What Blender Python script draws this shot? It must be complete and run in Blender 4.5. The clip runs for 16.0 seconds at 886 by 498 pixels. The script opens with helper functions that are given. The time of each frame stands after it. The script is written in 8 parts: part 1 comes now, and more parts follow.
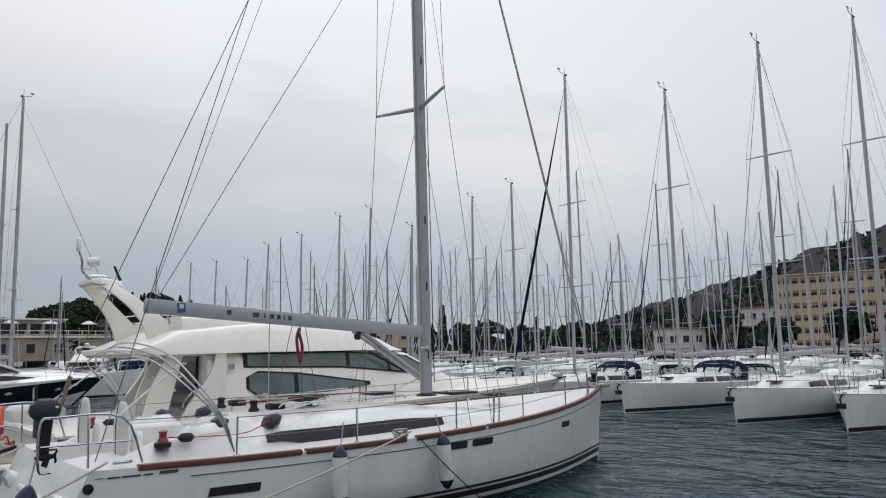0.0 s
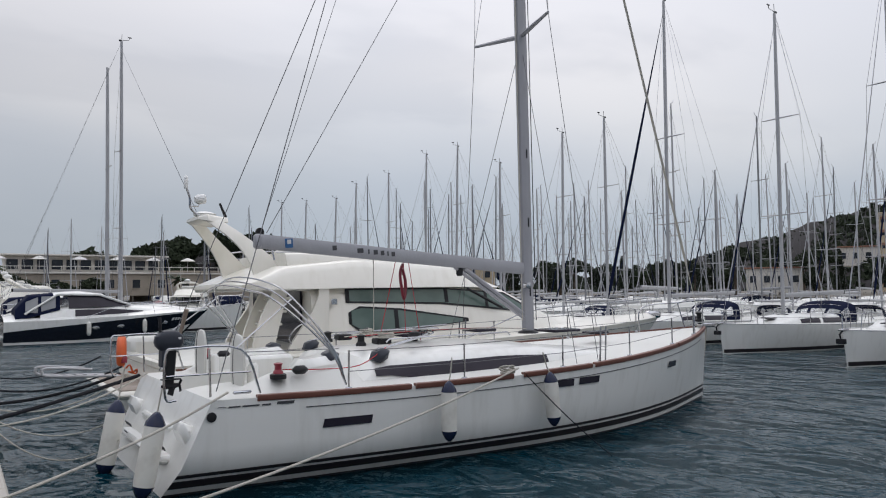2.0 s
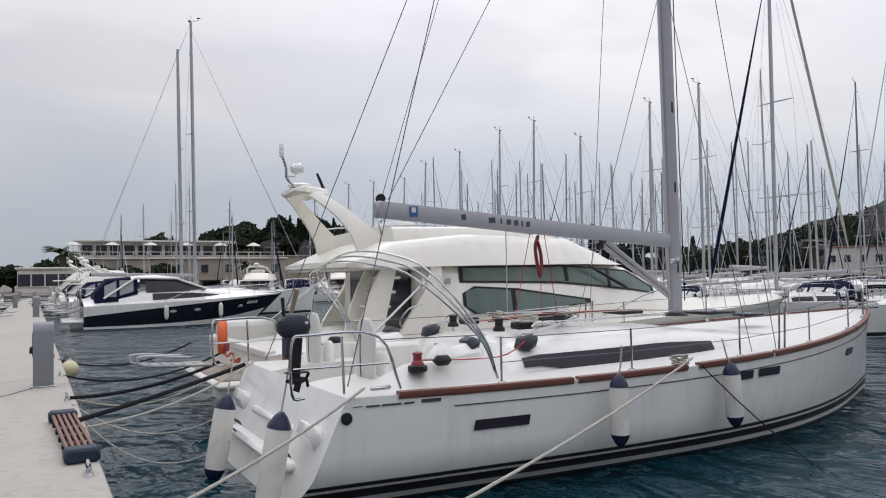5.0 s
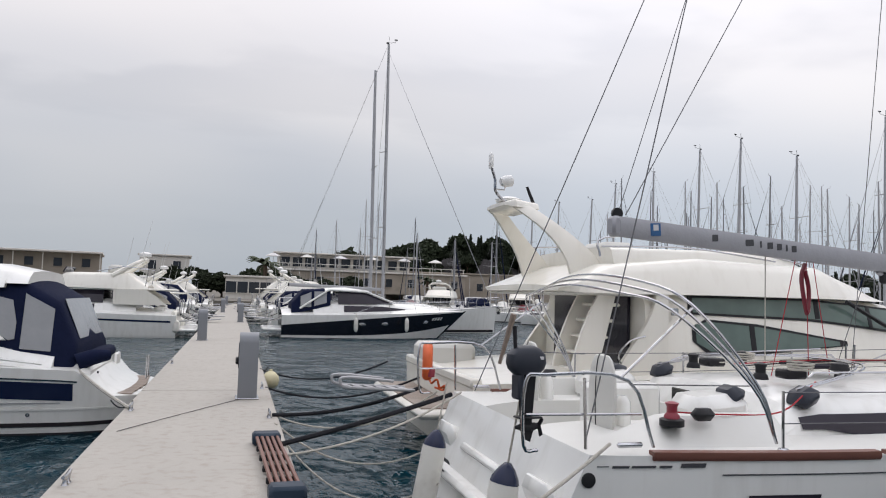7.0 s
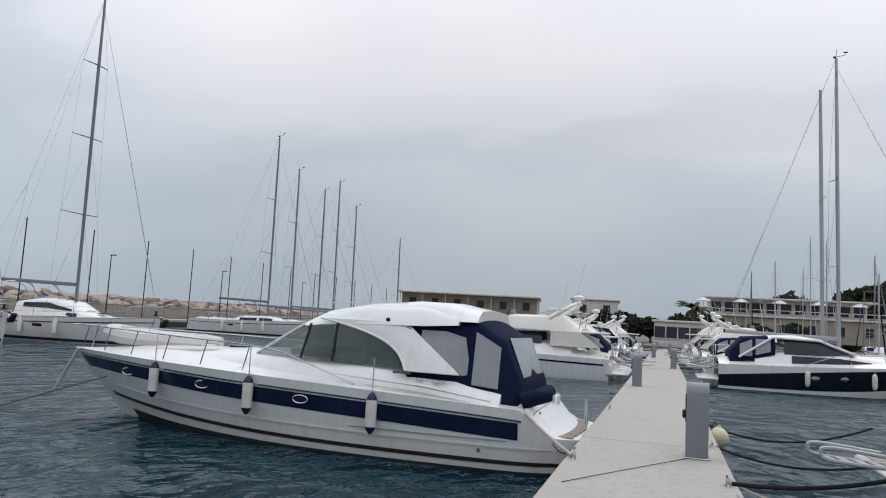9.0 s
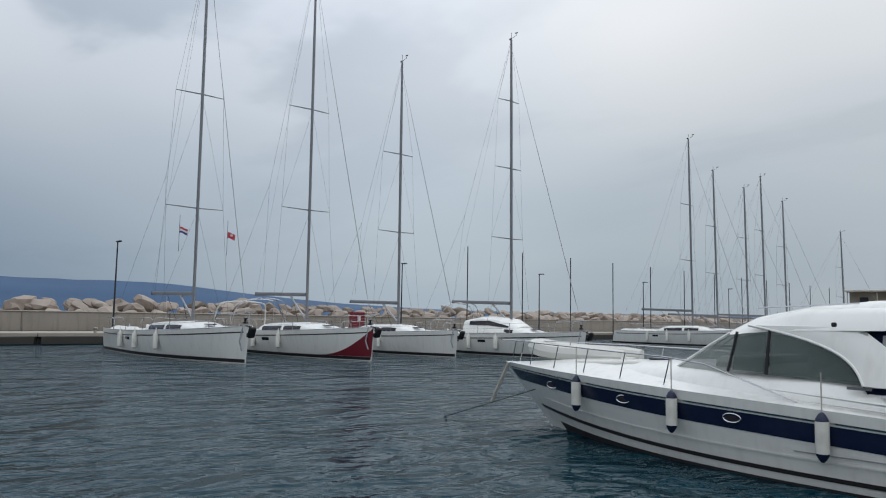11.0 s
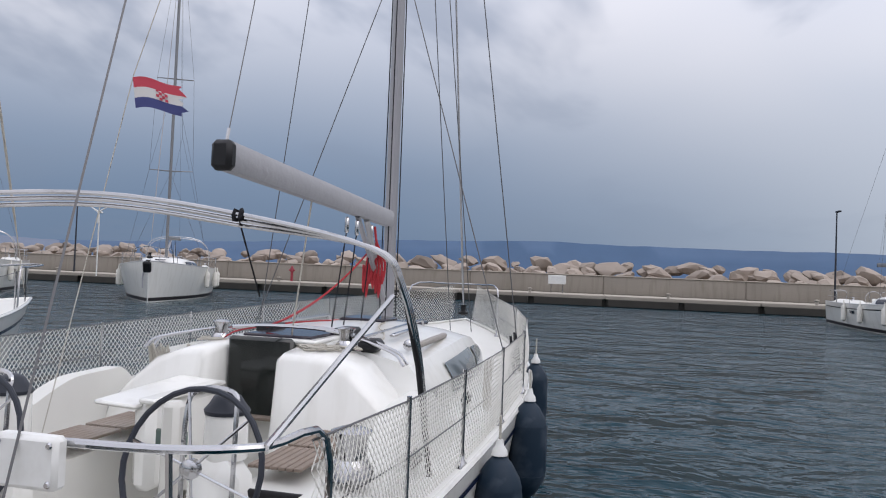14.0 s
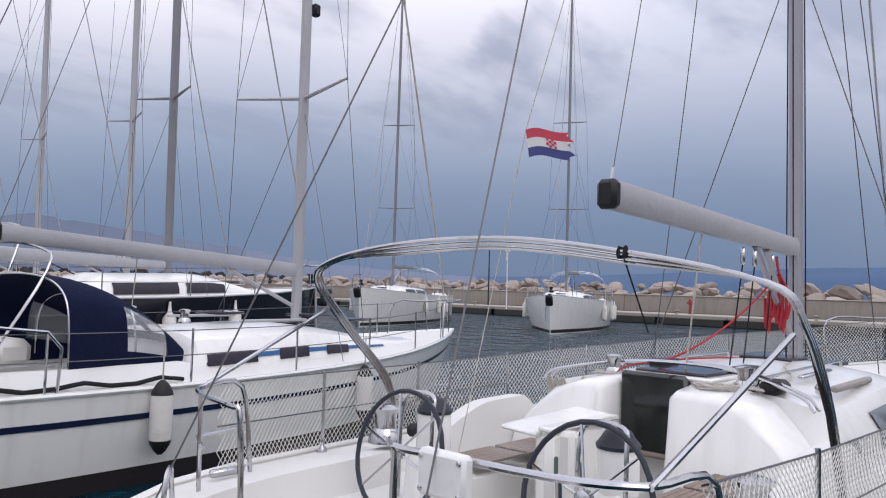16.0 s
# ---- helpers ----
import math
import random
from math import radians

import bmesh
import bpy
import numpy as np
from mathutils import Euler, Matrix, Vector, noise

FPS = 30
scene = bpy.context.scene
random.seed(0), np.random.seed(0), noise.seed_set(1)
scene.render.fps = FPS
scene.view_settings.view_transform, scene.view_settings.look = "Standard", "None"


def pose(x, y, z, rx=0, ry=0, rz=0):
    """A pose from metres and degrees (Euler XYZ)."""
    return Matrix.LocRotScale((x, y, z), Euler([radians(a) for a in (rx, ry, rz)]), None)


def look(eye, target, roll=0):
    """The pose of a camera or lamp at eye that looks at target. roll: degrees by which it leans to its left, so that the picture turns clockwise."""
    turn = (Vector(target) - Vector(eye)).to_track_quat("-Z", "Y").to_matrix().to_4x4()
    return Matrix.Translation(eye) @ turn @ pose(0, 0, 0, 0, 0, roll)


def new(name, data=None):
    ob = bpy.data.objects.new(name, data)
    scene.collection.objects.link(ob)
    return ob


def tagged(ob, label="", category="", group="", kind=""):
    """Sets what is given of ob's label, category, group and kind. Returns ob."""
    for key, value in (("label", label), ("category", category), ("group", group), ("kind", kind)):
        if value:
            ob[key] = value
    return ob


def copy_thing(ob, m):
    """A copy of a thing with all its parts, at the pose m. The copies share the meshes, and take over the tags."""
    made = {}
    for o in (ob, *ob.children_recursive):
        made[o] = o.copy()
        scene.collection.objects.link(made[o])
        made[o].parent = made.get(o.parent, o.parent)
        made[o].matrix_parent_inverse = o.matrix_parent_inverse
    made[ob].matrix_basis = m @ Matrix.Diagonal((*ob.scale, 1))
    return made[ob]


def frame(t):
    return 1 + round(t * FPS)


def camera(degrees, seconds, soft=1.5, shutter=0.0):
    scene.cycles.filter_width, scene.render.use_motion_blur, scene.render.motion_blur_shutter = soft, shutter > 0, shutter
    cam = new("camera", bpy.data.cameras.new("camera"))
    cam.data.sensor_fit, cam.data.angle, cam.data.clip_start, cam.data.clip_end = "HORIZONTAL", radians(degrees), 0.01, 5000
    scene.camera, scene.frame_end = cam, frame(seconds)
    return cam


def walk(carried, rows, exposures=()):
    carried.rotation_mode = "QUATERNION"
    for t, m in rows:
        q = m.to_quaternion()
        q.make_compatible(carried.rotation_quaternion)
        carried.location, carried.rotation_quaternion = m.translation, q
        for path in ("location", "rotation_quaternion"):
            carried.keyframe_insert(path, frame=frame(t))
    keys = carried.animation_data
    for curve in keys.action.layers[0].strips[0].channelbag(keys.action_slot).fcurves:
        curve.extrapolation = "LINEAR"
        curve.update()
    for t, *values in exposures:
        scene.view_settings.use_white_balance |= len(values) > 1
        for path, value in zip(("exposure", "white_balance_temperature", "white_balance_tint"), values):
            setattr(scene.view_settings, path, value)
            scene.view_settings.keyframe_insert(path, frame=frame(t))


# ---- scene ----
cam = camera(62.0, 16.0, 1.1)
PATH = [
    (0, look((-0.171, 3.158, 2.214), (1.104, 4.673, 2.494), -1.1)),
    (0.5, look((-0.166, 3.152, 2.206), (1.105, 4.672, 2.48), -1.0)),
    (1, look((-0.206, 3.215, 2.189), (1.037, 4.759, 2.453), -0.5)),
    (1.5, look((-0.183, 3.291, 2.213), (0.945, 4.936, 2.363), 0.1)),
    (2, look((-0.279, 3.566, 2.196), (0.826, 5.228, 2.314), -0.6)),
    (2.5, look((-0.229, 3.794, 2.152), (0.837, 5.482, 2.275), -0.2)),
    (3, look((-0.238, 4.088, 2.148), (0.883, 5.737, 2.306), 1.3)),
    (3.2, look((-0.292, 4.265, 2.131), (0.832, 5.917, 2.209), 0.5)),
    (5.3, look((-0.393, 5.672, 2.125), (0.536, 7.441, 2.221), -0.5)),
    (5.5, look((-0.422, 5.812, 2.125), (0.461, 7.603, 2.242), 0.2)),
    (6, look((-0.473, 6.187, 2.151), (0.369, 7.997, 2.265), 0.3)),
    (6.5, look((-0.414, 6.521, 2.171), (0.206, 8.419, 2.283), -0.1)),
    (7, look((-0.424, 6.761, 2.168), (0.109, 8.684, 2.296), 1.8)),
    (7.5, look((-0.504, 7.003, 2.154), (-0.22, 8.978, 2.289), 1.1)),
    (8, look((-0.505, 7.265, 2.167), (-0.526, 9.254, 2.375), 1.8)),
    (8.2, look((-0.514, 7.333, 2.137), (-0.667, 9.317, 2.339), 2.4)),
    (10.3, pose(-0.843, 8.395, 2.129, 94.55, -1.12, 35.49)),
    (10.5, pose(-0.852, 8.420, 2.128, 93.93, -0.52, 39.19)),
    (11.0, pose(-0.896, 8.451, 2.134, 95.31, -1.00, 48.71)),
    (11.5, pose(-0.876, 8.465, 2.129, 94.55, -1.35, 59.21)),
    (12.0, pose(-0.893, 8.465, 2.123, 93.37, -1.51, 69.06)),
    (12.5, pose(-0.908, 8.429, 2.135, 93.72, -2.01, 75.90)),
    (13.0, pose(-0.929, 8.353, 2.123, 93.45, -2.09, 84.36)),
    (13.5, pose(-0.957, 8.306, 2.112, 92.10, -3.05, 92.71)),
    (14.0, pose(-0.928, 8.291, 2.105, 91.59, -2.26, 100.54)),
    (14.5, pose(-0.918, 8.316, 2.104, 91.99, -1.16, 108.94)),
    (15.0, pose(-0.925, 8.362, 2.106, 92.53, -0.88, 116.02)),
    (15.5, pose(-0.937, 8.379, 2.118, 92.49, -1.51, 124.08)),
    (16.0, pose(-0.922, 8.357, 2.126, 93.08, -1.63, 130.67)),
]
walk(cam, PATH, [(0.0, -0.45, 6600, 11), (3.0, -0.38, 6650, 12), (5.5, -0.24, 6750, 13), (7.0, -0.22, 6800, 13), (8.0, -0.3, 6650, 12), (10.5, -0.38, 6450, 7), (11.5, -0.46, 6450, 6), (12.0, -0.42, 6500, 8), (13.0, -0.22, 6650, 13), (14.0, -0.17, 6600, 14), (16.0, -0.1, 6480, 18)])

# ---- light ----
world = bpy.data.worlds.new("overcast_sky")
scene.world = world
world.use_nodes = True
SUN_EL, SUN_AZ = radians(55), radians(20)


def sky_nodes():
    """A closed cloud deck over a clear-sky base: two scales of cloud noise, brighter towards the zenith."""
    nt = world.node_tree
    nt.nodes.clear()
    N, L = nt.nodes.new, nt.links.new
    out, bg = N("ShaderNodeOutputWorld"), N("ShaderNodeBackground")
    sky = N("ShaderNodeTexSky")
    sky.sky_type, sky.sun_disc = "NISHITA", False
    sky.sun_elevation, sky.sun_rotation = SUN_EL, SUN_AZ
    co, sep = N("ShaderNodeTexCoord"), N("ShaderNodeSeparateXYZ")
    L(co.outputs["Generated"], sep.inputs[0])

    def math_node(op, a, b=None, c=None):
        m = N("ShaderNodeMath")
        m.operation = op
        for i, v in enumerate((a, b, c)):
            if v is None:
                continue
            if isinstance(v, (int, float)):
                m.inputs[i].default_value = v
            else:
                L(v, m.inputs[i])
        return m.outputs[0]

    up = math_node("MAXIMUM", sep.outputs[2], 0.0)
    den = math_node("ADD", up, 0.16)
    cx, cy = math_node("DIVIDE", sep.outputs[0], den), math_node("DIVIDE", sep.outputs[1], den)
    comb = N("ShaderNodeCombineXYZ")
    L(cx, comb.inputs[0]), L(cy, comb.inputs[1])

    def cloud(scale, detail, rough, lo, hi, stretch):
        mp = N("ShaderNodeMapping")
        mp.inputs["Scale"].default_value = (stretch, 1, 1)
        mp.inputs["Location"].default_value = (scale * 3.1, scale * 1.7, 0)
        L(comb.outputs[0], mp.inputs[0])
        n = N("ShaderNodeTexNoise")
        n.inputs["Scale"].default_value, n.inputs["Detail"].default_value = scale, detail
        n.inputs["Roughness"].default_value, n.inputs["Distortion"].default_value = rough, 0.25
        L(mp.outputs[0], n.inputs["Vector"])
        r = N("ShaderNodeMapRange")
        r.interpolation_type = "SMOOTHSTEP"
        r.inputs["From Min"].default_value, r.inputs["From Max"].default_value = lo, hi
        L(n.outputs["Fac"], r.inputs["Value"])
        return r.outputs[0]

    big, small = cloud(0.33, 3, 0.45, 0.34, 0.68, 1.0), cloud(1.25, 5, 0.52, 0.50, 0.62, 0.62)
    high = N("ShaderNodeMapRange")
    high.interpolation_type = "SMOOTHSTEP"
    high.inputs["From Min"].default_value, high.inputs["From Max"].default_value = 0.13, 0.30
    L(up, high.inputs["Value"])
    small = math_node("MULTIPLY", small, math_node("ADD", math_node("MULTIPLY", high.outputs[0], 0.8), 0.2))
    # the bank of darker, bluer cloud lies over the open sea, towards the south-west
    west = N("ShaderNodeMapRange")
    west.interpolation_type = "SMOOTHSTEP"
    west.inputs["From Min"].default_value, west.inputs["From Max"].default_value = 0.0, 0.97
    toward = math_node("ADD", math_node("MULTIPLY", sep.outputs[0], -0.75), math_node("MULTIPLY", sep.outputs[1], -0.66))
    L(toward, west.inputs["Value"])
    low = N("ShaderNodeMapRange")
    low.interpolation_type = "SMOOTHSTEP"
    low.inputs["From Min"].default_value, low.inputs["From Max"].default_value = 0.42, 0.02
    L(up, low.inputs["Value"])

    def mix(fac, a, b):
        m = N("ShaderNodeMix")
        m.data_type = "RGBA"
        if isinstance(fac, (int, float)):
            m.inputs[0].default_value = fac
        else:
            L(fac, m.inputs[0])
        for i, v in ((6, a), (7, b)):
            if isinstance(v, tuple):
                m.inputs[i].default_value = (*v, 1)
            else:
                L(v, m.inputs[i])
        return m.outputs[2]

    light = mix(big, (0.66, 0.70, 0.79), (1.0, 0.98, 0.99))
    hue = mix(math_node("MULTIPLY", low.outputs[0], 0.75), light, (0.50, 0.60, 0.70))
    bank = mix(math_node("MULTIPLY", west.outputs[0], math_node("ADD", math_node("MULTIPLY", low.outputs[0], 0.60), 0.26)), hue, (0.09, 0.17, 0.30))
    patch = mix(math_node("MULTIPLY", math_node("MULTIPLY", small, math_node("ADD", math_node("MULTIPLY", west.outputs[0], 0.62), 0.16)), 0.9), bank, (0.22, 0.275, 0.37))
    # brighter towards the zenith, as an overcast sky is
    zen = math_node("ADD", math_node("MULTIPLY", math_node("POWER", up, 1.4), 1.65), 1.0)
    # the deck is thickest towards the north
    north = N("ShaderNodeMapRange")
    north.interpolation_type = "SMOOTHSTEP"
    north.inputs["From Min"].default_value, north.inputs["From Max"].default_value = 0.72, 1.0
    L(math_node("ADD", math_node("MULTIPLY", sep.outputs[0], -0.2), math_node("MULTIPLY", sep.outputs[1], 0.98)), north.inputs["Value"])
    zen = math_node("MULTIPLY", zen, math_node("ADD", math_node("MULTIPLY", north.outputs[0], -0.2), 1.09))
    lift = N("ShaderNodeVectorMath")
    lift.operation = "SCALE"
    L(patch, lift.inputs[0]), L(zen, lift.inputs["Scale"])
    dim = N("ShaderNodeVectorMath")
    dim.operation = "SCALE"
    dim.inputs["Scale"].default_value = 0.05
    L(sky.outputs[0], dim.inputs[0])
    whole = mix(0.93, dim.outputs[0], lift.outputs[0])
    L(whole, bg.inputs["Color"])
    bg.inputs["Strength"].default_value = 1.0
    L(bg.outputs[0], out.inputs[0])


sky_nodes()
sun = new("sun", bpy.data.lights.new("sun", "SUN"))
sun.data.energy, sun.data.angle, sun.data.color = 0.6, radians(45), (1.0, 0.97, 0.93)
sun.matrix_world = look((0, 0, 60), (-20 * math.sin(SUN_AZ), -20 * math.cos(SUN_AZ), 60 - 20 * math.tan(SUN_EL)))

# ---- materials ----
def material(name, color, rough=0.5, metal=0.0, vary=0.12, scale=3.0, bump=0.0, bump_scale=40.0, dirt=None, dirt_amount=0.0, dirt_scale=1.2,
             coat=0.0, alpha=1.0, each=0.0, streak=False, transmission=0.0, gloss=0.5):
    """A surface with tint variation at two scales, optional grime with its own shape, and fine relief."""
    m = bpy.data.materials.new(name)
    m.use_nodes = True
    nt = m.node_tree
    N, L = nt.nodes.new, nt.links.new
    b = nt.nodes["Principled BSDF"]
    b.inputs["Roughness"].default_value, b.inputs["Metallic"].default_value = rough, metal
    b.inputs["Coat Weight"].default_value, b.inputs["Alpha"].default_value = coat, alpha
    b.inputs["Transmission Weight"].default_value = transmission
    b.inputs["Specular IOR Level"].default_value = gloss
    co = N("ShaderNodeTexCoord")

    def noise_fac(sc, detail, vec=None):
        n = N("ShaderNodeTexNoise")
        n.inputs["Scale"].default_value, n.inputs["Detail"].default_value = sc, detail
        L(vec or co.outputs["Object"], n.inputs["Vector"])
        return n.outputs["Fac"]

    def mixed(fac, a, c, amount=1.0):
        x = N("ShaderNodeMix")
        x.data_type = "RGBA"
        s = N("ShaderNodeMath")
        s.operation = "MULTIPLY"
        s.inputs[1].default_value = amount
        L(fac, s.inputs[0]), L(s.outputs[0], x.inputs[0])
        for i, v in ((6, a), (7, c)):
            if isinstance(v, tuple):
                x.inputs[i].default_value = (*v, 1)
            else:
                L(v, x.inputs[i])
        return x.outputs[2]

    lo, hi = tuple(c * (1 - vary) for c in color), tuple(min(1, c * (1 + vary)) for c in color)
    col = mixed(noise_fac(scale, 3), lo, hi)
    col = mixed(noise_fac(scale * 9, 4), col, tuple(c * (1 - vary * 0.8) for c in color), 0.35)
    if each:
        info = N("ShaderNodeObjectInfo")
        col = mixed(info.outputs["Random"], col, tuple(c * (1 - each) for c in color), 1.0)
    if dirt:
        vec = None
        if streak:
            mp = N("ShaderNodeMapping")
            mp.inputs["Scale"].default_value = (5, 5, 0.5)
            L(co.outputs["Object"], mp.inputs[0])
            vec = mp.outputs[0]
        r = N("ShaderNodeMapRange")
        r.inputs["From Min"].default_value, r.inputs["From Max"].default_value = 0.5, 0.75
        L(noise_fac(dirt_scale, 6, vec), r.inputs["Value"])
        col = mixed(r.outputs[0], col, dirt, dirt_amount)
    L(col, b.inputs["Base Color"])
    if bump:
        bp = N("ShaderNodeBump")
        bp.inputs["Strength"].default_value, bp.inputs["Distance"].default_value = bump, 0.02
        L(noise_fac(bump_scale, 5), bp.inputs["Height"])
        L(bp.outputs[0], b.inputs["Normal"])
    return m


GEL = material("white_gelcoat", (0.77, 0.765, 0.73), 0.22, vary=0.03, scale=0.8, dirt=(0.50, 0.48, 0.42), dirt_amount=0.28, dirt_scale=1.3, coat=0.3, streak=True)
GEL_CREAM = material("cream_gelcoat", (0.80, 0.77, 0.69), 0.25, vary=0.03, scale=0.8, dirt=(0.55, 0.5, 0.4), dirt_amount=0.25, dirt_scale=1.1, coat=0.3, streak=True)
DECK = material("nonslip_deck", (0.64, 0.635, 0.60), 0.5, vary=0.04, scale=1.5, bump=0.15, bump_scale=160, dirt=(0.5, 0.48, 0.43), dirt_amount=0.25)
TEAK = material("teak", (0.215, 0.165, 0.13), 0.6, vary=0.25, scale=6, bump=0.3, bump_scale=90, dirt=(0.40, 0.36, 0.32), dirt_amount=0.5)
WEATHERED = material("weathered_timber", (0.30, 0.28, 0.255), 0.8, vary=0.2, scale=6, bump=0.3, bump_scale=90)
BROWNRAIL = material("brown_rubbing_rail", (0.165, 0.065, 0.045), 0.45, vary=0.2, scale=4, bump=0.1)
NAVY = material("navy_paint", (0.008, 0.014, 0.045), 0.22, vary=0.1, gloss=0.35, dirt=(0.05, 0.06, 0.09), dirt_amount=0.3)
NAVYHULL = material("black_navy_hull", (0.007, 0.009, 0.016), 0.14, vary=0.1, gloss=0.4)
BLUESTRIPE = material("blue_stripe", (0.02, 0.10, 0.25), 0.3, vary=0.06)
DARKSTRIPE = material("dark_stripe", gloss=0.2, color=(0.030, 0.026, 0.028), rough=0.35, vary=0.1)
MAROON = material("maroon_paint", (0.16, 0.012, 0.022), 0.35, vary=0.1)
GLASS_DARK = material("smoked_window", (0.026, 0.022, 0.032), 0.07, vary=0.4, scale=1.5, gloss=0.3)
GLASS_GREEN = material("green_tinted_window", (0.12, 0.17, 0.15), 0.06, vary=0.45, scale=1.2, gloss=0.4)
# the sky mirrored in these panes is put into the pale base colour
GLASS_PALE = material("pale_sky_reflection_window", (0.16, 0.19, 0.21), 0.06, vary=0.3, scale=2, gloss=0.8)
GLASS_SIDE = material("clear_side_window", (0.09, 0.125, 0.115), 0.05, vary=0.3, scale=2, gloss=0.5, alpha=0.5)
ALU = material("anodised_mast", (0.40, 0.40, 0.41), 0.45, 0.25, vary=0.08, scale=2, dirt=(0.3, 0.3, 0.3), dirt_amount=0.3)
MASTGREY = material("grey_painted_mast", (0.34, 0.34, 0.36), 0.45, 0.25, vary=0.06, scale=2)
# darker copy of the mast grey, with backlit shade put into the colour
DARKMAST = material("backlit_grey_mast", (0.21, 0.215, 0.225), 0.45, 0.3, vary=0.08, scale=2)
STEEL = material("stainless_steel", (0.47, 0.47, 0.48), 0.13, 1.0, vary=0.1, scale=8)
WIRE = material("rigging_wire", (0.11, 0.11, 0.115), 0.45, 0.6, vary=0.1)
BLACKPLASTIC = material("black_plastic", gloss=0.2, color=(0.02, 0.02, 0.022), rough=0.45, vary=0.2, scale=9, bump=0.05)
GREYPLASTIC = material("grey_plastic", gloss=0.2, color=(0.035, 0.039, 0.05), rough=0.38, vary=0.12, scale=6)
SAILGREY = material("grey_sail_cover", (0.36, 0.36, 0.38), 0.8, vary=0.1, scale=5, bump=0.35, bump_scale=14)
CANVAS = material("navy_canvas", (0.006, 0.010, 0.032), 0.9, gloss=0.12, vary=0.25, scale=6, bump=0.5, bump_scale=22)
VINYL = material("clear_vinyl", (0.27, 0.28, 0.29), 0.12, vary=0.2, scale=3, bump=0.25, bump_scale=9)
CLEARPANE = material("see_through_vinyl", (0.55, 0.58, 0.60), 0.12, vary=0.1, scale=3, bump=0.2, bump_scale=9, alpha=0.32)
FENDERW = material("white_fender", (0.70, 0.68, 0.62), 0.42, vary=0.06, dirt=(0.36, 0.33, 0.28), dirt_amount=0.45, dirt_scale=4)
FENDERN = material("navy_fender", gloss=0.25, color=(0.012, 0.026, 0.045), rough=0.5, vary=0.15, dirt=(0.10, 0.12, 0.15), dirt_amount=0.5, dirt_scale=5)
ROPEW = material("white_rope", (0.50, 0.47, 0.41), 0.9, vary=0.25, scale=30, bump=0.8, bump_scale=120)
ROPEB = material("black_rope", gloss=0.2, color=(0.02, 0.02, 0.024), rough=0.85, vary=0.3, scale=30, bump=0.8, bump_scale=120)
ROPER = material("red_rope", (0.45, 0.03, 0.04), 0.85, vary=0.2, scale=30, bump=0.8, bump_scale=120)
ORANGE = material("orange_plastic", (0.72, 0.13, 0.035), 0.5, vary=0.15, scale=5)
RED = material("red_plastic", (0.27, 0.028, 0.045), 0.4, vary=0.15)
WHITEPL = material("white_plastic", (0.74, 0.74, 0.72), 0.4, vary=0.05, dirt=(0.4, 0.38, 0.33), dirt_amount=0.3, dirt_scale=9)
YELLOW = material("yellowed_float", (0.62, 0.56, 0.36), 0.5, vary=0.1, dirt=(0.35, 0.3, 0.2), dirt_amount=0.5)
CONCRETE = material("pontoon_concrete", (0.40, 0.375, 0.335), 0.85, vary=0.10, scale=1.4, bump=0.3, bump_scale=60, dirt=(0.24, 0.185, 0.14), dirt_amount=0.4, dirt_scale=9.0)
QUAY = material("quay_concrete", (0.225, 0.2, 0.17), 0.9, vary=0.15, scale=0.4, bump=0.4, bump_scale=8, dirt=(0.16, 0.14, 0.11), dirt_amount=0.7, dirt_scale=0.7, streak=True)
QUAYLOW = material("dark_quay_foot", (0.036, 0.032, 0.026), 0.6, vary=0.4, scale=1.2, bump=0.5, bump_scale=5)
QUAYTOP = material("quay_top_concrete", (0.34, 0.305, 0.26), 0.88, vary=0.12, scale=0.5, bump=0.2, bump_scale=10, dirt=(0.28, 0.25, 0.2), dirt_amount=0.5)
ROCK = material("limestone_boulder", (0.37, 0.31, 0.262), 0.9, vary=0.22, scale=1.0, bump=0.6, bump_scale=5, dirt=(0.24, 0.2, 0.17), dirt_amount=0.55, dirt_scale=1.4, each=0.35)
PEDGREY = material("grey_pedestal", (0.20, 0.21, 0.225), 0.45, 0.2, vary=0.08, scale=3, dirt=(0.13, 0.13, 0.13), dirt_amount=0.4)
FOLIAGE = material("dark_foliage", gloss=0.2, color=(0.026, 0.036, 0.018), rough=0.9, vary=0.5, scale=0.35, each=0.4)
CYPRESS = material("cypress_foliage", gloss=0.2, color=(0.018, 0.026, 0.014), rough=0.9, vary=0.4, scale=0.5, each=0.3)
PALM = material("palm_leaf", (0.035, 0.05, 0.02), 0.8, vary=0.4, scale=1)
BARK = material("bark", (0.09, 0.065, 0.045), 0.95, vary=0.3, scale=4, bump=0.6, bump_scale=12)
HILL = material("wooded_hill", gloss=0.2, color=(0.034, 0.031, 0.032), rough=1.0, vary=0.4, scale=0.02, dirt=(0.055, 0.05, 0.046), dirt_amount=0.45, dirt_scale=0.03)
# distance haze is put into the blue tint of island and mountains
ISLAND = material("haze_tinted_island", (0.058, 0.105, 0.185), 1.0, vary=0.15, scale=0.004)
MOUNTAIN = material("haze_tinted_mountain", (0.13, 0.16, 0.22), 1.0, vary=0.12, scale=0.004)
PLASTER = material("white_plaster", (0.62, 0.59, 0.54), 0.9, vary=0.06, scale=0.4, dirt=(0.4, 0.37, 0.32), dirt_amount=0.4, dirt_scale=0.4, streak=True)
STONEWALL = material("old_stone_wall", (0.32, 0.28, 0.23), 0.95, vary=0.2, scale=0.5, bump=0.5, bump_scale=3, dirt=(0.18, 0.16, 0.13), dirt_amount=0.5, dirt_scale=0.6)
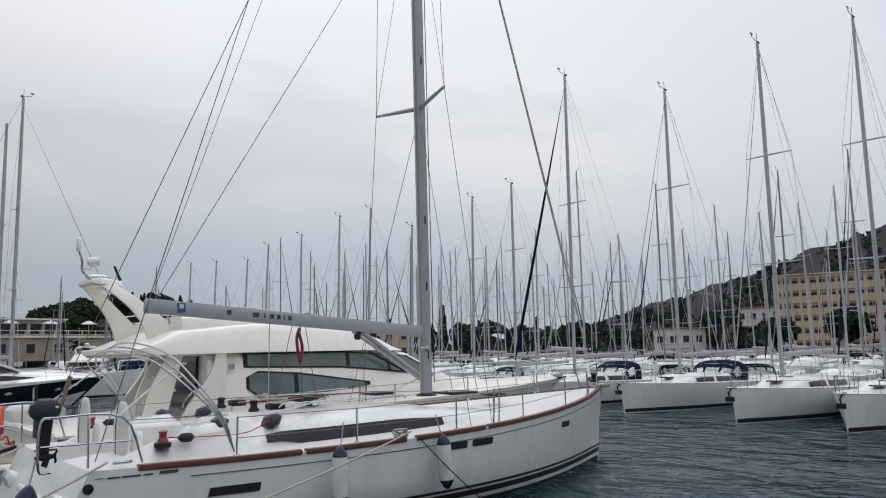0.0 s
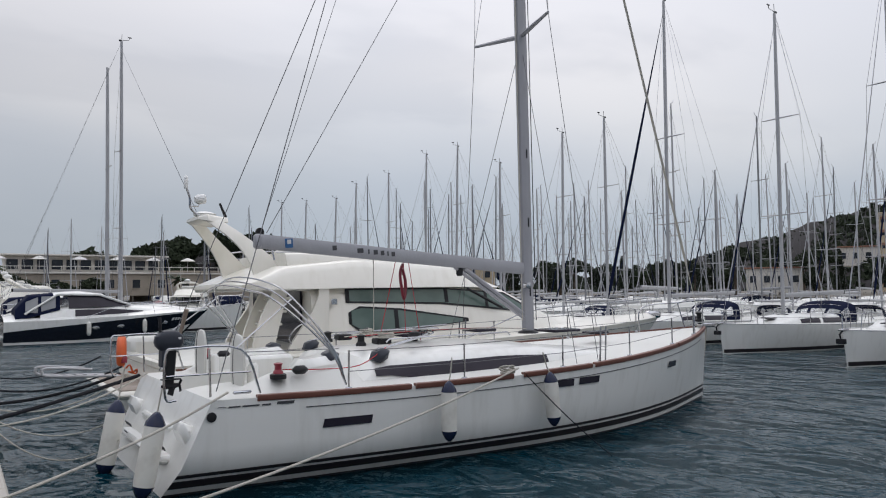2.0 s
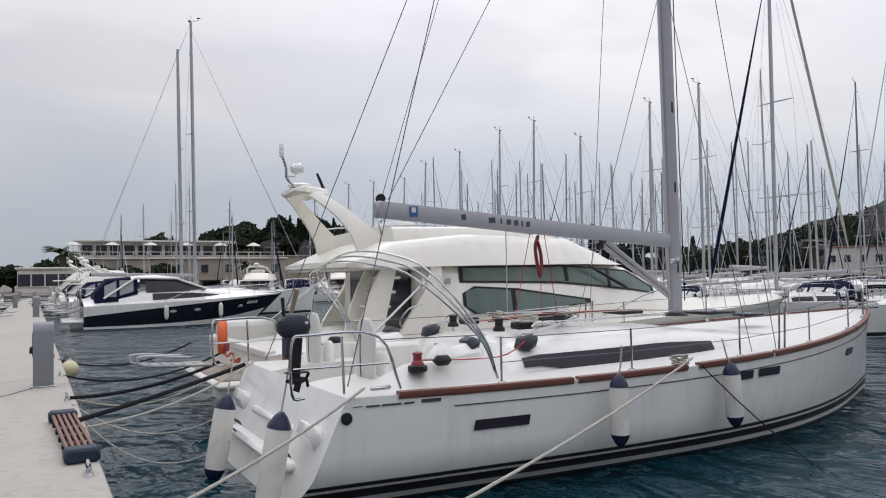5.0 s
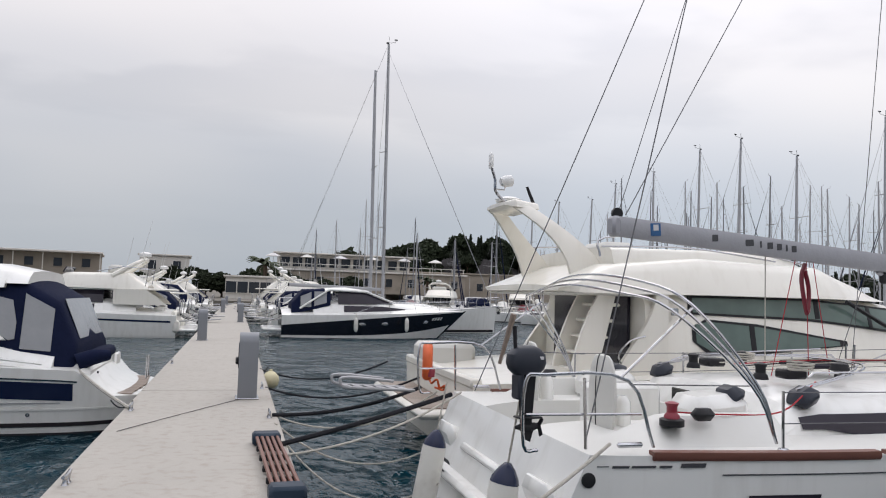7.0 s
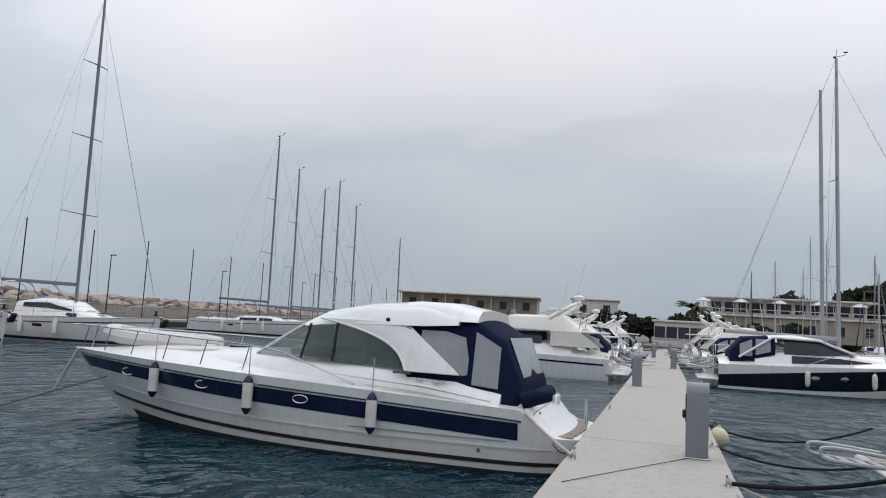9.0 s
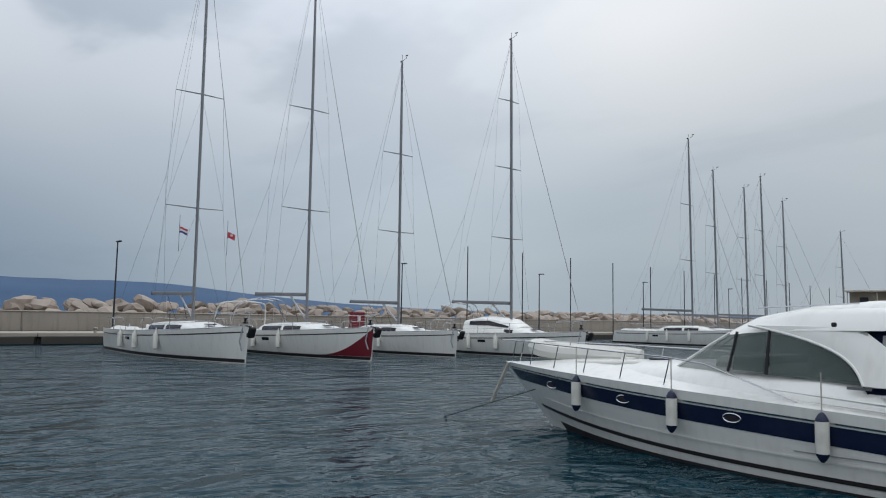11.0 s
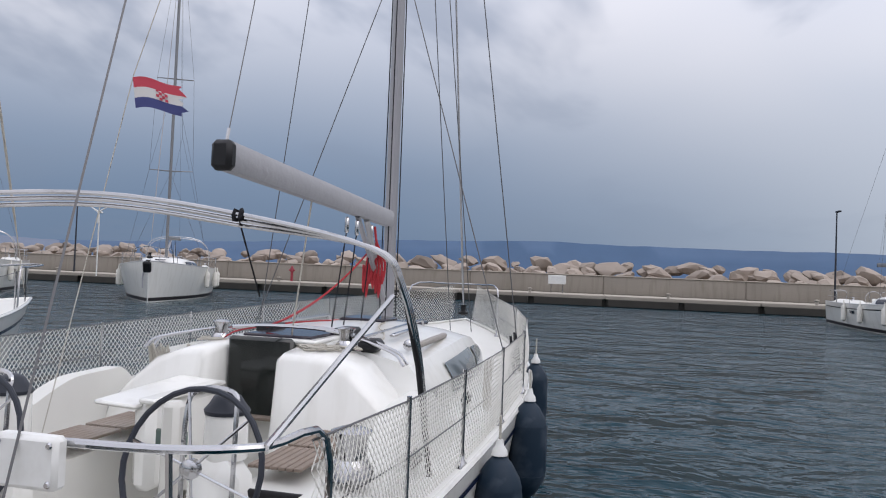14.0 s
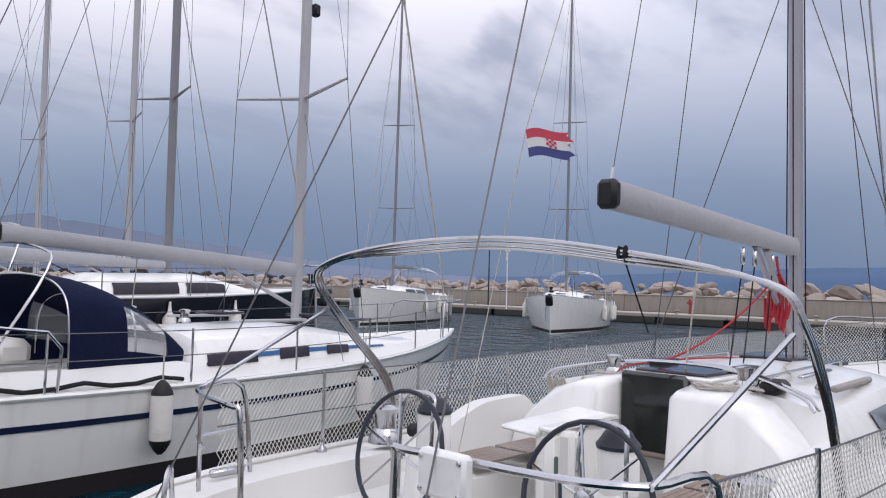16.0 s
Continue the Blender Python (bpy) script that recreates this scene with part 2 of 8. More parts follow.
OCHRE = material("ochre_facade", (0.50, 0.405, 0.275), 0.9, vary=0.06, scale=0.3, dirt=(0.34, 0.26, 0.15), dirt_amount=0.4, dirt_scale=0.3)
TILE = material("roof_tile", (0.30, 0.15, 0.10), 0.9, vary=0.2, scale=1)
WINDOWDARK = material("dark_window", (0.03, 0.035, 0.042), 0.12, vary=0.3, scale=0.6)
SHORE = material("shore_ground", (0.16, 0.145, 0.12), 0.95, vary=0.25, scale=0.05)
NET = material("white_net", (0.62, 0.61, 0.57), 0.8, vary=0.1)
HATCH = material("dark_companionway", (0.011, 0.014, 0.013), 0.12, vary=0.3)
FLAGR = material("flag_red", (0.50, 0.055, 0.085), 0.8, vary=0.12)
FLAGW = material("flag_white", (0.62, 0.61, 0.60), 0.8, vary=0.06)
FLAGB = material("flag_blue", (0.05, 0.06, 0.19), 0.8, vary=0.12)
HYPALON = material("inflatable_tube", (0.60, 0.59, 0.55), 0.6, vary=0.06)
TEXTBAR = material("lettering_bar", (0.05, 0.05, 0.055), 0.5, vary=0.05)


def water_material():
    m = bpy.data.materials.new("harbour_water")
    m.use_nodes = True
    nt = m.node_tree
    N, L = nt.nodes.new, nt.links.new
    b = nt.nodes["Principled BSDF"]
    b.inputs["Base Color"].default_value = (0.0015, 0.028, 0.042, 1)
    b.inputs["Specular IOR Level"].default_value = 0.36
    b.inputs["Roughness"].default_value, b.inputs["IOR"].default_value = 0.07, 1.333
    co = N("ShaderNodeTexCoord")
    total = None
    for sx, sy, sc, amt, rot in ((1.0, 0.66, 0.55, 0.80, 0.5), (1.0, 0.66, 1.5, 0.36, 0.25), (1.0, 0.7, 4.2, 0.07, 0.9), (1, 0.7, 0.13, 0.6, 0.4)):
        mp = N("ShaderNodeMapping")
        mp.inputs["Scale"].default_value, mp.inputs["Rotation"].default_value = (sx, sy, 1), (0, 0, rot)
        L(co.outputs["Object"], mp.inputs[0])
        n = N("ShaderNodeTexNoise")
        n.inputs["Scale"].default_value, n.inputs["Detail"].default_value, n.inputs["Distortion"].default_value = sc, 3, 0.6
        L(mp.outputs[0], n.inputs["Vector"])
        s = N("ShaderNodeMath")
        s.operation = "MULTIPLY_ADD"
        s.inputs[1].default_value = amt
        L(n.outputs["Fac"], s.inputs[0])
        if total is not None:
            L(total, s.inputs[2])
        else:
            s.inputs[2].default_value = 0
        total = s.outputs[0]
    bp = N("ShaderNodeBump")
    bp.inputs["Strength"].default_value, bp.inputs["Distance"].default_value = 1.0, 0.95
    L(total, bp.inputs["Height"]), L(bp.outputs[0], b.inputs["Normal"])
    return m


WATER = water_material()

# ---- mesh helpers ----
class Geo:
    """Collects vertices and faces of one mesh."""

    def __init__(self):
        self.v, self.f = [], []

    def add(self, verts, faces):
        k = len(self.v)
        self.v += [tuple(p) for p in verts]
        self.f += [tuple(i + k for i in q) for q in faces]
        return self

    def box(self, c, s, bevel=0.01, rot=None, taper=(1, 1)):
        """A box with chamfered edges: centre, size, bevel, rotation, and the scale of its top."""
        hx, hy, hz = (d / 2 for d in s)
        bevel = min(bevel, hx * 0.9, hy * 0.9, hz * 0.9)
        vs, ids = [], {}
        for sx in (-1, 1):
            for sy in (-1, 1):
                for sz in (-1, 1):
                    for ax in range(3):
                        p = [sx * (hx - bevel), sy * (hy - bevel), sz * (hz - bevel)]
                        p[ax] = (sx * hx, sy * hy, sz * hz)[ax]
                        if sz > 0:
                            p[0] *= taper[0]
                            p[1] *= taper[1]
                        ids[sx, sy, sz, ax] = len(vs)
                        vs.append(Vector(p))
        fs = []
        for ax in range(3):
            o = [i for i in range(3) if i != ax]
            for s0 in (-1, 1):
                ring = []
                for a, b in ((-1, -1), (1, -1), (1, 1), (-1, 1)):
                    k = [0, 0, 0]
                    k[ax], k[o[0]], k[o[1]] = s0, a, b
                    ring.append(ids[k[0], k[1], k[2], ax])
                fs.append(ring)
            for a in (-1, 1):
                for b in (-1, 1):
                    q = []
                    for s0, fx in ((-1, o[0]), (1, o[0]), (1, o[1]), (-1, o[1])):
                        k = [0, 0, 0]
                        k[ax], k[o[0]], k[o[1]] = s0, a, b
                        q.append(ids[k[0], k[1], k[2], fx])
                    fs.append(q)
        for sx in (-1, 1):
            for sy in (-1, 1):
                for sz in (-1, 1):
                    fs.append([ids[sx, sy, sz, a] for a in range(3)])
        m = Matrix.Translation(c) @ (Euler([radians(a) for a in rot]).to_matrix().to_4x4() if rot else Matrix())
        return self.add([m @ p for p in vs], fs)

    def tube(self, pts, r, n=6, closed=False, cap=True):
        """A round bar along points; r may be one radius or one for each point."""
        pts = [Vector(p) for p in pts]
        m = len(pts)
        rs = [r] * m if isinstance(r, (int, float)) else list(r)
        vs, fs, prev = [], [], None
        for i, p in enumerate(pts):
            a, b = pts[(i - 1) % m if closed else max(i - 1, 0)], pts[(i + 1) % m if closed else min(i + 1, m - 1)]
            d = (b - a).normalized() if (b - a).length > 1e-9 else Vector((0, 0, 1))
            if prev is None:
                u = d.cross(Vector((0, 0, 1)) if abs(d.z) < 0.9 else Vector((1, 0, 0))).normalized()
            else:
                u = (prev - d * prev.dot(d))
                u = u.normalized() if u.length > 1e-6 else d.orthogonal().normalized()
            prev = u
            w = d.cross(u)
            vs += [p + (u * math.cos(t) + w * math.sin(t)) * rs[i] for t in (2 * math.pi * k / n for k in range(n))]
        for i in range(m if closed else m - 1):
            j = (i + 1) % m
            fs += [(i * n + k, i * n + (k + 1) % n, j * n + (k + 1) % n, j * n + k) for k in range(n)]
        if cap and not closed:
            fs += [tuple(range(n))[::-1], tuple((m - 1) * n + k for k in range(n))]
        return self.add(vs, fs)

    def loft(self, rings, closed=True, caps=True):
        """Skin over rings of equal length."""
        n, vs, fs = len(rings[0]), [p for r in rings for p in r], []
        for i in range(len(rings) - 1):
            for k in range(n if closed else n - 1):
                a, b = i * n + k, i * n + (k + 1) % n
                fs.append((a, b, b + n, a + n))
        if caps and closed:
            fs += [tuple(range(n))[::-1], tuple((len(rings) - 1) * n + k for k in range(n))]
        return self.add(vs, fs)

    def lathe(self, prof, n=14, at=(0, 0, 0), m=None):
        """Turn a profile of (radius, height) about z."""
        rings = [[Vector((r * math.cos(2 * math.pi * k / n), r * math.sin(2 * math.pi * k / n), z)) for k in range(n)] for r, z in prof]
        mm = Matrix.Translation(at) @ (m if m else Matrix())
        return self.loft([[mm @ p for p in r] for r in rings])

    def sheet(self, grid, thick=0.0):
        """A sheet over a grid of points, with thickness along its own normals if given."""
        n = len(grid[0])
        vs = [Vector(p) for r in grid for p in r]
        fs = [(i * n + k, i * n + k + 1, (i + 1) * n + k + 1, (i + 1) * n + k) for i in range(len(grid) - 1) for k in range(n - 1)]
        if thick:
            nor = [Vector() for _ in vs]
            for q in fs:
                c = (vs[q[2]] - vs[q[0]]).cross(vs[q[3]] - vs[q[1]])
                for i in q:
                    nor[i] += c
            k0, m = len(vs), len(grid)
            vs = vs + [p - d.normalized() * thick if d.length else p for p, d in zip(vs, nor)]
            back = [tuple(i + k0 for i in q)[::-1] for q in fs]
            edge = [(i, 0) for i in range(m)] + [(m - 1, k) for k in range(1, n)] + [(i, n - 1) for i in range(m - 2, -1, -1)] + [(0, k) for k in range(n - 2, 0, -1)]
            loop = [i * n + k for i, k in edge]
            sides = [(a, b, b + k0, a + k0) for a, b in zip(loop, loop[1:] + loop[:1])]
            fs = fs + back + [s[::-1] for s in sides]
        return self.add(vs, fs)

    def mesh(self, name, mat, smooth=38):
        me = bpy.data.meshes.new(name)
        me.from_pydata(self.v, [], self.f)
        me.materials.append(mat)
        bm = bmesh.new()
        bm.from_mesh(me)
        bmesh.ops.recalc_face_normals(bm, faces=bm.faces)
        bm.to_mesh(me)
        bm.free()
        if smooth:
            me.shade_smooth()
            me.set_sharp_from_angle(angle=radians(smooth))
        return me


def part(name, geo, mat, parent, label="", smooth=38):
    ob = new(name, geo.mesh(name, mat, smooth))
    ob.parent = parent
    return tagged(ob, label)


def thing(name, label, category, group="", kind="", m=None):
    ob = new(name)
    ob.empty_display_size = 0.3
    if m is not None:
        ob.matrix_basis = m
    return tagged(ob, label, category, group, kind)


def solid(name, geo, mat, label, category, group="", kind="", m=None, smooth=38):
    ob = new(name, geo.mesh(name, mat, smooth))
    if m is not None:
        ob.matrix_basis = m
    return tagged(ob, label, category, group, kind)


def sag(a, b, drop, n=12):
    """Points of a slack rope from a to b."""
    a, b = Vector(a), Vector(b)
    return [a.lerp(b, i / n) - Vector((0, 0, drop * 4 * (i / n) * (1 - i / n))) for i in range(n + 1)]


def bow_curve(pts, n=5):
    """A smooth line through points (Catmull-Rom)."""
    p = [Vector(q) for q in pts]
    p = [p[0] * 2 - p[1]] + p + [p[-1] * 2 - p[-2]]
    out = []
    for i in range(1, len(p) - 2):
        for k in range(n):
            t = k / n
            a, b, c, d = p[i - 1], p[i], p[i + 1], p[i + 2]
            out.append(0.5 * ((2 * b) + (c - a) * t + (2 * a - 5 * b + 4 * c - d) * t * t + (3 * b - a - 3 * c + d) * t ** 3))
    return out + [p[-2]]

# ---- setting: water, pontoon, breakwater, shores ----
def water_sheet():
    g = Geo()
    xs = sorted({*range(-60, 61, 4), -4500, -2000, -900, -400, -200, -120, 90, 120, 200, 400, 900, 2000, 4500})
    g.sheet([[(x, y, 0) for x in xs] for y in xs])
    solid("water", g, WATER, "dark rippled harbour water under an overcast sky", "water", kind="structure", smooth=0)


DECK_Z, PIER_L, PIER_R = 0.66, -1.71, 0.13
water_sheet()


def pontoon():
    p = thing("pontoon", "pale concrete floating walkway stained with brown marks", "pontoon", kind="structure")
    edges = [-30, -18, -6, 6.2, 18.4, 30.6, 42.8, 55, 67.2, 79.4, 91]
    for a, b in zip(edges, edges[1:]):
        g = Geo().box(((PIER_L + PIER_R) / 2, (a + b) / 2, DECK_Z - 0.32), (PIER_R - PIER_L, b - a - 0.025, 0.64), 0.02)
        part("deck_slab", g, CONCRETE, p)
    return p


pontoon()


def breakwater():
    q = thing("breakwater", "concrete breakwater quay with a low wall and boulders", "breakwater", kind="structure")
    x = -52.5
    for k, y in enumerate(range(-200, 260, 10)):
        part("quay_slab", Geo().box((x - 2.0, y + 5, 0.62), (4.4, 9.97, 0.26), 0.04), QUAYTOP, q)
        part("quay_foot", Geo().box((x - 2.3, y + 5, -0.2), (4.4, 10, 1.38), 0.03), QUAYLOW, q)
        part("parapet_block", Geo().box((x - 5.0, y + 5, 1.39), (1.4, 9.99, 1.38), 0.08, taper=(0.8, 1)), QUAY, q)
        part("parapet_coping", Geo().box((x - 5.0, y + 5, 2.09), (1.2, 9.99, 0.09), 0.03), QUAYTOP, q)
        for j in range(2):
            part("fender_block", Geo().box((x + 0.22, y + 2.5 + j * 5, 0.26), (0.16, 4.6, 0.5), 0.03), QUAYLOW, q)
    return q


breakwater()


def boulders():
    rng = random.Random(5)
    shapes = []
    for k in range(6):
        bm = bmesh.new()
        bmesh.ops.create_icosphere(bm, subdivisions=2, radius=1)
        off = Vector((k * 7.1, k * 3.3, 1.7))
        for v in bm.verts:
            v.co *= 0.8 + 0.45 * noise.noise(v.co * 0.9 + off) + 0.12 * noise.noise(v.co * 2.6 + off)
            v.co.x, v.co.y, v.co.z = (round(c * 3.2) / 3.2 * 0.35 + c * 0.65 for c in v.co)
            v.co.z *= 0.72
        me = bpy.data.meshes.new("boulder")
        bm.to_mesh(me)
        bm.free()
        me.materials.append(ROCK)
        me.shade_smooth()
        me.set_sharp_from_angle(angle=radians(28))
        shapes.append(me)
    heap = thing("boulder_heap", "pale pinkish limestone boulders heaped behind the breakwater wall", "rocks", kind="structure")
    made = 0
    y = -75.0
    while made < 300:
        for row in range(3):
            ob = new("boulder", rng.choice(shapes))
            s = rng.uniform(0.5, 1.15)
            ob.matrix_basis = Matrix.LocRotScale((-58.3 - row * 1.7 + rng.uniform(-0.4, 0.4), y + rng.uniform(-0.7, 0.7), 1.8 + row * 0.42 + rng.uniform(-0.15, 0.3) * s),
                                                 Euler((rng.uniform(-0.5, 0.5), rng.uniform(-0.5, 0.5), rng.uniform(0, 6.3))), (s * rng.uniform(0.9, 1.5), s, s * rng.uniform(0.62, 0.95)))
            ob.parent = heap
            made += 1
        y += 1.45
    rest = Geo()
    for a, b in ((-200, -75), (y, 260)):
        t = a
        while t < b:
            for row in range(2):
                me = rng.choice(shapes)
                s = rng.uniform(0.6, 1.3)
                m = Matrix.LocRotScale((-58.3 - row * 2 + rng.uniform(-0.4, 0.4), t, 2.0 + row * 0.4 + rng.uniform(-0.15, 0.3)), Euler((rng.uniform(-0.5, 0.5), rng.uniform(-0.5, 0.5), rng.uniform(0, 6))), (s * 1.3, s, s * 0.9))
                rest.add([m @ v.co for v in me.vertices], [tuple(p.vertices) for p in me.polygons])
            t += 1.6
    tagged(part("boulders_far", rest, ROCK, heap, smooth=28), kind="stuff")
    solid("rubble_core", Geo().box((-61, 30, 0.6), (7, 460, 2.9), 0.3), ROCK, "rubble bank under the boulders", "rocks", kind="structure")


boulders()


def ridge(name, mat, label, az0, az1, dist, prof, base=-2.0, rough=0.1, n=120, depth=300):
    """A far range: azimuths in degrees left of +y, heights over the sea from a smooth profile."""
    g, top, bot, back = Geo(), [], [], []
    for i in range(n + 1):
        u = i / n
        a = radians(az0 + (az1 - az0) * u)
        h = prof(u) * (1 + rough * noise.noise((u * 22, dist * 0.01, 0)) + rough * 0.5 * noise.noise((u * 80, 3, dist)))
        d = Vector((-math.sin(a), math.cos(a), 0))
        bot.append(d * dist + Vector((0, 0, base)))
        top.append(d * (dist + depth) + Vector((0, 0, max(h, base))))
        back.append(d * (dist + depth * 2.2) + Vector((0, 0, base)))
    mid = [b.lerp(t, 0.5) + Vector((0, 0, 0.12 * t.z * noise.noise((i * 0.3, 1, 2)))) for i, (b, t) in enumerate(zip(bot, top))]
    g.sheet([bot, mid, top, back])
    return solid(name, g, mat, label, "hills", kind="backdrop" if False else "structure", smooth=60)


def bell(c, w):
    return lambda u: math.exp(-((u - c) / w) ** 2)



class House:
    """A deckhouse lofted over stations (x, half width below, half width above, z below, z above)."""

    def __init__(self, stations, corner=0.14, crown=0.06):
        self.st, self.corner, self.crown = stations, corner, crown

    def station(self, x):
        st = self.st
        for a, b in zip(st, st[1:]):
            if a[0] <= x <= b[0] or a[0] >= x >= b[0]:
                t = (x - a[0]) / (b[0] - a[0]) if b[0] != a[0] else 0
                return [p + (q - p) * t for p, q in zip(a, b)]
        return list(st[-1])

    def ring(self, s):
        x, w0, w1, z0, z1 = s
        c = min(self.corner, (z1 - z0) * 0.45, w1 * 0.5)
        half = [(w0, z0), (w1 + (w0 - w1) * c / max(z1 - z0, 1e-3), z1 - c), (w1 - c * 0.3, z1 - c * 0.28), (w1 - c, z1), (w1 * 0.5, z1 + self.crown * 0.7), (0, z1 + self.crown)]
        return [(x, -y, z) for y, z in half] + [(x, y, z) for y, z in reversed(half[:-1])]

    def skin(self, n=4):
        rings = []
        for a, b in zip(self.st, self.st[1:]):
            rings += [self.ring([p + (q - p) * k / n for p, q in zip(a, b)]) for k in range(n)]
        rings.append(self.ring(self.st[-1]))
        g = Geo()
        g.loft(rings)
        return g

    def pane(self, outline, side, off=0.012, n=10):
        """A window on the side: outline is a list of (x, low, high) heights."""
        grid = []
        for a, b in zip(outline, outline[1:]):
            for k in range(n if b is outline[-1] else n):
                grid.append([p + (q - p) * k / n for p, q in zip(a, b)])
        grid.append(list(outline[-1]))
        rows = []
        for x, lo, hi in grid:
            _, w0, w1, z0, z1 = self.station(x)
            f = lambda z: w0 + (w1 - w0) * (z - z0) / max(z1 - z0, 1e-3) + off
            rows.append([(x, side * f(lo + (hi - lo) * k / 3), lo + (hi - lo) * k / 3) for k in range(4)])
        return Geo().sheet(rows, 0.008)


# ---- sailing yachts ----
class Hull:
    """A hull in its own frame: stern at x = 0, bow towards +x, waterline at z = 0."""

    def __init__(self, L, B, f0, f1, f2, tr=0.82, bow_rake=0.25, stern_rake=0.0, fullest=0.42, p=2.2, flare=0.1, bow_flare=0.4, chine=0.0, x0=0.0, drop=0.0, round_stern=0.0):
        self.chine, self.x0, self.drop, self.round_stern = chine, x0, drop, round_stern
        self.L, self.B, self.f0, self.f1, self.f2, self.tr = L, B, f0, f1, f2, tr
        self.bow_rake, self.stern_rake, self.fullest, self.p, self.flare, self.bow_flare = bow_rake, stern_rake, fullest, p, flare, bow_flare

    def half(self, s):
        if s < self.fullest:
            tuck = 1 - 0.3 * (1 - s / self.round_stern) ** 2.4 if s < self.round_stern else 1
            return self.B / 2 * tuck * (self.tr + (1 - self.tr) * math.sin(math.pi / 2 * s / self.fullest))
        return self.B / 2 * (1 - ((s - self.fullest) / (1 - self.fullest)) ** self.p)

    def sheer(self, s):
        return self.f0 * (1 - s) * (1 - 2 * s) + self.f1 * 4 * s * (1 - s) + self.f2 * s * (2 * s - 1) - self.drop * (1 - step(s, 0.035, 0.085))

    def at(self, s, z, side=1, off=0.0):
        zs = self.sheer(s)
        k = 1 - z / zs
        y = self.half(s) * (1 - (self.flare + self.bow_flare * s ** 3) * max(0, min(k, 1)) ** 1.3)
        if self.chine and k > 0.68:
            y -= self.chine * (k - 0.68) * zs * (1 - step(s, 0.15, 0.8))
        if z < 0:
            y *= math.sqrt(max(0.0, 1 - (z / 0.62) ** 2))
        x = self.x0 + s * self.L - k * self.bow_rake * s ** 4 - k * self.stern_rake * (1 - s) ** 6
        return Vector((x, side * (y + off), z))

    def skin(self, n=26):
        g, rings = Geo(), []
        for i in range(n + 1):
            s = i / n
            zs = self.sheer(s)
            zz = [-0.5, -0.25, 0.0] + [zs * k for k in (0.15, 0.32, 0.5, 0.68, 0.85, 1.0)]
            rings.append([self.at(s, z, -1) for z in reversed(zz)] + [self.at(s, z, 1) for z in zz])
        g.loft(rings, closed=False)
        g.f.append(tuple(range(len(rings[0]))))
        return g

    def strip(self, lo, hi, s0=0.0, s1=1.0, side=1, off=0.006, n=22):
        """A band on the topsides: lo and hi are heights, or functions of s."""
        f = lambda h, s: h(s) if callable(h) else h
        return Geo().sheet([[self.at(s, f(lo, s), side, off), self.at(s, (f(lo, s) + f(hi, s)) / 2, side, off), self.at(s, f(hi, s), side, off)] for s in (s0 + (s1 - s0) * i / n for i in range(n + 1))], 0.004)

    def deck(self, profile, n=40, s0=0.0, s1=1.0, vs=(-1, -0.86, -0.74, -0.66, -0.62, -0.34, -0.31, 0, 0.31, 0.34, 0.62, 0.66, 0.74, 0.86, 1)):
        g = []
        for i in range(n + 1):
            s = s0 + (s1 - s0) * i / n
            h, zs = self.half(s), self.sheer(s)
            g.append([(self.x0 + s * self.L, v * h, zs + 0.05 * (1 - v * v) * (h / (self.B / 2)) * step(s, 0, 0.05) + profile(s, abs(v))) for v in vs])
        return Geo().sheet(g)


def step(x, a, b):
    t = max(0.0, min(1.0, (x - a) / (b - a)))
    return t * t * (3 - 2 * t)


def cabin(hull, s0, s1, w, h, n=18, front=0.45, aft=0.08, z_in=0.02):
    """A coachroof: rings from aft to fore; w and h are its half width against the hull's and its height."""
    rings = []
    for i in range(n + 1):
        u = i / n
        s = s0 + (s1 - s0) * u
        ease = step(u, 0, aft) * (1 - step(u, 1 - front, 1) * 0.96)
        half, z0 = hull.half(s) * w * (1 - 0.12 * step(u, 0.5, 1)), hull.sheer(s) - z_in
        hh = h * ease + 0.02
        prof = [(-1, 0), (-0.97, 0.45), (-0.86, 0.86), (-0.62, 1.0), (-0.3, 1.1), (0, 1.13), (0.3, 1.1), (0.62, 1.0), (0.86, 0.86), (0.97, 0.45), (1, 0)]
        rings.append([(s * hull.L, half * a, z0 + hh * b) for a, b in prof])
    g = Geo()
    g.loft(rings, closed=False)
    g.f.append(tuple(range(11)))
    return g, rings


def cabin_window(rings, u0, u1, k0, k1, side, off=0.012):
    """A pane that follows a coachroof's side between two of its lines."""
    n = len(rings) - 1
    grid = []
    for i in range(9):
        u = u0 + (u1 - u0) * i / 8
        j = min(int(u * n), n - 1)
        r = [Vector(a).lerp(Vector(b), u * n - j) for a, b in zip(rings[j], rings[j + 1])]
        r = r if side < 0 else r[::-1]
        lo, hi = r[0].lerp(r[1], k0), r[1].lerp(r[2], k1)
        o = Vector((0, side * off, off * 0.6))
        grid.append([lo + o, r[1] + o, hi + o])
    return Geo().sheet(grid, 0.006)


def ellipse_bar(p0, p1, a, b, n=10, side=Vector((1, 0, 0))):
    p0, p1 = Vector(p0), Vector(p1)
    d = (p1 - p0).normalized()
    u = (side - d * side.dot(d)).normalized()
    w = d.cross(u)
    ring = lambda p, k: [p + u * a * k * math.cos(2 * math.pi * i / n) + w * b * k * math.sin(2 * math.pi * i / n) for i in range(n)]
    return Geo().loft([ring(p0, 1), ring(p0.lerp(p1, 0.75), 1), ring(p1, 0.72)])


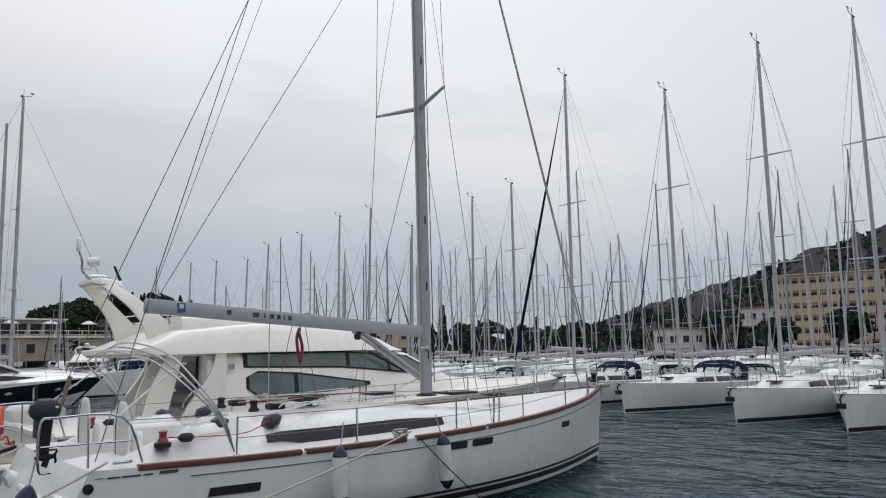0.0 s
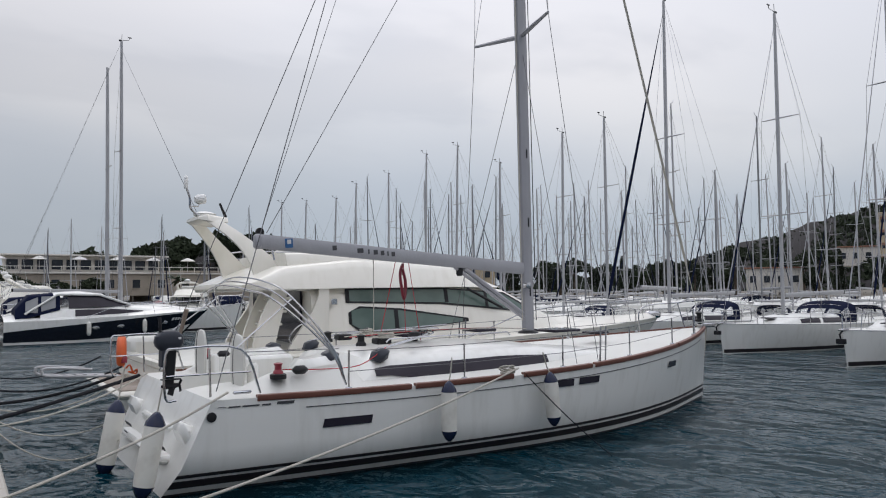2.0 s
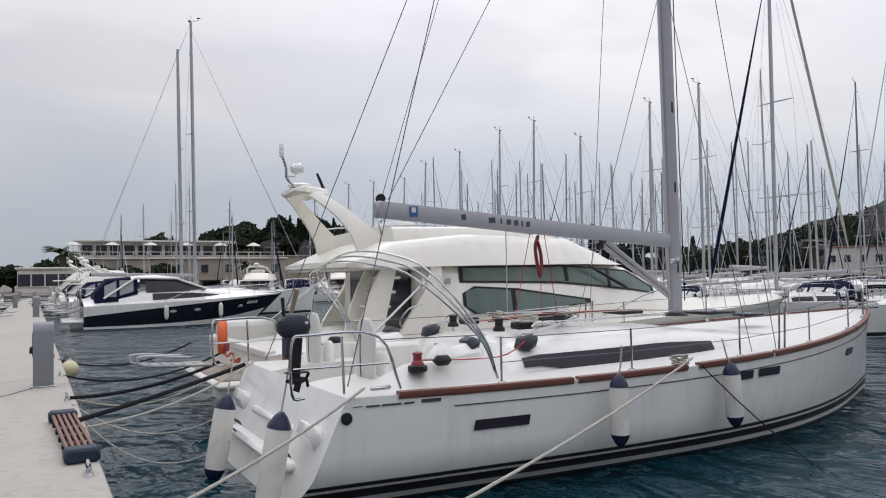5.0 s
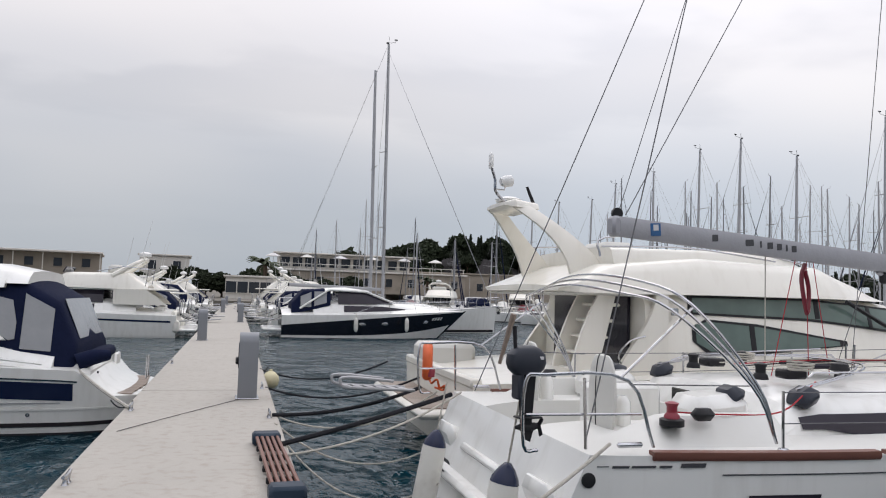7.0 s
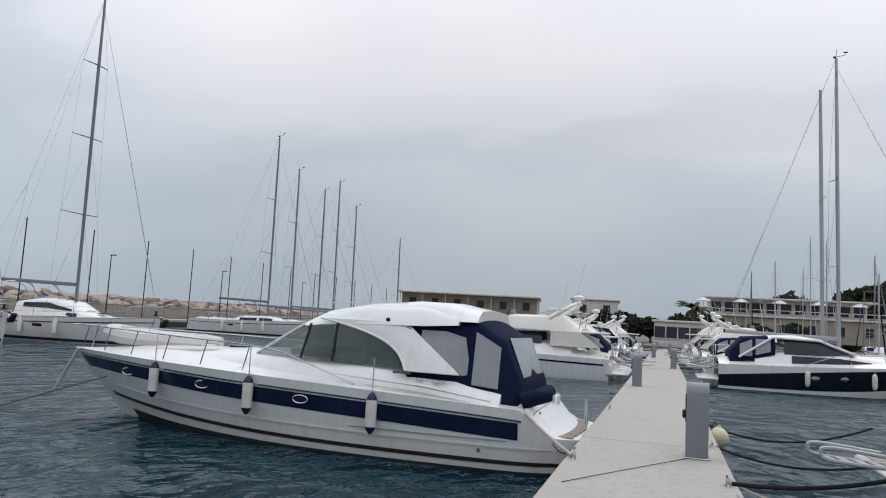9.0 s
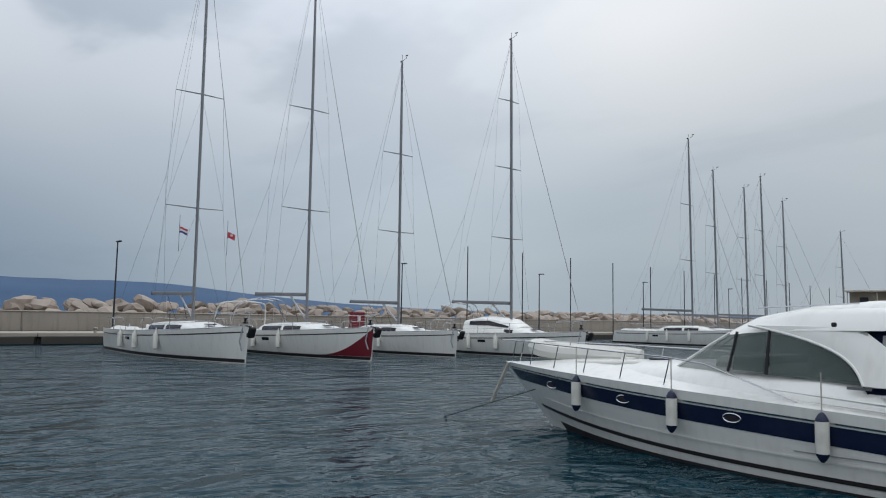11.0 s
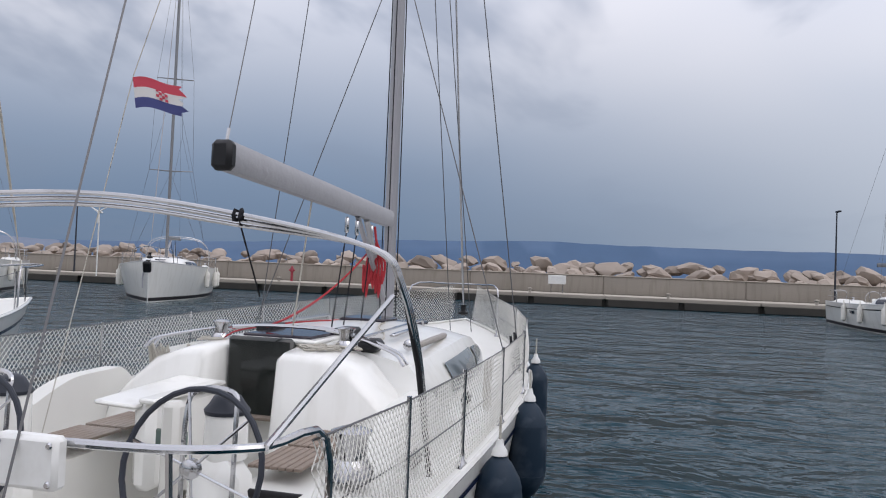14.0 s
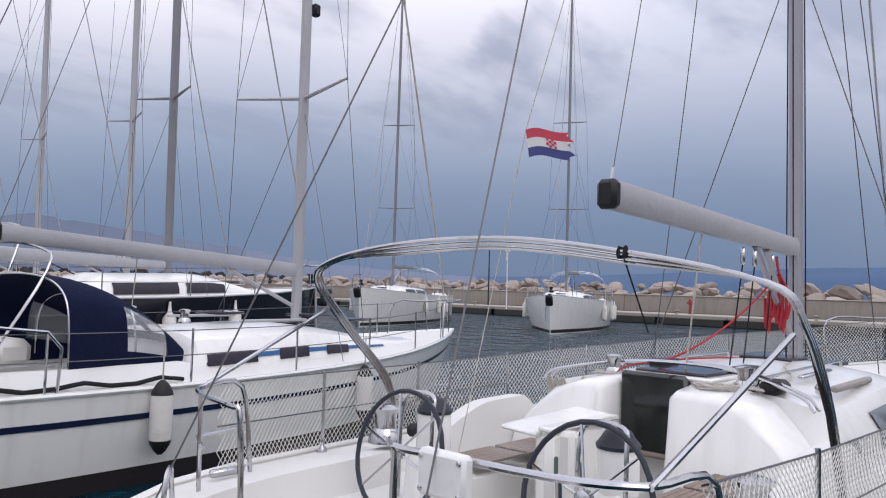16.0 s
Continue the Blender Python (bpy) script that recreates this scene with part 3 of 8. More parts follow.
def rig(boat, hull, mx, base_z, top, spreaders, boom_z0, boom_z1, boom_len, mast_mat=ALU, boom_mat=ALU, fat=0.073, wire=0.006, boom_swing=0.0, boom_r=0.10, furl=True, rake=0.012,
        spreader_len=0.9, gear=True, jib=ROPEW, furl_fat=0.30, plain=False, cap_mat=BLACKPLASTIC):
    """Mast, spreaders, boom, standing rigging and masthead gear of a yacht, in its own frame."""
    tip = Vector((mx - rake * (top - base_z), 0, top))
    foot = Vector((mx, 0, base_z))
    up = lambda z: foot.lerp(tip, (z - base_z) / (top - base_z))
    if plain:
        g, wires, sm = ellipse_bar(foot, tip, fat * 1.35, fat), Geo(), (mx - 0.12) / hull.L
        for sd in (1, -1):
            line = [Vector((mx - 0.15, sd * hull.half(sm) * 0.93, hull.sheer(sm)))]
            for k, z in enumerate(spreaders):
                ln = spreader_len * (1 - 0.16 * k)
                b = up(z) + Vector((-0.26 * ln, sd * ln, 0.06 * ln))
                g.tube([up(z), b], [fat * 0.5, fat * 0.28], 5)
                line.append(b)
            wires.tube(line + [up(top - 0.25)], wire, 3)
        wires.tube([(0.15, 0, hull.sheer(0)), tip], wire, 3)
        g.tube([tip, tip + Vector((0.3, 0, 0.12)), tip + Vector((0.34, 0, 0.3))], 0.02, 4)
        part("mast", g, mast_mat, boat)
        part("standing_rigging", wires, WIRE, boat)
        bow = Vector((hull.L * 0.985, 0, hull.sheer(1) + 0.05))
        part("furled_headsail", Geo().tube([bow, bow.lerp(up(top - 0.5), 0.1), up(top - 0.5)], [wire, fat * furl_fat * 1.4, wire], 6), jib, boat)
        goose = up(boom_z0)
        part("boom", Geo().tube([goose, goose + Vector((-boom_len, 0, boom_z1 - boom_z0))], [boom_r, boom_r * 1.2], 8), boom_mat, boat)
        return None
    mast = part("mast", ellipse_bar(foot, tip, fat * 1.35, fat), mast_mat, boat)
    ends, deck_y = [], None
    for k, z in enumerate(spreaders):
        ln = spreader_len * (1 - 0.16 * k)
        for sd in (1, -1):
            a = up(z)
            b = a + Vector((-0.26 * ln, sd * ln, 0.06 * ln))
            part("spreader", Geo().tube([a, a.lerp(b, 0.5), b], [fat * 0.5, fat * 0.42, fat * 0.28], 6), mast_mat, mast)
            ends.append((sd, b))
    sm = (mx - 0.12) / hull.L
    for sd in (1, -1):
        chain = Vector((mx - 0.15, sd * hull.half(sm) * 0.93, hull.sheer(sm)))
        line = [chain] + [b for q, b in ends if q == sd] + [up(top - 0.25)]
        part("shroud", Geo().tube(line, wire, 4), WIRE, boat)
        low = Vector((mx - 0.55, sd * hull.half(sm) * 0.9, hull.sheer(sm)))
        part("lower_shroud", Geo().tube([low, up(spreaders[0] - 0.1)], wire, 4), WIRE, boat)
        if len(spreaders) > 1:
            part("diagonal", Geo().tube([ends[0 if sd > 0 else 1][1], up(spreaders[1] - 0.1)], wire * 0.8, 4), WIRE, boat)
    bow = Vector((hull.L * 0.985, 0, hull.sheer(1) + 0.05))
    if furl:
        q = up(top - 0.5)
        part("furled_headsail", Geo().tube([bow, bow.lerp(q, 0.06), bow.lerp(q, 0.1), bow.lerp(q, 0.55), q], [wire, wire, fat * furl_fat, fat * furl_fat * 0.8, wire], 8), jib, boat)
    else:
        part("forestay", Geo().tube([bow, up(top - 0.4)], wire * 1.3, 5), WIRE, boat)
    fork = Vector((0.15, 0, hull.sheer(0))).lerp(tip, 0.42)
    for sd in (1, -1):
        part("backstay", Geo().tube([(0.15, sd * hull.half(0) * 0.8, hull.sheer(0) + 0.05), fork, tip], wire, 4), WIRE, boat)
    goose = up(boom_z0) + Vector((-fat * 1.3, 0, 0))
    end = Vector((goose.x - boom_len * math.cos(boom_swing), boom_len * math.sin(boom_swing), boom_z1))
    b = part("boom", Geo().loft([[p + Vector((0, y * boom_r * 0.75, z * boom_r)) for y, z in ((-1, -0.5), (-0.6, -1), (0.6, -1), (1, -0.5), (1, 0.55), (0.7, 1), (-0.7, 1), (-1, 0.55))] for p in (end, goose.lerp(end, 0.5), goose)]), boom_mat, boat)
    part("boom_cap", Geo().box(end + Vector((-0.03, 0, 0)), (0.1, boom_r * 1.6, boom_r * 2.1), 0.03), cap_mat, b)
    part("topping_lift", Geo().tube([end + Vector((0, 0, boom_r)), tip], wire * 0.7, 4), WIRE, boat)
    part("kicker", Geo().tube([goose.lerp(end, 0.3) - Vector((0, 0, boom_r)), up(base_z + 0.25) + Vector((-0.1, 0, 0))], [0.03, 0.03], 6), mast_mat, boat)
    part("mainsheet", Geo().tube([goose.lerp(end, 0.62) - Vector((0, 0, boom_r)), (goose.x - boom_len * 0.62, 0, base_z + 0.1)], wire * 1.3, 4), ROPEW, boat)
    if gear:
        g = Geo().tube([tip, tip + Vector((0.02, 0, 0.45))], 0.012, 5)
        g.tube([tip + Vector((0, 0, 0.06)), tip + Vector((0.42, 0, 0.14)), tip + Vector((0.45, 0, 0.26))], 0.014, 5)
        g.box(tip + Vector((0.45, 0, 0.3)), (0.22, 0.02, 0.07), 0.008)
        g.box(tip + Vector((-0.08, 0, 0.05)), (0.14, 0.09, 0.1), 0.02)
        part("masthead_gear", g, BLACKPLASTIC, mast)
    return dict(goose=goose, end=end, up=up, tip=tip, mast=mast, boom=b)


def rails(boat, hull, n=5, r=0.013, high=0.6, s0=0.16, s1=0.86, pushpit=True, wires=True):
    """Stanchions, guard wires, pulpit and pushpit."""
    top = lambda s, sd, z=high: hull.at(s, hull.sheer(s), sd, -0.06) + Vector((0, 0, z))
    for sd in (1, -1):
        for k in range(n):
            s = s0 + (s1 - s0) * k / (n - 1)
            part("stanchion", Geo().tube([top(s, sd, 0), top(s, sd)], r, 5), STEEL, boat)
        if wires:
            for z in (high - 0.02, high * 0.52):
                part("guard_wire", Geo().tube([top(s0 - 0.05 + (s1 - s0 + 0.08) * k / 8, sd, z) for k in range(9)], r * 0.4, 4), WIRE, boat)
    e = 0.945
    line = [top(s1 + 0.02, 1, 0), top(s1 + 0.03, 1), top(e, 1), Vector((hull.L * 1.005, 0.16, hull.sheer(1) + high)), Vector((hull.L * 1.005, -0.16, hull.sheer(1) + high)), top(e, -1), top(s1 + 0.03, -1), top(s1 + 0.02, -1, 0)]
    p = part("pulpit", Geo().tube(bow_curve(line, 3), r * 1.2, 6), STEEL, boat)
    for sd in (1, -1):
        part("pulpit_leg", Geo().tube([top(e, sd), top(e + 0.005, sd, 0)], r, 5), STEEL, p)
    if pushpit:
        for sd in (1, -1):
            pts = [top(0.17, sd, 0), top(0.16, sd), top(0.03, sd), top(0.02, sd * 0.5), top(0.02, sd * 0.5, 0.02)]
            q = part("pushpit", Geo().tube(bow_curve(pts, 3), r * 1.2, 6), STEEL, boat)
            part("pushpit_rail", Geo().tube([top(0.165, sd, high * 0.5), top(0.03, sd, high * 0.5)], r, 5), STEEL, q)
            part("pushpit_leg", Geo().tube([top(0.09, sd, 0), top(0.09, sd)], r, 5), STEEL, q)


def fender(at, length=0.62, r=0.11, body=FENDERW, ends=NAVY, hang=0.5, lean=0.0, label="white cylindrical fender with navy ends hung on a line", group="", tilt=(0, 0)):
    """A boat fender: at is the middle of its body, hung from a line that is hang long."""
    t = thing("fender", label, "fender", group, m=pose(*at, tilt[0], tilt[1], 0))
    h = length / 2
    b = part("body", Geo().lathe([(r * 0.96, -h), (r, -h * 0.8), (r, h * 0.8), (r * 0.96, h)], 16), body, t)
    for sg in (1, -1):
        part("end_cap", Geo().lathe([(r * 0.985, sg * h), (r * 0.9, sg * (h + r * 0.35)), (r * 0.55, sg * (h + r * 0.95)), (r * 0.22, sg * (h + r * 1.3)), (0.001, sg * (h + r * 1.34))], 16), ends, t)
    part("lanyard", Geo().tube([(0, 0, h + r * 1.2), (lean * 0.5, 0, h + hang * 0.5), (lean, 0, h + hang)], 0.009, 5), ROPEW, t)
    return t


def winch(boat, at, s=1.0, mat=STEEL):
    w = part("winch", Geo().lathe([(0.085 * s, 0), (0.08 * s, 0.04 * s), (0.055 * s, 0.07 * s), (0.055 * s, 0.13 * s), (0.075 * s, 0.165 * s), (0.03 * s, 0.18 * s), (0.001, 0.18 * s)], 14, at), mat, boat)
    return w


def plain_profile(s, v):
    """Cockpit well, seats and coamings of a plain cruising yacht."""
    inside = step(s, 0.03, 0.05) * (1 - step(s, 0.335, 0.345))
    if v < 0.325:
        return -0.5 * inside
    if v < 0.64:
        return -0.1 * inside + 0.0
    if v < 0.8:
        return 0.16 * inside
    return 0.0


def cruising_yacht(name, label, m, L=12.0, B=3.9, free=(1.05, 1.1, 1.4), mast_at=0.57, top=16.5, stripe=DARKSTRIPE, band=None, hull_mat=GEL, boom_mat=ALU, lod=1, group="", hood=None, boom_swing=0.0,
                   bow_paint=None, spr=2, windows=True, furl_mat=SAILGREY, windows_hull=0, spreaders=None, spreader_len=1.05, boom_z=2.45, extras="", mast_mat=ALU, furl_fat=0.30):
    """A sailing yacht seen from some way off."""
    boat = thing(name, label, "sailboat", group, m=m)
    h = Hull(L, B, *free, tr=0.84, bow_rake=0.18, stern_rake=0.35)
    part("hull", h.skin(20 if lod else 26), hull_mat, boat)
    part("deck", h.deck(plain_profile, 32), DECK, boat)
    g, rings = cabin(h, 0.34, 0.80, 0.58, 0.42)
    roof = part("coachroof", g, GEL, boat)
    for sd in (1, -1):
        if windows and lod < 2:
            part("cabin_window", cabin_window(rings, 0.12, 0.42, 0.35, 0.55, sd), GLASS_DARK, roof)
            part("cabin_window", cabin_window(rings, 0.46, 0.68, 0.35, 0.5, sd), GLASS_DARK, roof)
        part("boot_stripe", h.strip(0.04, 0.19, 0, 0.995, sd), stripe, boat)
        part("toe_rail", Geo().tube([h.at(s, h.sheer(s), sd, -0.01) + Vector((0, 0, 0.015)) for s in (k / 14 for k in range(15))], 0.022, 5), ALU, boat)
        if band:
            part("sheer_band", h.strip(lambda s: h.sheer(s) - 0.25, lambda s: h.sheer(s) - 0.20, 0.02, 0.985, sd), band, boat)
        for k in range(windows_hull):
            s = 0.34 + 0.17 * k
            part("hull_window", h.strip(lambda q: h.sheer(q) * 0.62, lambda q: h.sheer(q) * 0.74, s, s + 0.045, sd, 0.008, 4), GLASS_DARK, boat)
        if bow_paint:
            part("bow_paint", h.strip(lambda s: 0.2, lambda s: 0.2 + (h.sheer(s) - 0.22) * max(0, (s - 0.78) / 0.217) ** 2.2, 0.78, 0.997, sd, 0.007), bow_paint, boat)
    for s, w in ((0.62, 0.5), (0.72, 0.45)):
        part("deck_hatch", Geo().box((s * L, 0, h.sheer(s) + 0.42 - (0.16 if s > 0.7 else 0)), (w, w, 0.05), 0.015), GLASS_DARK, roof)
    r = rig(boat, h, mast_at * L, h.sheer(mast_at) + 0.42, top, spreaders or ([6.2, 10.8] if spr == 2 else [5.6, 9.4, 13.2]), boom_z, boom_z + 0.12, L * 0.40, mast_mat, boom_mat=boom_mat, boom_swing=boom_swing, jib=furl_mat, spreader_len=spreader_len, furl_fat=furl_fat, plain=lod > 1)
    if lod > 1:
        if hood:
            spray_hood(boat, h, 0.335, 0.42, hood)
        return boat
    rails(boat, h, 5, 0.014)
    for sd in (1, -1):
        winch(boat, (0.24 * L, sd * h.half(0.24) * 0.72, h.sheer(0.24) + 0.15))
    w = part("steering_wheel", Geo().tube([(0.12 * L, 0.4 * math.cos(a), h.sheer(0.1) + 0.25 + 0.4 * math.sin(a)) for a in (2 * math.pi * k / 18 for k in range(18))], 0.015, 5, closed=True), STEEL, boat)
    part("pedestal", Geo().box((0.125 * L, 0, h.sheer(0.1) - 0.1), (0.2, 0.24, 0.75), 0.05, taper=(0.7, 0.8)), GEL, boat)
    part("anchor_roller", Geo().box((L * 0.995, 0, h.sheer(1) + 0.03), (0.45, 0.16, 0.08), 0.02), STEEL, boat)
    part("anchor", Geo().tube([(L * 1.0, 0, h.sheer(1)), (L + 0.2, 0, h.sheer(1) - 0.12), (L + 0.1, 0, h.sheer(1) - 0.42)], [0.03, 0.035, 0.015], 6).box((L + 0.12, 0, h.sheer(1) - 0.36), (0.1, 0.3, 0.18), 0.02), BLACKPLASTIC, boat)
    if hood:
        spray_hood(boat, h, 0.335, 0.42, hood)
    if "b" in extras:
        for x, z in ((0.20, 2.35), (0.24, 2.42)):
            w = h.half(0.15) * 0.8
            part("bimini_hoop", Geo().tube(bow_curve([(0.17 * L, -w, 1.3), (x * L - 0.3, -w * 0.97, z + 0.1), (x * L, -w * 0.5, z + 0.62), (x * L, w * 0.5, z + 0.62), (x * L - 0.3, w * 0.97, z + 0.1), (0.17 * L, w, 1.3)], 4), 0.02, 6), STEEL, boat)
    if "a" in extras:
        w = h.half(0.05) * 0.85
        part("stern_arch", Geo().tube(bow_curve([(0.02 * L, -w, 1.2), (0.03 * L, -w * 0.98, 2.3), (0.05 * L, -w * 0.7, 2.85), (0.05 * L, w * 0.7, 2.85), (0.03 * L, w * 0.98, 2.3), (0.02 * L, w, 1.2)], 4), 0.045, 8), HYPALON, boat)
    if "d" in extras:
        sal = House([(0.36 * L, 1.45, 1.25, 1.2, 2.0), (0.46 * L, 1.45, 1.2, 1.25, 2.2), (0.56 * L, 1.3, 1.0, 1.3, 2.1), (0.66 * L, 0.9, 0.6, 1.35, 1.65)], 0.15, 0.06)
        part("deck_saloon", sal.skin(5), GEL, boat)
        for sd in (1, -1):
            part("saloon_window", sal.pane([(0.40 * L, 1.72, 1.95), (0.52 * L, 1.72, 2.0), (0.62 * L, 1.6, 1.7)], sd), GLASS_DARK, boat)
    if "g" in extras:
        part("furling_drum", Geo().lathe([(0.03, 0), (0.12, 0.03), (0.12, 0.08), (0.06, 0.12), (0.06, 0.22), (0.12, 0.26)], 10, (L * 0.975, 0, h.sheer(1) + 0.1)), BLACKPLASTIC, boat)
        part("bow_anchor", Geo().box((L + 0.28, 0, h.sheer(1) - 0.25), (0.16, 0.34, 0.5), 0.06, (0, 25, 0)), BLACKPLASTIC, boat)
        part("bow_shackle_rope", Geo().tube([(L * 0.98, -0.15, h.sheer(1)), (L * 0.975, -0.25, h.sheer(1) * 0.6), (L * 0.985, -0.2, h.sheer(1) * 0.35)], 0.035, 5), SAILGREY, boat)
        for u in (0.2, 0.45):
            part("boom_line", Geo().tube([(mast_at * L - L * 0.4 * u * 1.4, 0, boom_z), (mast_at * L - L * 0.4 * u, 0.2, h.sheer(0.4) + 0.4)], 0.012, 4), ROPEB, boat)
        part("kicker_strut", Geo().tube([(mast_at * L - 0.15, 0, h.sheer(0.5) + 0.7), (mast_at * L - L * 0.13, 0, boom_z)], 0.05, 6), MASTGREY, boat)
        for sd in (1, -1):
            for s in (0.30, 0.46, 0.62):
                c = h.at(s, h.sheer(s) * 0.62, sd, 0.13)
                part("hung_fender", Geo().lathe([(0.03, -0.42), (0.12, -0.34), (0.13, 0.3), (0.04, 0.42), (0.02, 0.62)], 10, c), FENDERW, boat)
    return boat


def spray_hood(boat, h, s0, s1, mat, width=0.66, high=0.95):
    """A canvas hood, open aft, with clear panels let into its front and sides."""
    rings = []
    nk, prof = 14, ((-1, 0), (-1, 0.4), (-0.93, 0.78), (-0.7, 0.97), (-0.3, 1.05), (0.3, 1.05), (0.7, 0.97), (0.93, 0.78), (1, 0.4), (1, 0))
    for k in range(nk + 1):
        u = k / nk
        s = s0 + (s1 - s0) * u
        w, z = h.half(s0) * width * (1 - 0.06 * u - 0.14 * u ** 3), h.sheer(s) + 0.06
        hh = high * (1 - 0.72 * u ** 2.0)
        rings.append(bow_curve([(s * h.L, w * a, z + hh * b) for a, b in prof], 4))
    m = len(rings[0]) - 1
    cloth, clear = Geo(), Geo()
    inner = [[p + Vector((0, -p.y * 0.014, -0.01)) for p in r] for r in rings]
    for g, want in ((cloth, False), (clear, True)):
        vs = [p for r in rings for p in r] + ([p for r in inner for p in r] if not want else [])
        fs = []
        for k in range(nk):
            for j in range(m):
                u, v = (k + 0.5) / nk, (j + 0.5) / m
                side = abs((u - 0.62) / 0.20) ** 4 + abs((min(v, 1 - v) - 0.165) / 0.085) ** 4 < 1
                front = abs((u - 0.80) / 0.12) ** 4 + min(abs((v - 0.5) / 0.06) ** 4, abs((min(v, 1 - v) - 0.345) / 0.07) ** 4) < 1
                if (side or front) == want:
                    q = (k * (m + 1) + j, k * (m + 1) + j + 1, (k + 1) * (m + 1) + j + 1, (k + 1) * (m + 1) + j)
                    fs.append(q)
                    if not want:
                        fs.append(tuple(i + (nk + 1) * (m + 1) for i in q)[::-1])
        used = sorted({i for q in fs for i in q})
        at = {i: n for n, i in enumerate(used)}
        g.add([vs[i] for i in used], [tuple(at[i] for i in q) for q in fs])
    hood = part("spray_hood", cloth, mat, boat, "navy canvas spray hood")
    part("hood_window", clear, CLEARPANE, hood)
    for u in (0, 7):
        part("hood_hoop", Geo().tube(inner[u][1:-1], 0.012, 6), STEEL, hood)
    return hood

# ---- sailing yachts far off ----
# the berths of the next pontoon, set out about one corner of this one
NEXT = Matrix.Translation((-0.2, 3.5, 0)) @ Matrix.Rotation(radians(0.9), 4, "Z") @ Matrix.Diagonal((0.88, 0.88, 0.80, 1)) @ Matrix.Translation((0.2, -3.5, 0))
rng = random.Random(11)
# across the water: bows towards the pontoon
fleet_a = cruising_yacht("sailing_yacht", "white sailing yacht moored bow-out with bare mast and dark stripe", NEXT @ pose(36.8, 21.2, 0, 0, 0, 180), L=12.0, B=3.9, mast_at=0.63, free=(1.08, 1.12, 1.28), top=15.9, group="yachts on the next pontoon", hood=CANVAS, windows_hull=1)
fleet_b = cruising_yacht("sailing_yacht", "white sailing yacht moored bow-out with bare mast", NEXT @ pose(34.9, 15.9, 0, 0, 0, 181), L=11.6, B=3.8, mast_at=0.66, free=(1.06, 1.1, 1.28), top=15.8, group="yachts on the next pontoon", windows_hull=2)
cruising_yacht("sailing_yacht", "white sailing yacht with a dark navy furled headsail and navy hood", NEXT @ pose(36.0, 26.2, 0, 0, 0, 179), L=12.2, B=3.9, mast_at=0.63, free=(1.08, 1.12, 1.3), top=18.2, group="yachts on the next pontoon", hood=CANVAS, furl_mat=CANVAS, furl_fat=1.0)
for i, (x, y, rz) in enumerate(((33.3, 12.2, 181), (35.5, 30.6, 180), (36.5, 35.2, 181), (36, 40, 179), (35.6, 44.6, 180), (36.4, 49.5, 180), (36, 54.4, 181), (35.7, 59.5, 179), (36.3, 64.8, 180), (36, 70.5, 180), (36, 76.5, 179), (33.5, 7.4, 180))):
    m = pose(x, y, 0, rng.uniform(-0.8, 0.8), rng.uniform(-0.5, 0.5), rz)
    copy_thing((fleet_a, fleet_b)[i % 2], NEXT @ m @ Matrix.Diagonal((1, 1, 1.2 if i == 0 else rng.uniform(0.92, 1.12), 1)))
far_yachts = [cruising_yacht("sailing_yacht", "distant white sailing yacht with a bare mast" + extra, NEXT @ pose(40.4, y, 0), L=11.5, B=3.8, free=(1.1, 1.15, 1.4), top=15.8, group="yachts further off", lod=2, hood=hood, mast_mat=mat, boom_mat=mat, furl_mat=jib, furl_fat=ff)
              for y, extra, hood, mat, jib, ff in ((6, "", None, ALU, SAILGREY, 0.4), (1.2, " and navy hood", CANVAS, ALU, SAILGREY, 0.5), (-3.6, " and dark furled headsail", None, DARKMAST, CANVAS, 0.9))]
spots = [(40.4, 10.9 + i * 4.9, 0) for i in range(14)] + [(78, 10 + i * 5.2, 180) for i in range(18)] + [(82, 12 + i * 5.6, 0) for i in range(15)]
spots += [(58, 8 + i * 4.7, 180) for i in range(19)] + [(62, 9 + i * 4.6, 0) for i in range(19)] + [(100, 22 + i * 6.1, 180) for i in range(12)]
spots += [(8 + i * 5.1, 93 - 0.25 * i, 268) for i in range(11)] + [(10 + 7 * i, 108, 90) for i in range(6)] + [(9 + 3.9 * i, 86 - 0.4 * i, 272) for i in range(11)]
for x, y, rz in spots:
    m = pose(x + rng.uniform(-0.4, 0.4), y + rng.uniform(-0.5, 0.5), 0, rng.uniform(-0.8, 0.8), 0, rz + rng.uniform(-1.5, 1.5))
    copy_thing(rng.choice(far_yachts), Matrix.Diagonal((1, 1, 1.3, 1)) @ NEXT @ m @ Matrix.Diagonal((1, 1, rng.uniform(0.72, 1.14), 1)) if x > 40 and y < 92 else m @ Matrix.Diagonal((1, 1, rng.uniform(0.6, 1.0), 1)))
for x in (38.5, 60, 79.6):
    solid("far_pontoon", Geo().box((x, 42, 0.3), (1.9, 96, 0.6), 0.03), CONCRETE, "long low concrete walkway between moored yachts", "pontoon", kind="structure", m=NEXT)
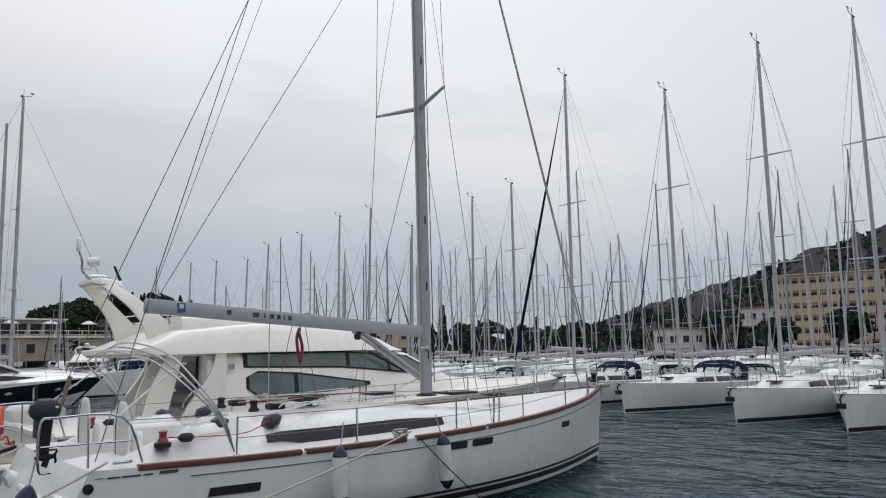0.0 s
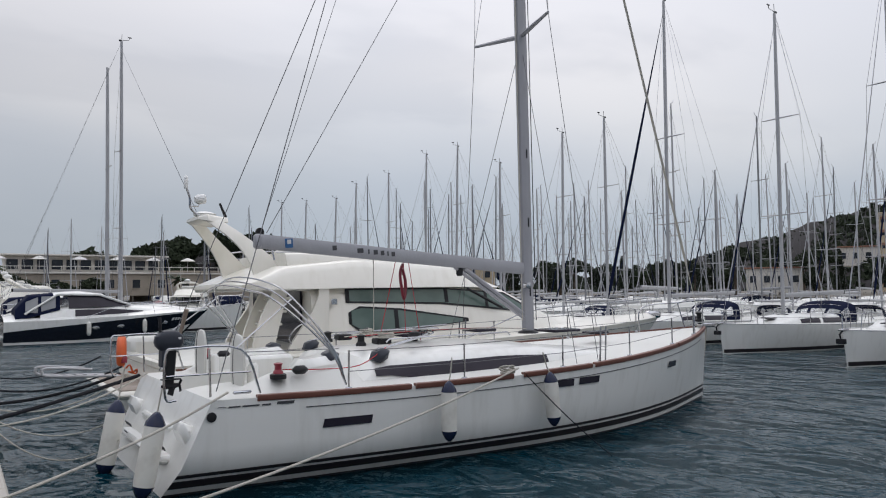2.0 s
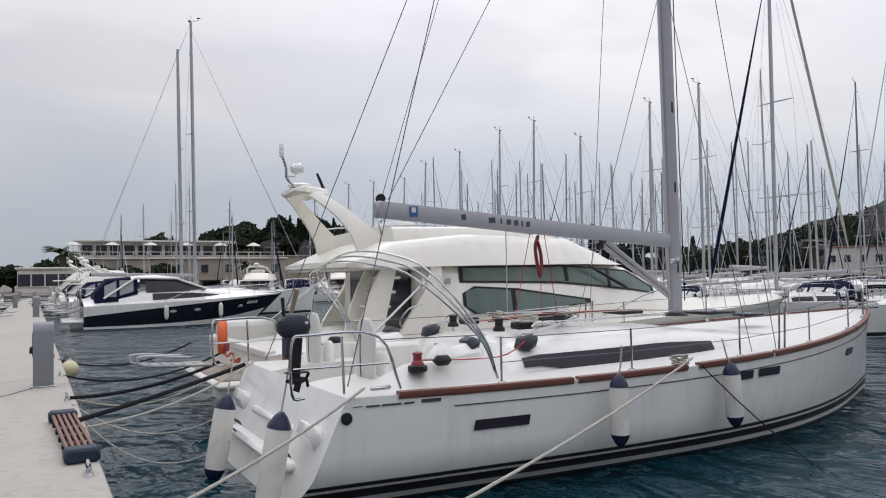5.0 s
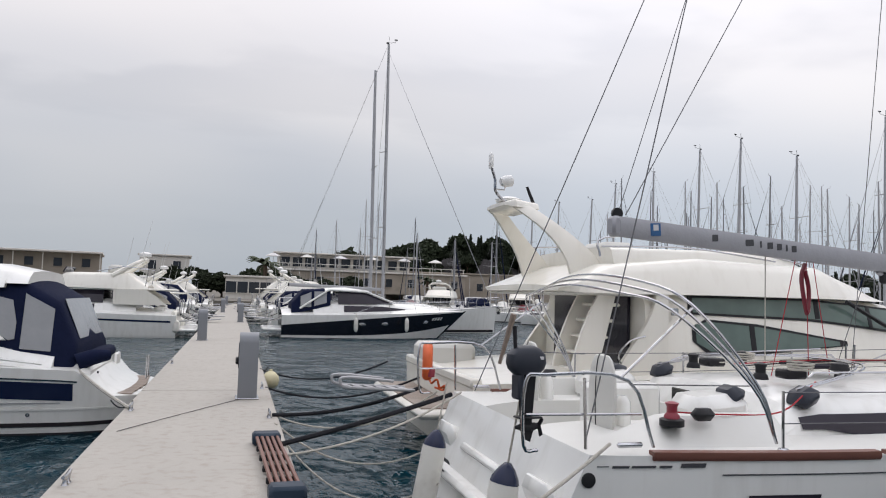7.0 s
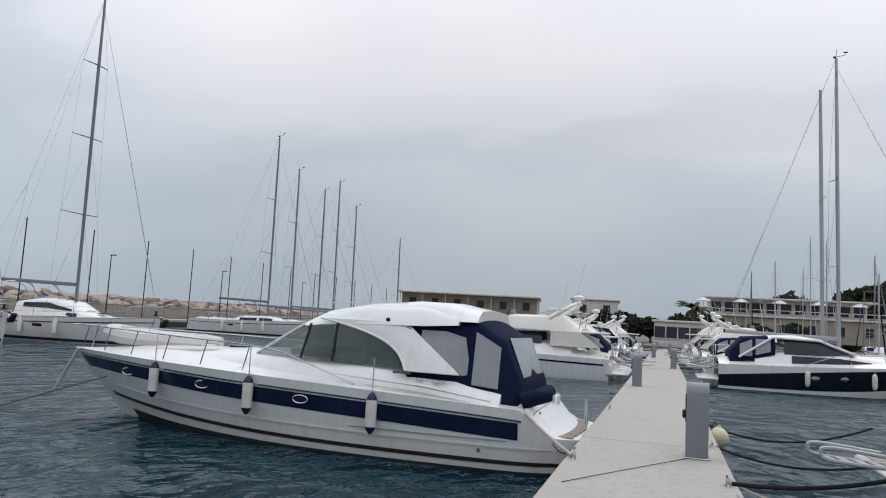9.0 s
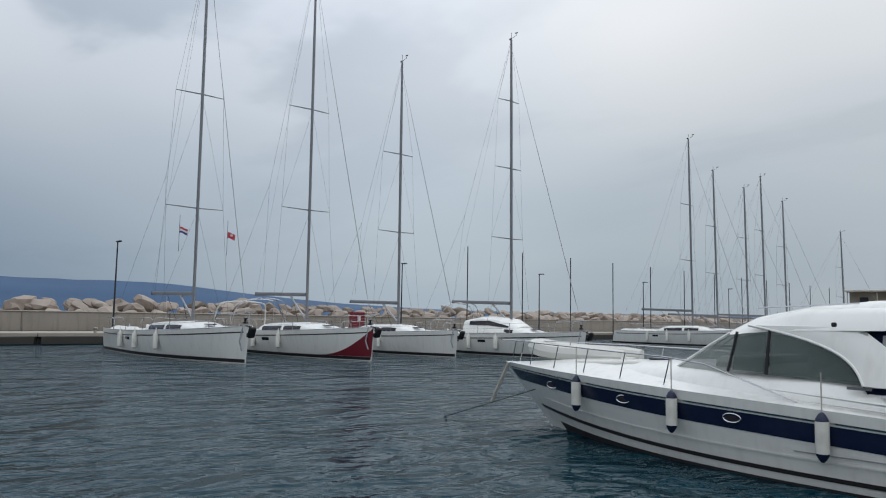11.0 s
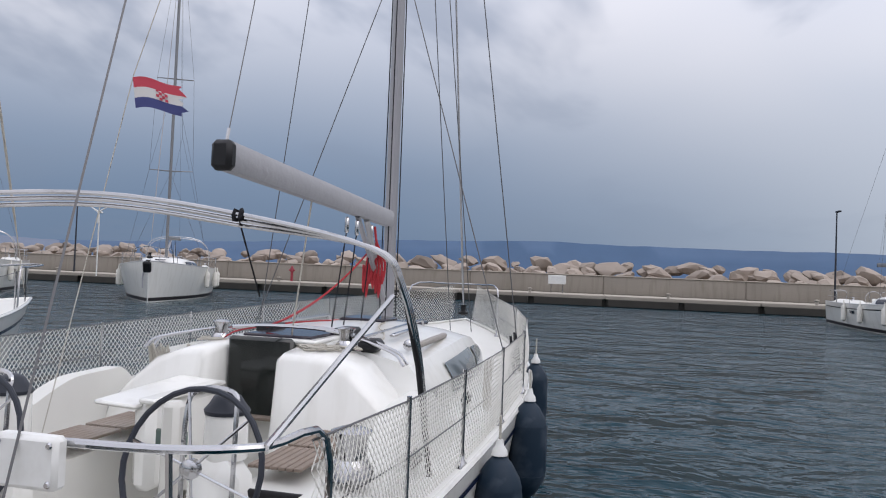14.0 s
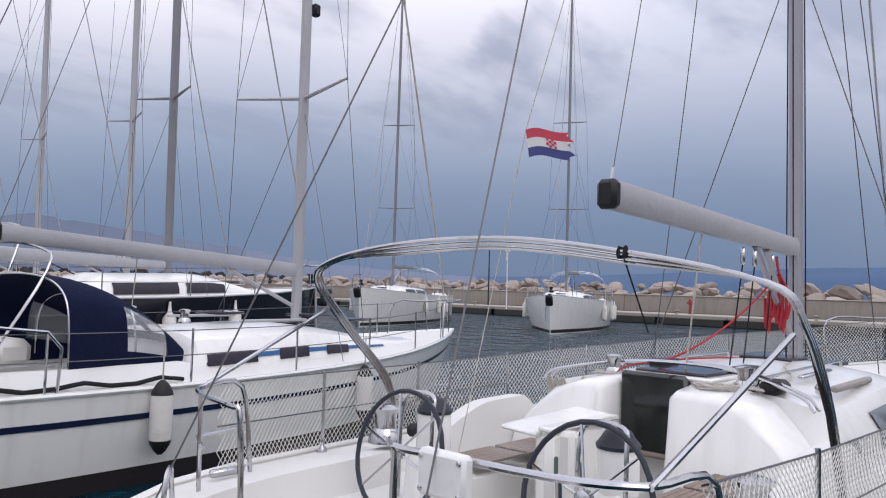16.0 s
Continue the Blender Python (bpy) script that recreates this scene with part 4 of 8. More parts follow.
# along the breakwater: sterns to the quay
sb1 = cruising_yacht("sailing_yacht", "white sailing yacht with two small flags moored at the quay", pose(-45.2, 23.6, 0, 0, 0, -1.5), L=14.9, B=4.4, free=(1.2, 1.25, 1.6), top=21.5, boom_z=3.1, extras="g", spreaders=[7.4, 13.3], spreader_len=1.5, stripe=DARKSTRIPE, band=DARKSTRIPE, mast_mat=DARKMAST, boom_mat=DARKMAST, group="yachts at the breakwater", windows_hull=1)
sb2 = cruising_yacht("sailing_yacht", "white sailing yacht with dark red painted bow at the quay", pose(-44.6, 29.6, 0, 0, 0, -1), L=15.0, B=4.5, free=(1.2, 1.25, 1.6), top=22.0, boom_z=3.25, extras="gab", spreaders=[7.9, 13.6], spreader_len=1.5, bow_paint=MAROON, band=DARKSTRIPE, mast_mat=DARKMAST, boom_mat=DARKMAST, group="yachts at the breakwater", windows_hull=2)
sb3 = cruising_yacht("sailing_yacht", "white sailing yacht with bare mast moored at the quay", pose(-43.0, 35.7, 0, 0, 0, -1), L=12.6, B=4.0, free=(1.15, 1.2, 1.45), top=17.8, boom_z=2.95, extras="g", spreaders=[7.2, 12.0], spreader_len=1.35, band=DARKSTRIPE, mast_mat=DARKMAST, boom_mat=DARKMAST, group="yachts at the breakwater", windows_hull=1)
sb4 = cruising_yacht("sailing_yacht", "white sailing yacht with dark furled headsail at the quay", pose(-38.8, 40.8, 0, 0, 0, -2), L=13.2, B=4.1, free=(1.15, 1.2, 1.5), top=19.3, boom_z=3.05, extras="gbd", spreaders=[6.9, 11.2, 15.4], spreader_len=1.3, band=DARKSTRIPE, mast_mat=DARKMAST, boom_mat=DARKMAST, group="yachts at the breakwater", windows_hull=2)
for x, y, k in ((-43.2, 69, 1.06), (-43.2, 73.6, 0.93), (-43.2, 79.7, 0.88), (-43.2, 83, 0.97), (-43.2, 88.3, 0.86), (-43.2, 103.8, 0.75)):
    c = copy_thing(sb3, pose(x, y, 0, rng.uniform(-0.6, 0.6), 0, rng.uniform(-2, 2)))
    c.scale = (1, 1, k)
# bow-on yachts down the breakwater
fb1 = cruising_yacht("sailing_yacht", "white sailing yacht seen bow-on by the breakwater", pose(-40.5, -27.4, 0, 0, 0, 29), L=14.0, B=4.6, free=(1.45, 1.5, 1.85), top=19.5, boom_z=3.0, extras="gb", mast_mat=DARKMAST, boom_mat=DARKMAST, group="yachts at the breakwater", windows_hull=1)
fb2 = cruising_yacht("sailing_yacht", "white sailing yacht seen bow-on by the breakwater", pose(-45.6, -17.5, 0, 0, 0, 24), L=13.4, B=4.5, free=(1.4, 1.45, 1.75), top=18.6, boom_z=2.9, extras="gb", mast_mat=DARKMAST, boom_mat=DARKMAST, group="yachts at the breakwater", windows_hull=0)
fb1.scale = fb2.scale = (1.08, 1.1, 1.12)

# ---- the large sailing yacht beside the pontoon ----
def line_thing(name, label, pts, r, mat, category="rope", group="mooring lines", n=6):
    return solid(name, Geo().tube(pts, r, n), mat, label, category, group)


def main_profile(s, v):
    inside = step(s, 0.0, 0.012) * (1 - step(s, 0.175, 0.185))
    back = 1 - step(s, 0.012, 0.06) * 0.0
    if v < 0.325:
        return -0.42 * inside
    if v < 0.65:
        return 0.02 * inside
    if v < 0.8:
        return 0.2 * inside * step(s, 0.03, 0.09)
    return 0.0


def main_yacht():
    boat = thing("sailing_yacht", "white sailing yacht with brown rub rail and grey boom", "sailboat", m=Matrix.Translation((2.10, 13.45, 0)) @ Matrix.Diagonal((0.97, 1, 1, 1)))
    X = lambda wx: wx - 1.95
    h = Hull(11.1, 4.06, 1.05, 1.10, 1.43, tr=0.86, bow_rake=0.16, stern_rake=0.46, fullest=0.40, p=2.15, flare=0.06, bow_flare=0.34, chine=0.75)
    hull = part("hull", h.skin(34), GEL, boat)
    part("deck", h.deck(main_profile, 64), DECK, boat)
    # two thin dark bands at the waterline, the lower one wider
    for sd in (1, -1):
        part("boot_stripe", h.strip(0.10, 0.19, 0.0, 0.996, sd), DARKSTRIPE, hull)
        part("boot_stripe", h.strip(0.225, 0.265, 0.0, 0.996, sd), DARKSTRIPE, hull)
        part("antifouling", h.strip(-0.3, 0.03, 0.0, 0.99, sd), DARKSTRIPE, hull)
        part("sheer_line", h.strip(lambda s: h.sheer(s) - 0.145, lambda s: h.sheer(s) - 0.135, 0.10, 0.93, sd, 0.004), TEXTBAR, hull)
        for a, b in ((0.045, 0.222), (0.228, 0.368), (0.385, 0.51), (0.517, 0.76), (0.766, 0.985)):
            pts = [h.at(a + (b - a) * k / 8, h.sheer(a + (b - a) * k / 8), sd, 0.0) for k in range(9)]
            g = Geo()
            g.loft([[p + Vector((0, sd * y, z)) for y, z in ((0.012, -0.035), (0.026, -0.01), (0.022, 0.03), (-0.05, 0.034), (-0.05, -0.02))] for p in pts])
            part("rub_rail", g, BROWNRAIL, boat)
        for a, b, z in ((3.32, 3.93, 0.69), (6.85, 7.22, 0.89), (7.34, 7.8, 0.895), (10.05, 10.4, 0.93)):
            g = h.strip(z - 0.05, z + 0.05, X(a) / h.L, X(b) / h.L, sd, 0.009, 6)
            part("hull_window", g, GLASS_DARK, hull)
        c = h.at(X(2.02) / h.L, 0.87, sd, 0.0)
        part("vent", Geo().lathe([(0.055, -0.01), (0.055, 0.012), (0.045, 0.016), (0.001, 0.014)], 16, c, Matrix.Rotation(radians(90 * -sd), 4, "X")), BLACKPLASTIC, hull)
        # lettering along the quarter, drawn as plain bars
        for k, (a, w) in enumerate(((2.16, 0.13), (2.31, 0.19), (2.53, 0.1), (2.70, 0.2))):
            hh = 0.017 if k < 3 else 0.032
            part("lettering_bar", h.strip(0.955, 0.955 + hh, X(a) / h.L, X(a + w) / h.L, sd, 0.006, 3), TEXTBAR, hull)
        part("lettering_bar", h.strip(0.965, 0.971, X(2.04) / h.L, X(2.13) / h.L, sd, 0.006, 3), TEXTBAR, hull)
    # stern: swim steps between the quarters
    part("swim_step", Geo().box((-0.30, 0, 0.34), (0.26, 2.3, 0.10), 0.04), GEL, boat)
    part("swim_step", Geo().box((-0.12, 0, 0.62), (0.22, 1.5, 0.08), 0.03), GEL, boat)
    for sd in (1, -1):
        part("quarter_moulding", Geo().box((-0.16, sd * 1.28, 0.62), (0.16, 0.5, 0.34), 0.07, (0, -22, 0)), GEL, boat)
        part("lettering_bar", Geo().box((-0.40, sd * 0.92 - 0.2, 0.5), (0.012, 0.34, 0.05), 0.004, (0, -24, 0)), TEXTBAR, boat)
        part("lettering_bar", Geo().box((-0.43, sd * 0.92 - 0.2, 0.4), (0.012, 0.16, 0.03), 0.004, (0, -24, 0)), TEXTBAR, boat)
    # coachroof with a long smoked window
    g, rings = cabin(h, 0.19, 0.70, 0.665, 0.34, 26, front=0.62, aft=0.05)
    roof = part("coachroof", g, GEL, boat)
    for sd in (1, -1):
        n = len(rings) - 1
        grid = []
        for i in range(15):
            u = 0.04 + 0.54 * i / 14
            j = int(u * n)
            r = [Vector(a).lerp(Vector(b), u * n - j) for a, b in zip(rings[j], rings[j + 1])]
            r = r[::-1] if sd > 0 else r
            lo = 0.62 - 0.62 * step(u, 0.04, 0.20)
            o = Vector((0, sd * 0.012, 0.006))
            grid.append([r[0].lerp(r[1], max(lo, 0.12)) + o, r[0].lerp(r[1], max(lo, 0.12) * 0.5 + 0.5) + o, r[1].lerp(r[2], 0.30 - 0.1 * step(u, 0.4, 0.58)) + o])
        part("cabin_window", Geo().sheet(grid, 0.008), GLASS_DARK, roof)
        part("grab_rail", Geo().tube([(X(4.6), sd * 1.02, 1.53), (X(4.65), sd * 1.02, 1.57), (X(6.8), sd * 0.98, 1.585), (X(6.85), sd * 0.98, 1.54)], 0.012, 6), STEEL, roof)
    for wx, w, z in ((5.6, 0.5, 1.555), (7.0, 0.42, 1.575), (8.75, 0.62, 1.51), (9.75, 0.36, 1.43)):
        part("deck_hatch", Geo().box((X(wx), 0, z), (w, w, 0.05), 0.015), GLASS_DARK, roof)
    for sd in (1, -1):
        part("mushroom_vent", Geo().lathe([(0.05, 0), (0.05, 0.05), (0.10, 0.07), (0.08, 0.13), (0.001, 0.15)], 12, (X(5.25), sd * 0.72, 1.5)), BLACKPLASTIC, roof)
        winch(roof, (X(4.45), sd * 0.55, 1.46), 0.9, BLACKPLASTIC)
        part("rope_clutch", Geo().box((X(4.75), sd * 0.62, 1.52), (0.24, 0.2, 0.09), 0.02), BLACKPLASTIC, roof)
        # dark end pieces of the folded hood
        part("hood_pad", Geo().box((X(3.72), sd * 1.02, 1.37), (0.24, 0.30, 0.17), 0.075, (0, -25, 0)), GREYPLASTIC, roof)
        part("hood_pad", Geo().box((X(4.42), sd * 1.14, 1.37), (0.26, 0.28, 0.16), 0.07, (0, -25, 0)), GREYPLASTIC, roof)
        part("coaming_block", Geo().box((X(3.55), sd * 0.95, 1.22), (0.62, 0.5, 0.34), 0.1, (0, -5, 0)), GEL, boat)
        winch(boat, (X(2.83), sd * 1.47, 1.25), 0.78, RED)
        part("winch_base", Geo().lathe([(0.1, 0), (0.1, 0.05), (0.08, 0.06)], 14, (X(2.83), sd * 1.47, 1.2)), BLACKPLASTIC, boat)
        part("winch_pad", Geo().box((X(3.1), sd * 1.5, 1.29), (0.2, 0.14, 0.1), 0.045), BLACKPLASTIC, boat)
        part("stern_cleat", Geo().box((X(2.3), sd * 1.72, 1.11), (0.22, 0.04, 0.04), 0.015), STEEL, boat)
        # covered steering wheels: upright cushions
        g2 = Geo()
        rr = []
        for k in range(13):
            a = -math.pi / 2 + math.pi * k / 12
            rr.append([(0.06 * math.cos(a) ** 0.5 * math.cos(t), 0.24 * math.cos(a) ** 0.55 * math.sin(t), 0.37 * math.sin(a)) for t in (2 * math.pi * j / 14 for j in range(14))])
        g2.loft([[Vector(p) + Vector((X(2.55), sd * 0.82, 1.34)) for p in r] for r in rr])
        cov = part("wheel_cover", g2, HYPALON, boat, "pale grey padded cover over a steering wheel")
        part("cover_seam", Geo().tube([(X(2.55) - 0.062 * math.cos(a) ** 0.5, sd * 0.82 + 0.01, 1.34 + 0.372 * math.sin(a)) for a in (-1.4 + 2.8 * k / 10 for k in range(11))], 0.006, 4), BLACKPLASTIC, cov)
        part("wheel_pedestal", Geo().box((X(2.75), sd * 0.82, 1.0), (0.16, 0.2, 0.7), 0.05, taper=(0.8, 0.8)), GEL, boat)
    part("cockpit_table", Geo().box((X(3.2), 0, 1.12), (0.8, 0.3, 0.5), 0.05), GEL, boat)
    part("companionway", Geo().box((X(4.02), 0, 1.08), (0.03, 0.62, 0.4), 0.01), HATCH, boat)
    # stern pulpit, one each side
    for sd in (1, -1):
        y = sd * 1.68
        f = part("pushpit", Geo().tube(bow_curve([(X(2.53), y, 1.08), (X(2.30), y, 1.58), (X(1.62), y * 0.99, 1.62), (X(1.47), y * 0.97, 1.56), (X(1.48), y * 0.95, 1.1), (X(1.60), y * 0.94, 1.06)], 4), 0.014, 7), STEEL, boat)
        part("pushpit_rail", Geo().tube([(X(2.42), y, 1.33), (X(1.48), y * 0.97, 1.33)], 0.011, 6), STEEL, f)
        part("pushpit_leg", Geo().tube([(X(1.95), y, 1.08), (X(1.93), y, 1.6)], 0.012, 6), STEEL, f)
        part("pushpit_wire", Geo().tube([(X(2.33), y, 1.55), (X(3.6), y - sd * 0.12, 1.52)], 0.005, 4), WIRE, f)
    # stanchions and guard wires
    for sd in (1, -1):
        tops = []
        for wx in (3.6, 5.27, 7.05, 8.7, 10.3, 11.7):
            s = X(wx) / h.L
            b = h.at(s, h.sheer(s), sd, -0.07)
            t = b + Vector((0, 0, 0.48))
            tops.append(t)
            st = part("stanchion", Geo().tube([b, t], 0.0125, 6), STEEL, boat)
            part("stanchion_foot", Geo().box(b + Vector((0, 0, 0.02)), (0.08, 0.06, 0.05), 0.012), STEEL, st)
        for k in (1.0, 0.5):
            part("guard_wire", Geo().tube([t - Vector((0, 0, 0.48 * (1 - k) + 0.01)) for t in tops], 0.0045, 4), WIRE, boat)
        # boarding gate by the mast
        gx = X(7.9) / h.L
        for dx in (0, 0.012):
            b = h.at(gx + dx, h.sheer(gx), sd, -0.08)
            part("gate_post", Geo().tube([b, b + Vector((0.03, 0, 0.55))], 0.014, 6), STEEL, boat)
    zb = h.sheer(1)
    line = [h.at(0.885, h.sheer(0.88), 1, -0.06), h.at(0.89, h.sheer(0.89), 1, -0.06) + Vector((0, 0, 0.5)), h.at(0.955, h.sheer(0.95), 1, 0.0) + Vector((0, 0, 0.55)), Vector((h.L + 0.05, 0.16, zb + 0.55))]
    line = line + [Vector((p.x, -p.y, p.z)) for p in reversed(line)]
    pp = part("pulpit", Geo().tube(bow_curve(line, 4), 0.0135, 7), STEEL, boat)
    for sd in (1, -1):
        part("pulpit_leg", Geo().tube([h.at(0.955, h.sheer(0.95), sd, 0) + Vector((0, 0, 0.55)), h.at(0.965, h.sheer(0.96), sd, -0.03)], 0.012, 6), STEEL, pp)
    part("bow_roller", Geo().box((h.L + 0.02, 0, zb + 0.03), (0.5, 0.16, 0.09), 0.02), STEEL, boat)
    part("anchor_chain", Geo().tube([(h.L + 0.1, 0.05, zb), (h.L + 0.06, 0.06, zb - 0.3), (h.L - 0.02, 0.05, zb - 0.62)], 0.022, 6), ROPEW, boat)
    part("furling_drum", Geo().lathe([(0.02, 0), (0.1, 0.02), (0.1, 0.05), (0.05, 0.08), (0.05, 0.16), (0.1, 0.19), (0.02, 0.22)], 12, (h.L - 0.2, 0, zb + 0.1)), BLACKPLASTIC, boat)
    # mast and boom
    r = rig(boat, h, X(8.08), 1.5, 17.2, [6.7, 11.5], 2.60, 2.93, 4.82, MASTGREY, SAILGREY, 0.088, 0.0065, 0.0, 0.098, True, 0.012, 1.02, cap_mat=MASTGREY)
    part("mast_collar", Geo().lathe([(0.19, 0), (0.17, 0.03), (0.12, 0.05)], 14, (X(8.08), 0, 1.48)), BLACKPLASTIC, r["mast"])
    part("mast_winch", Geo().lathe([(0.05, 0), (0.04, 0.06), (0.055, 0.1), (0.001, 0.11)], 10, (X(7.95), -0.09, 2.3), Matrix.Rotation(radians(90), 4, "X")), STEEL, r["mast"])
    for z in (2.2, 3.4, 4.6, 7.6):
        part("mast_slot", Geo().box((X(8.08) - 0.012 * (z - 1.5), -0.085, z), (0.03, 0.02, 0.16), 0.008), BLACKPLASTIC, r["mast"])
    part("halyard", Geo().tube([(X(7.93), -0.03, 1.7), (X(7.80), -0.03, 16.5)], 0.012, 4), ROPEW, boat)
    part("halyard", Geo().tube([(X(8.22), -0.06, 1.7), (X(8.03), -0.06, 16.8)], 0.01, 4), ROPEB, boat)
    b = r["boom"]
    e, gz = r["end"], r["goose"]
    side = lambda u, z: e.lerp(gz, u) + Vector((0, -0.0765, z))
    part("boom_sticker", Geo().box(side(0.085, 0.01), (0.12, 0.006, 0.13), 0.002, (0, -4, 0)), BLUESTRIPE, b)
    part("boom_sticker", Geo().box(side(0.085, 0.03) - Vector((0, 0.004, 0)), (0.06, 0.004, 0.06), 0.001, (0, -4, 0)), FLAGW, b)
    for u, w in ((0.235, 0.09), (0.325, 0.13), (0.355, 0.03), (0.38, 0.09), (0.405, 0.08), (0.425, 0.03), (0.445, 0.08)):
        part("lettering_bar", Geo().box(side(u, 0.01), (w * 0.8, 0.005, 0.07), 0.002, (0, -4, 0)), TEXTBAR, b)
    part("boom_sheave", Geo().lathe([(0.06, -0.02), (0.06, 0.02)], 12, e + Vector((0.0, 0, 0.13)), Matrix.Rotation(radians(90), 4, "X")), BLACKPLASTIC, b)
    # a bundle of dark red sheet under the boom
    q = e.lerp(gz, 0.49) - Vector((0, 0, 0.12))
    part("sheet_coil", Geo().tube(bow_curve([q, q - Vector((0.05, 0, 0.18)), q - Vector((0.0, 0.03, 0.55)), q - Vector((-0.05, 0, 0.3)), q - Vector((0.02, 0.02, 0.08))], 4), 0.024, 6), MAROON, boat)
    for dx, dz in ((-0.45, 1.22), (0.35, 1.3), (0.05, 1.35)):
        part("mainsheet_fall", Geo().tube([q + Vector((dx * 0.3, 0, 0.03)), q + Vector((dx, 0, -dz))], 0.006, 4), ROPER, boat)
    part("vang", Geo().tube([e.lerp(gz, 0.74) - Vector((0, 0, 0.1)), (X(8.0), 0, 1.8)], [0.045, 0.04], 8), MASTGREY, boat)
    part("lazy_jack", Geo().tube([e + Vector((0.1, 0, 0.12)), r["up"](11.2)], 0.0055, 4), WIRE, boat)
    part("vang_block", Geo().box(e.lerp(gz, 0.72) - Vector((0, 0, 0.16)), (0.14, 0.06, 0.14), 0.03), BLACKPLASTIC, boat)
    for k in range(2):
        part("folded_hood_hoop", Geo().tube(bow_curve([(X(4.35 + 0.06 * k), -1.14, 1.44), (X(4.95 + 0.08 * k), -1.05, 1.55), (X(5.55 + 0.1 * k), -0.62, 1.60), (X(5.75 + 0.1 * k), 0, 1.62), (X(5.55 + 0.1 * k), 0.62, 1.60), (X(4.95 + 0.08 * k), 1.05, 1.55), (X(4.35 + 0.06 * k), 1.14, 1.44)], 5), 0.0125, 6), STEEL, boat)
    part("winch_sheet", Geo().tube(bow_curve([(X(2.9), -1.44, 1.30), (X(3.4), -1.40, 1.27), (X(4.0), -1.36, 1.28), (X(4.6), -1.1, 1.50)], 4), 0.007, 5), ROPER, boat)
    for k, (x, y, n, rr) in enumerate(((4.75, -0.75, 16, 0.11), (5.1, 0.5, 14, 0.1))):
        z = 1.56
        part("rope_coil", Geo().tube(bow_curve([(X(x) + rr * math.cos(j * 1.5), y + rr * 1.2 * math.sin(j * 1.5), z + 0.006 * j) for j in range(n)], 3), 0.009, 5), ROPEW, boat)
    for k in range(4):
        part("deck_line", Geo().tube(bow_curve([(X(4.6), 0.28 - 0.18 * k, 1.545), (X(5.6), 0.22 - 0.14 * k, 1.59), (X(7.0), 0.14 - 0.08 * k, 1.60), (X(8.0), 0.06 - 0.04 * k, 1.56)], 4), 0.007, 5), (ROPEW, ROPER, ROPEB, ROPEW)[k], boat)
    # folded bimini: three nested steel hoops, leaning aft from the side decks
    for k in range(3):
        dx, dz = 0.10 * k, 0.055 * k
        c = [(3.6, -1.76, 1.10), (3.42 - dx * 0.3, -1.76, 1.55), (2.98 - dx, -1.52, 2.16 - dz * 0.4), (2.86 - dx, -0.9, 2.36 - dz), (2.80 - dx, 0, 2.43 - dz), (2.86 - dx, 0.9, 2.36 - dz), (2.98 - dx, 1.52, 2.16 - dz * 0.4), (3.42 - dx * 0.3, 1.76, 1.55), (3.6, 1.76, 1.10)]
        part("bimini_hoop", Geo().tube(bow_curve([(X(x), y, z) for x, y, z in c], 5), 0.0125, 7), STEEL, boat)
    for sd in (1, -1):
        part("bimini_strut", Geo().tube([(X(2.98), sd * 1.52, 2.14), (X(2.25), sd * 1.66, 1.6)], 0.011, 6), STEEL, boat)
    part("jib_pole", Geo().tube([(X(2.35), 0.85, 2.0), (X(2.25), 1.0, 1.45)], [0.035, 0.02], 6), TEAK, boat)
    return h


main_hull = main_yacht()
for wx, lean, tl in ((4.91, 0.05, 0), (6.62, -0.1, -5)):
    fender((wx, 11.27, 0.72), 0.48, 0.1, hang=0.42, lean=lean, group="fenders of the large yacht", tilt=(0, tl))
for x, y, z, tx in ((1.42, 13.7, 0.42, 10), (1.54, 12.1, 0.46, 10)):
    fender((x, y, z), 0.64, 0.115, hang=0.62, group="fenders of the large yacht", tilt=(0, tx))


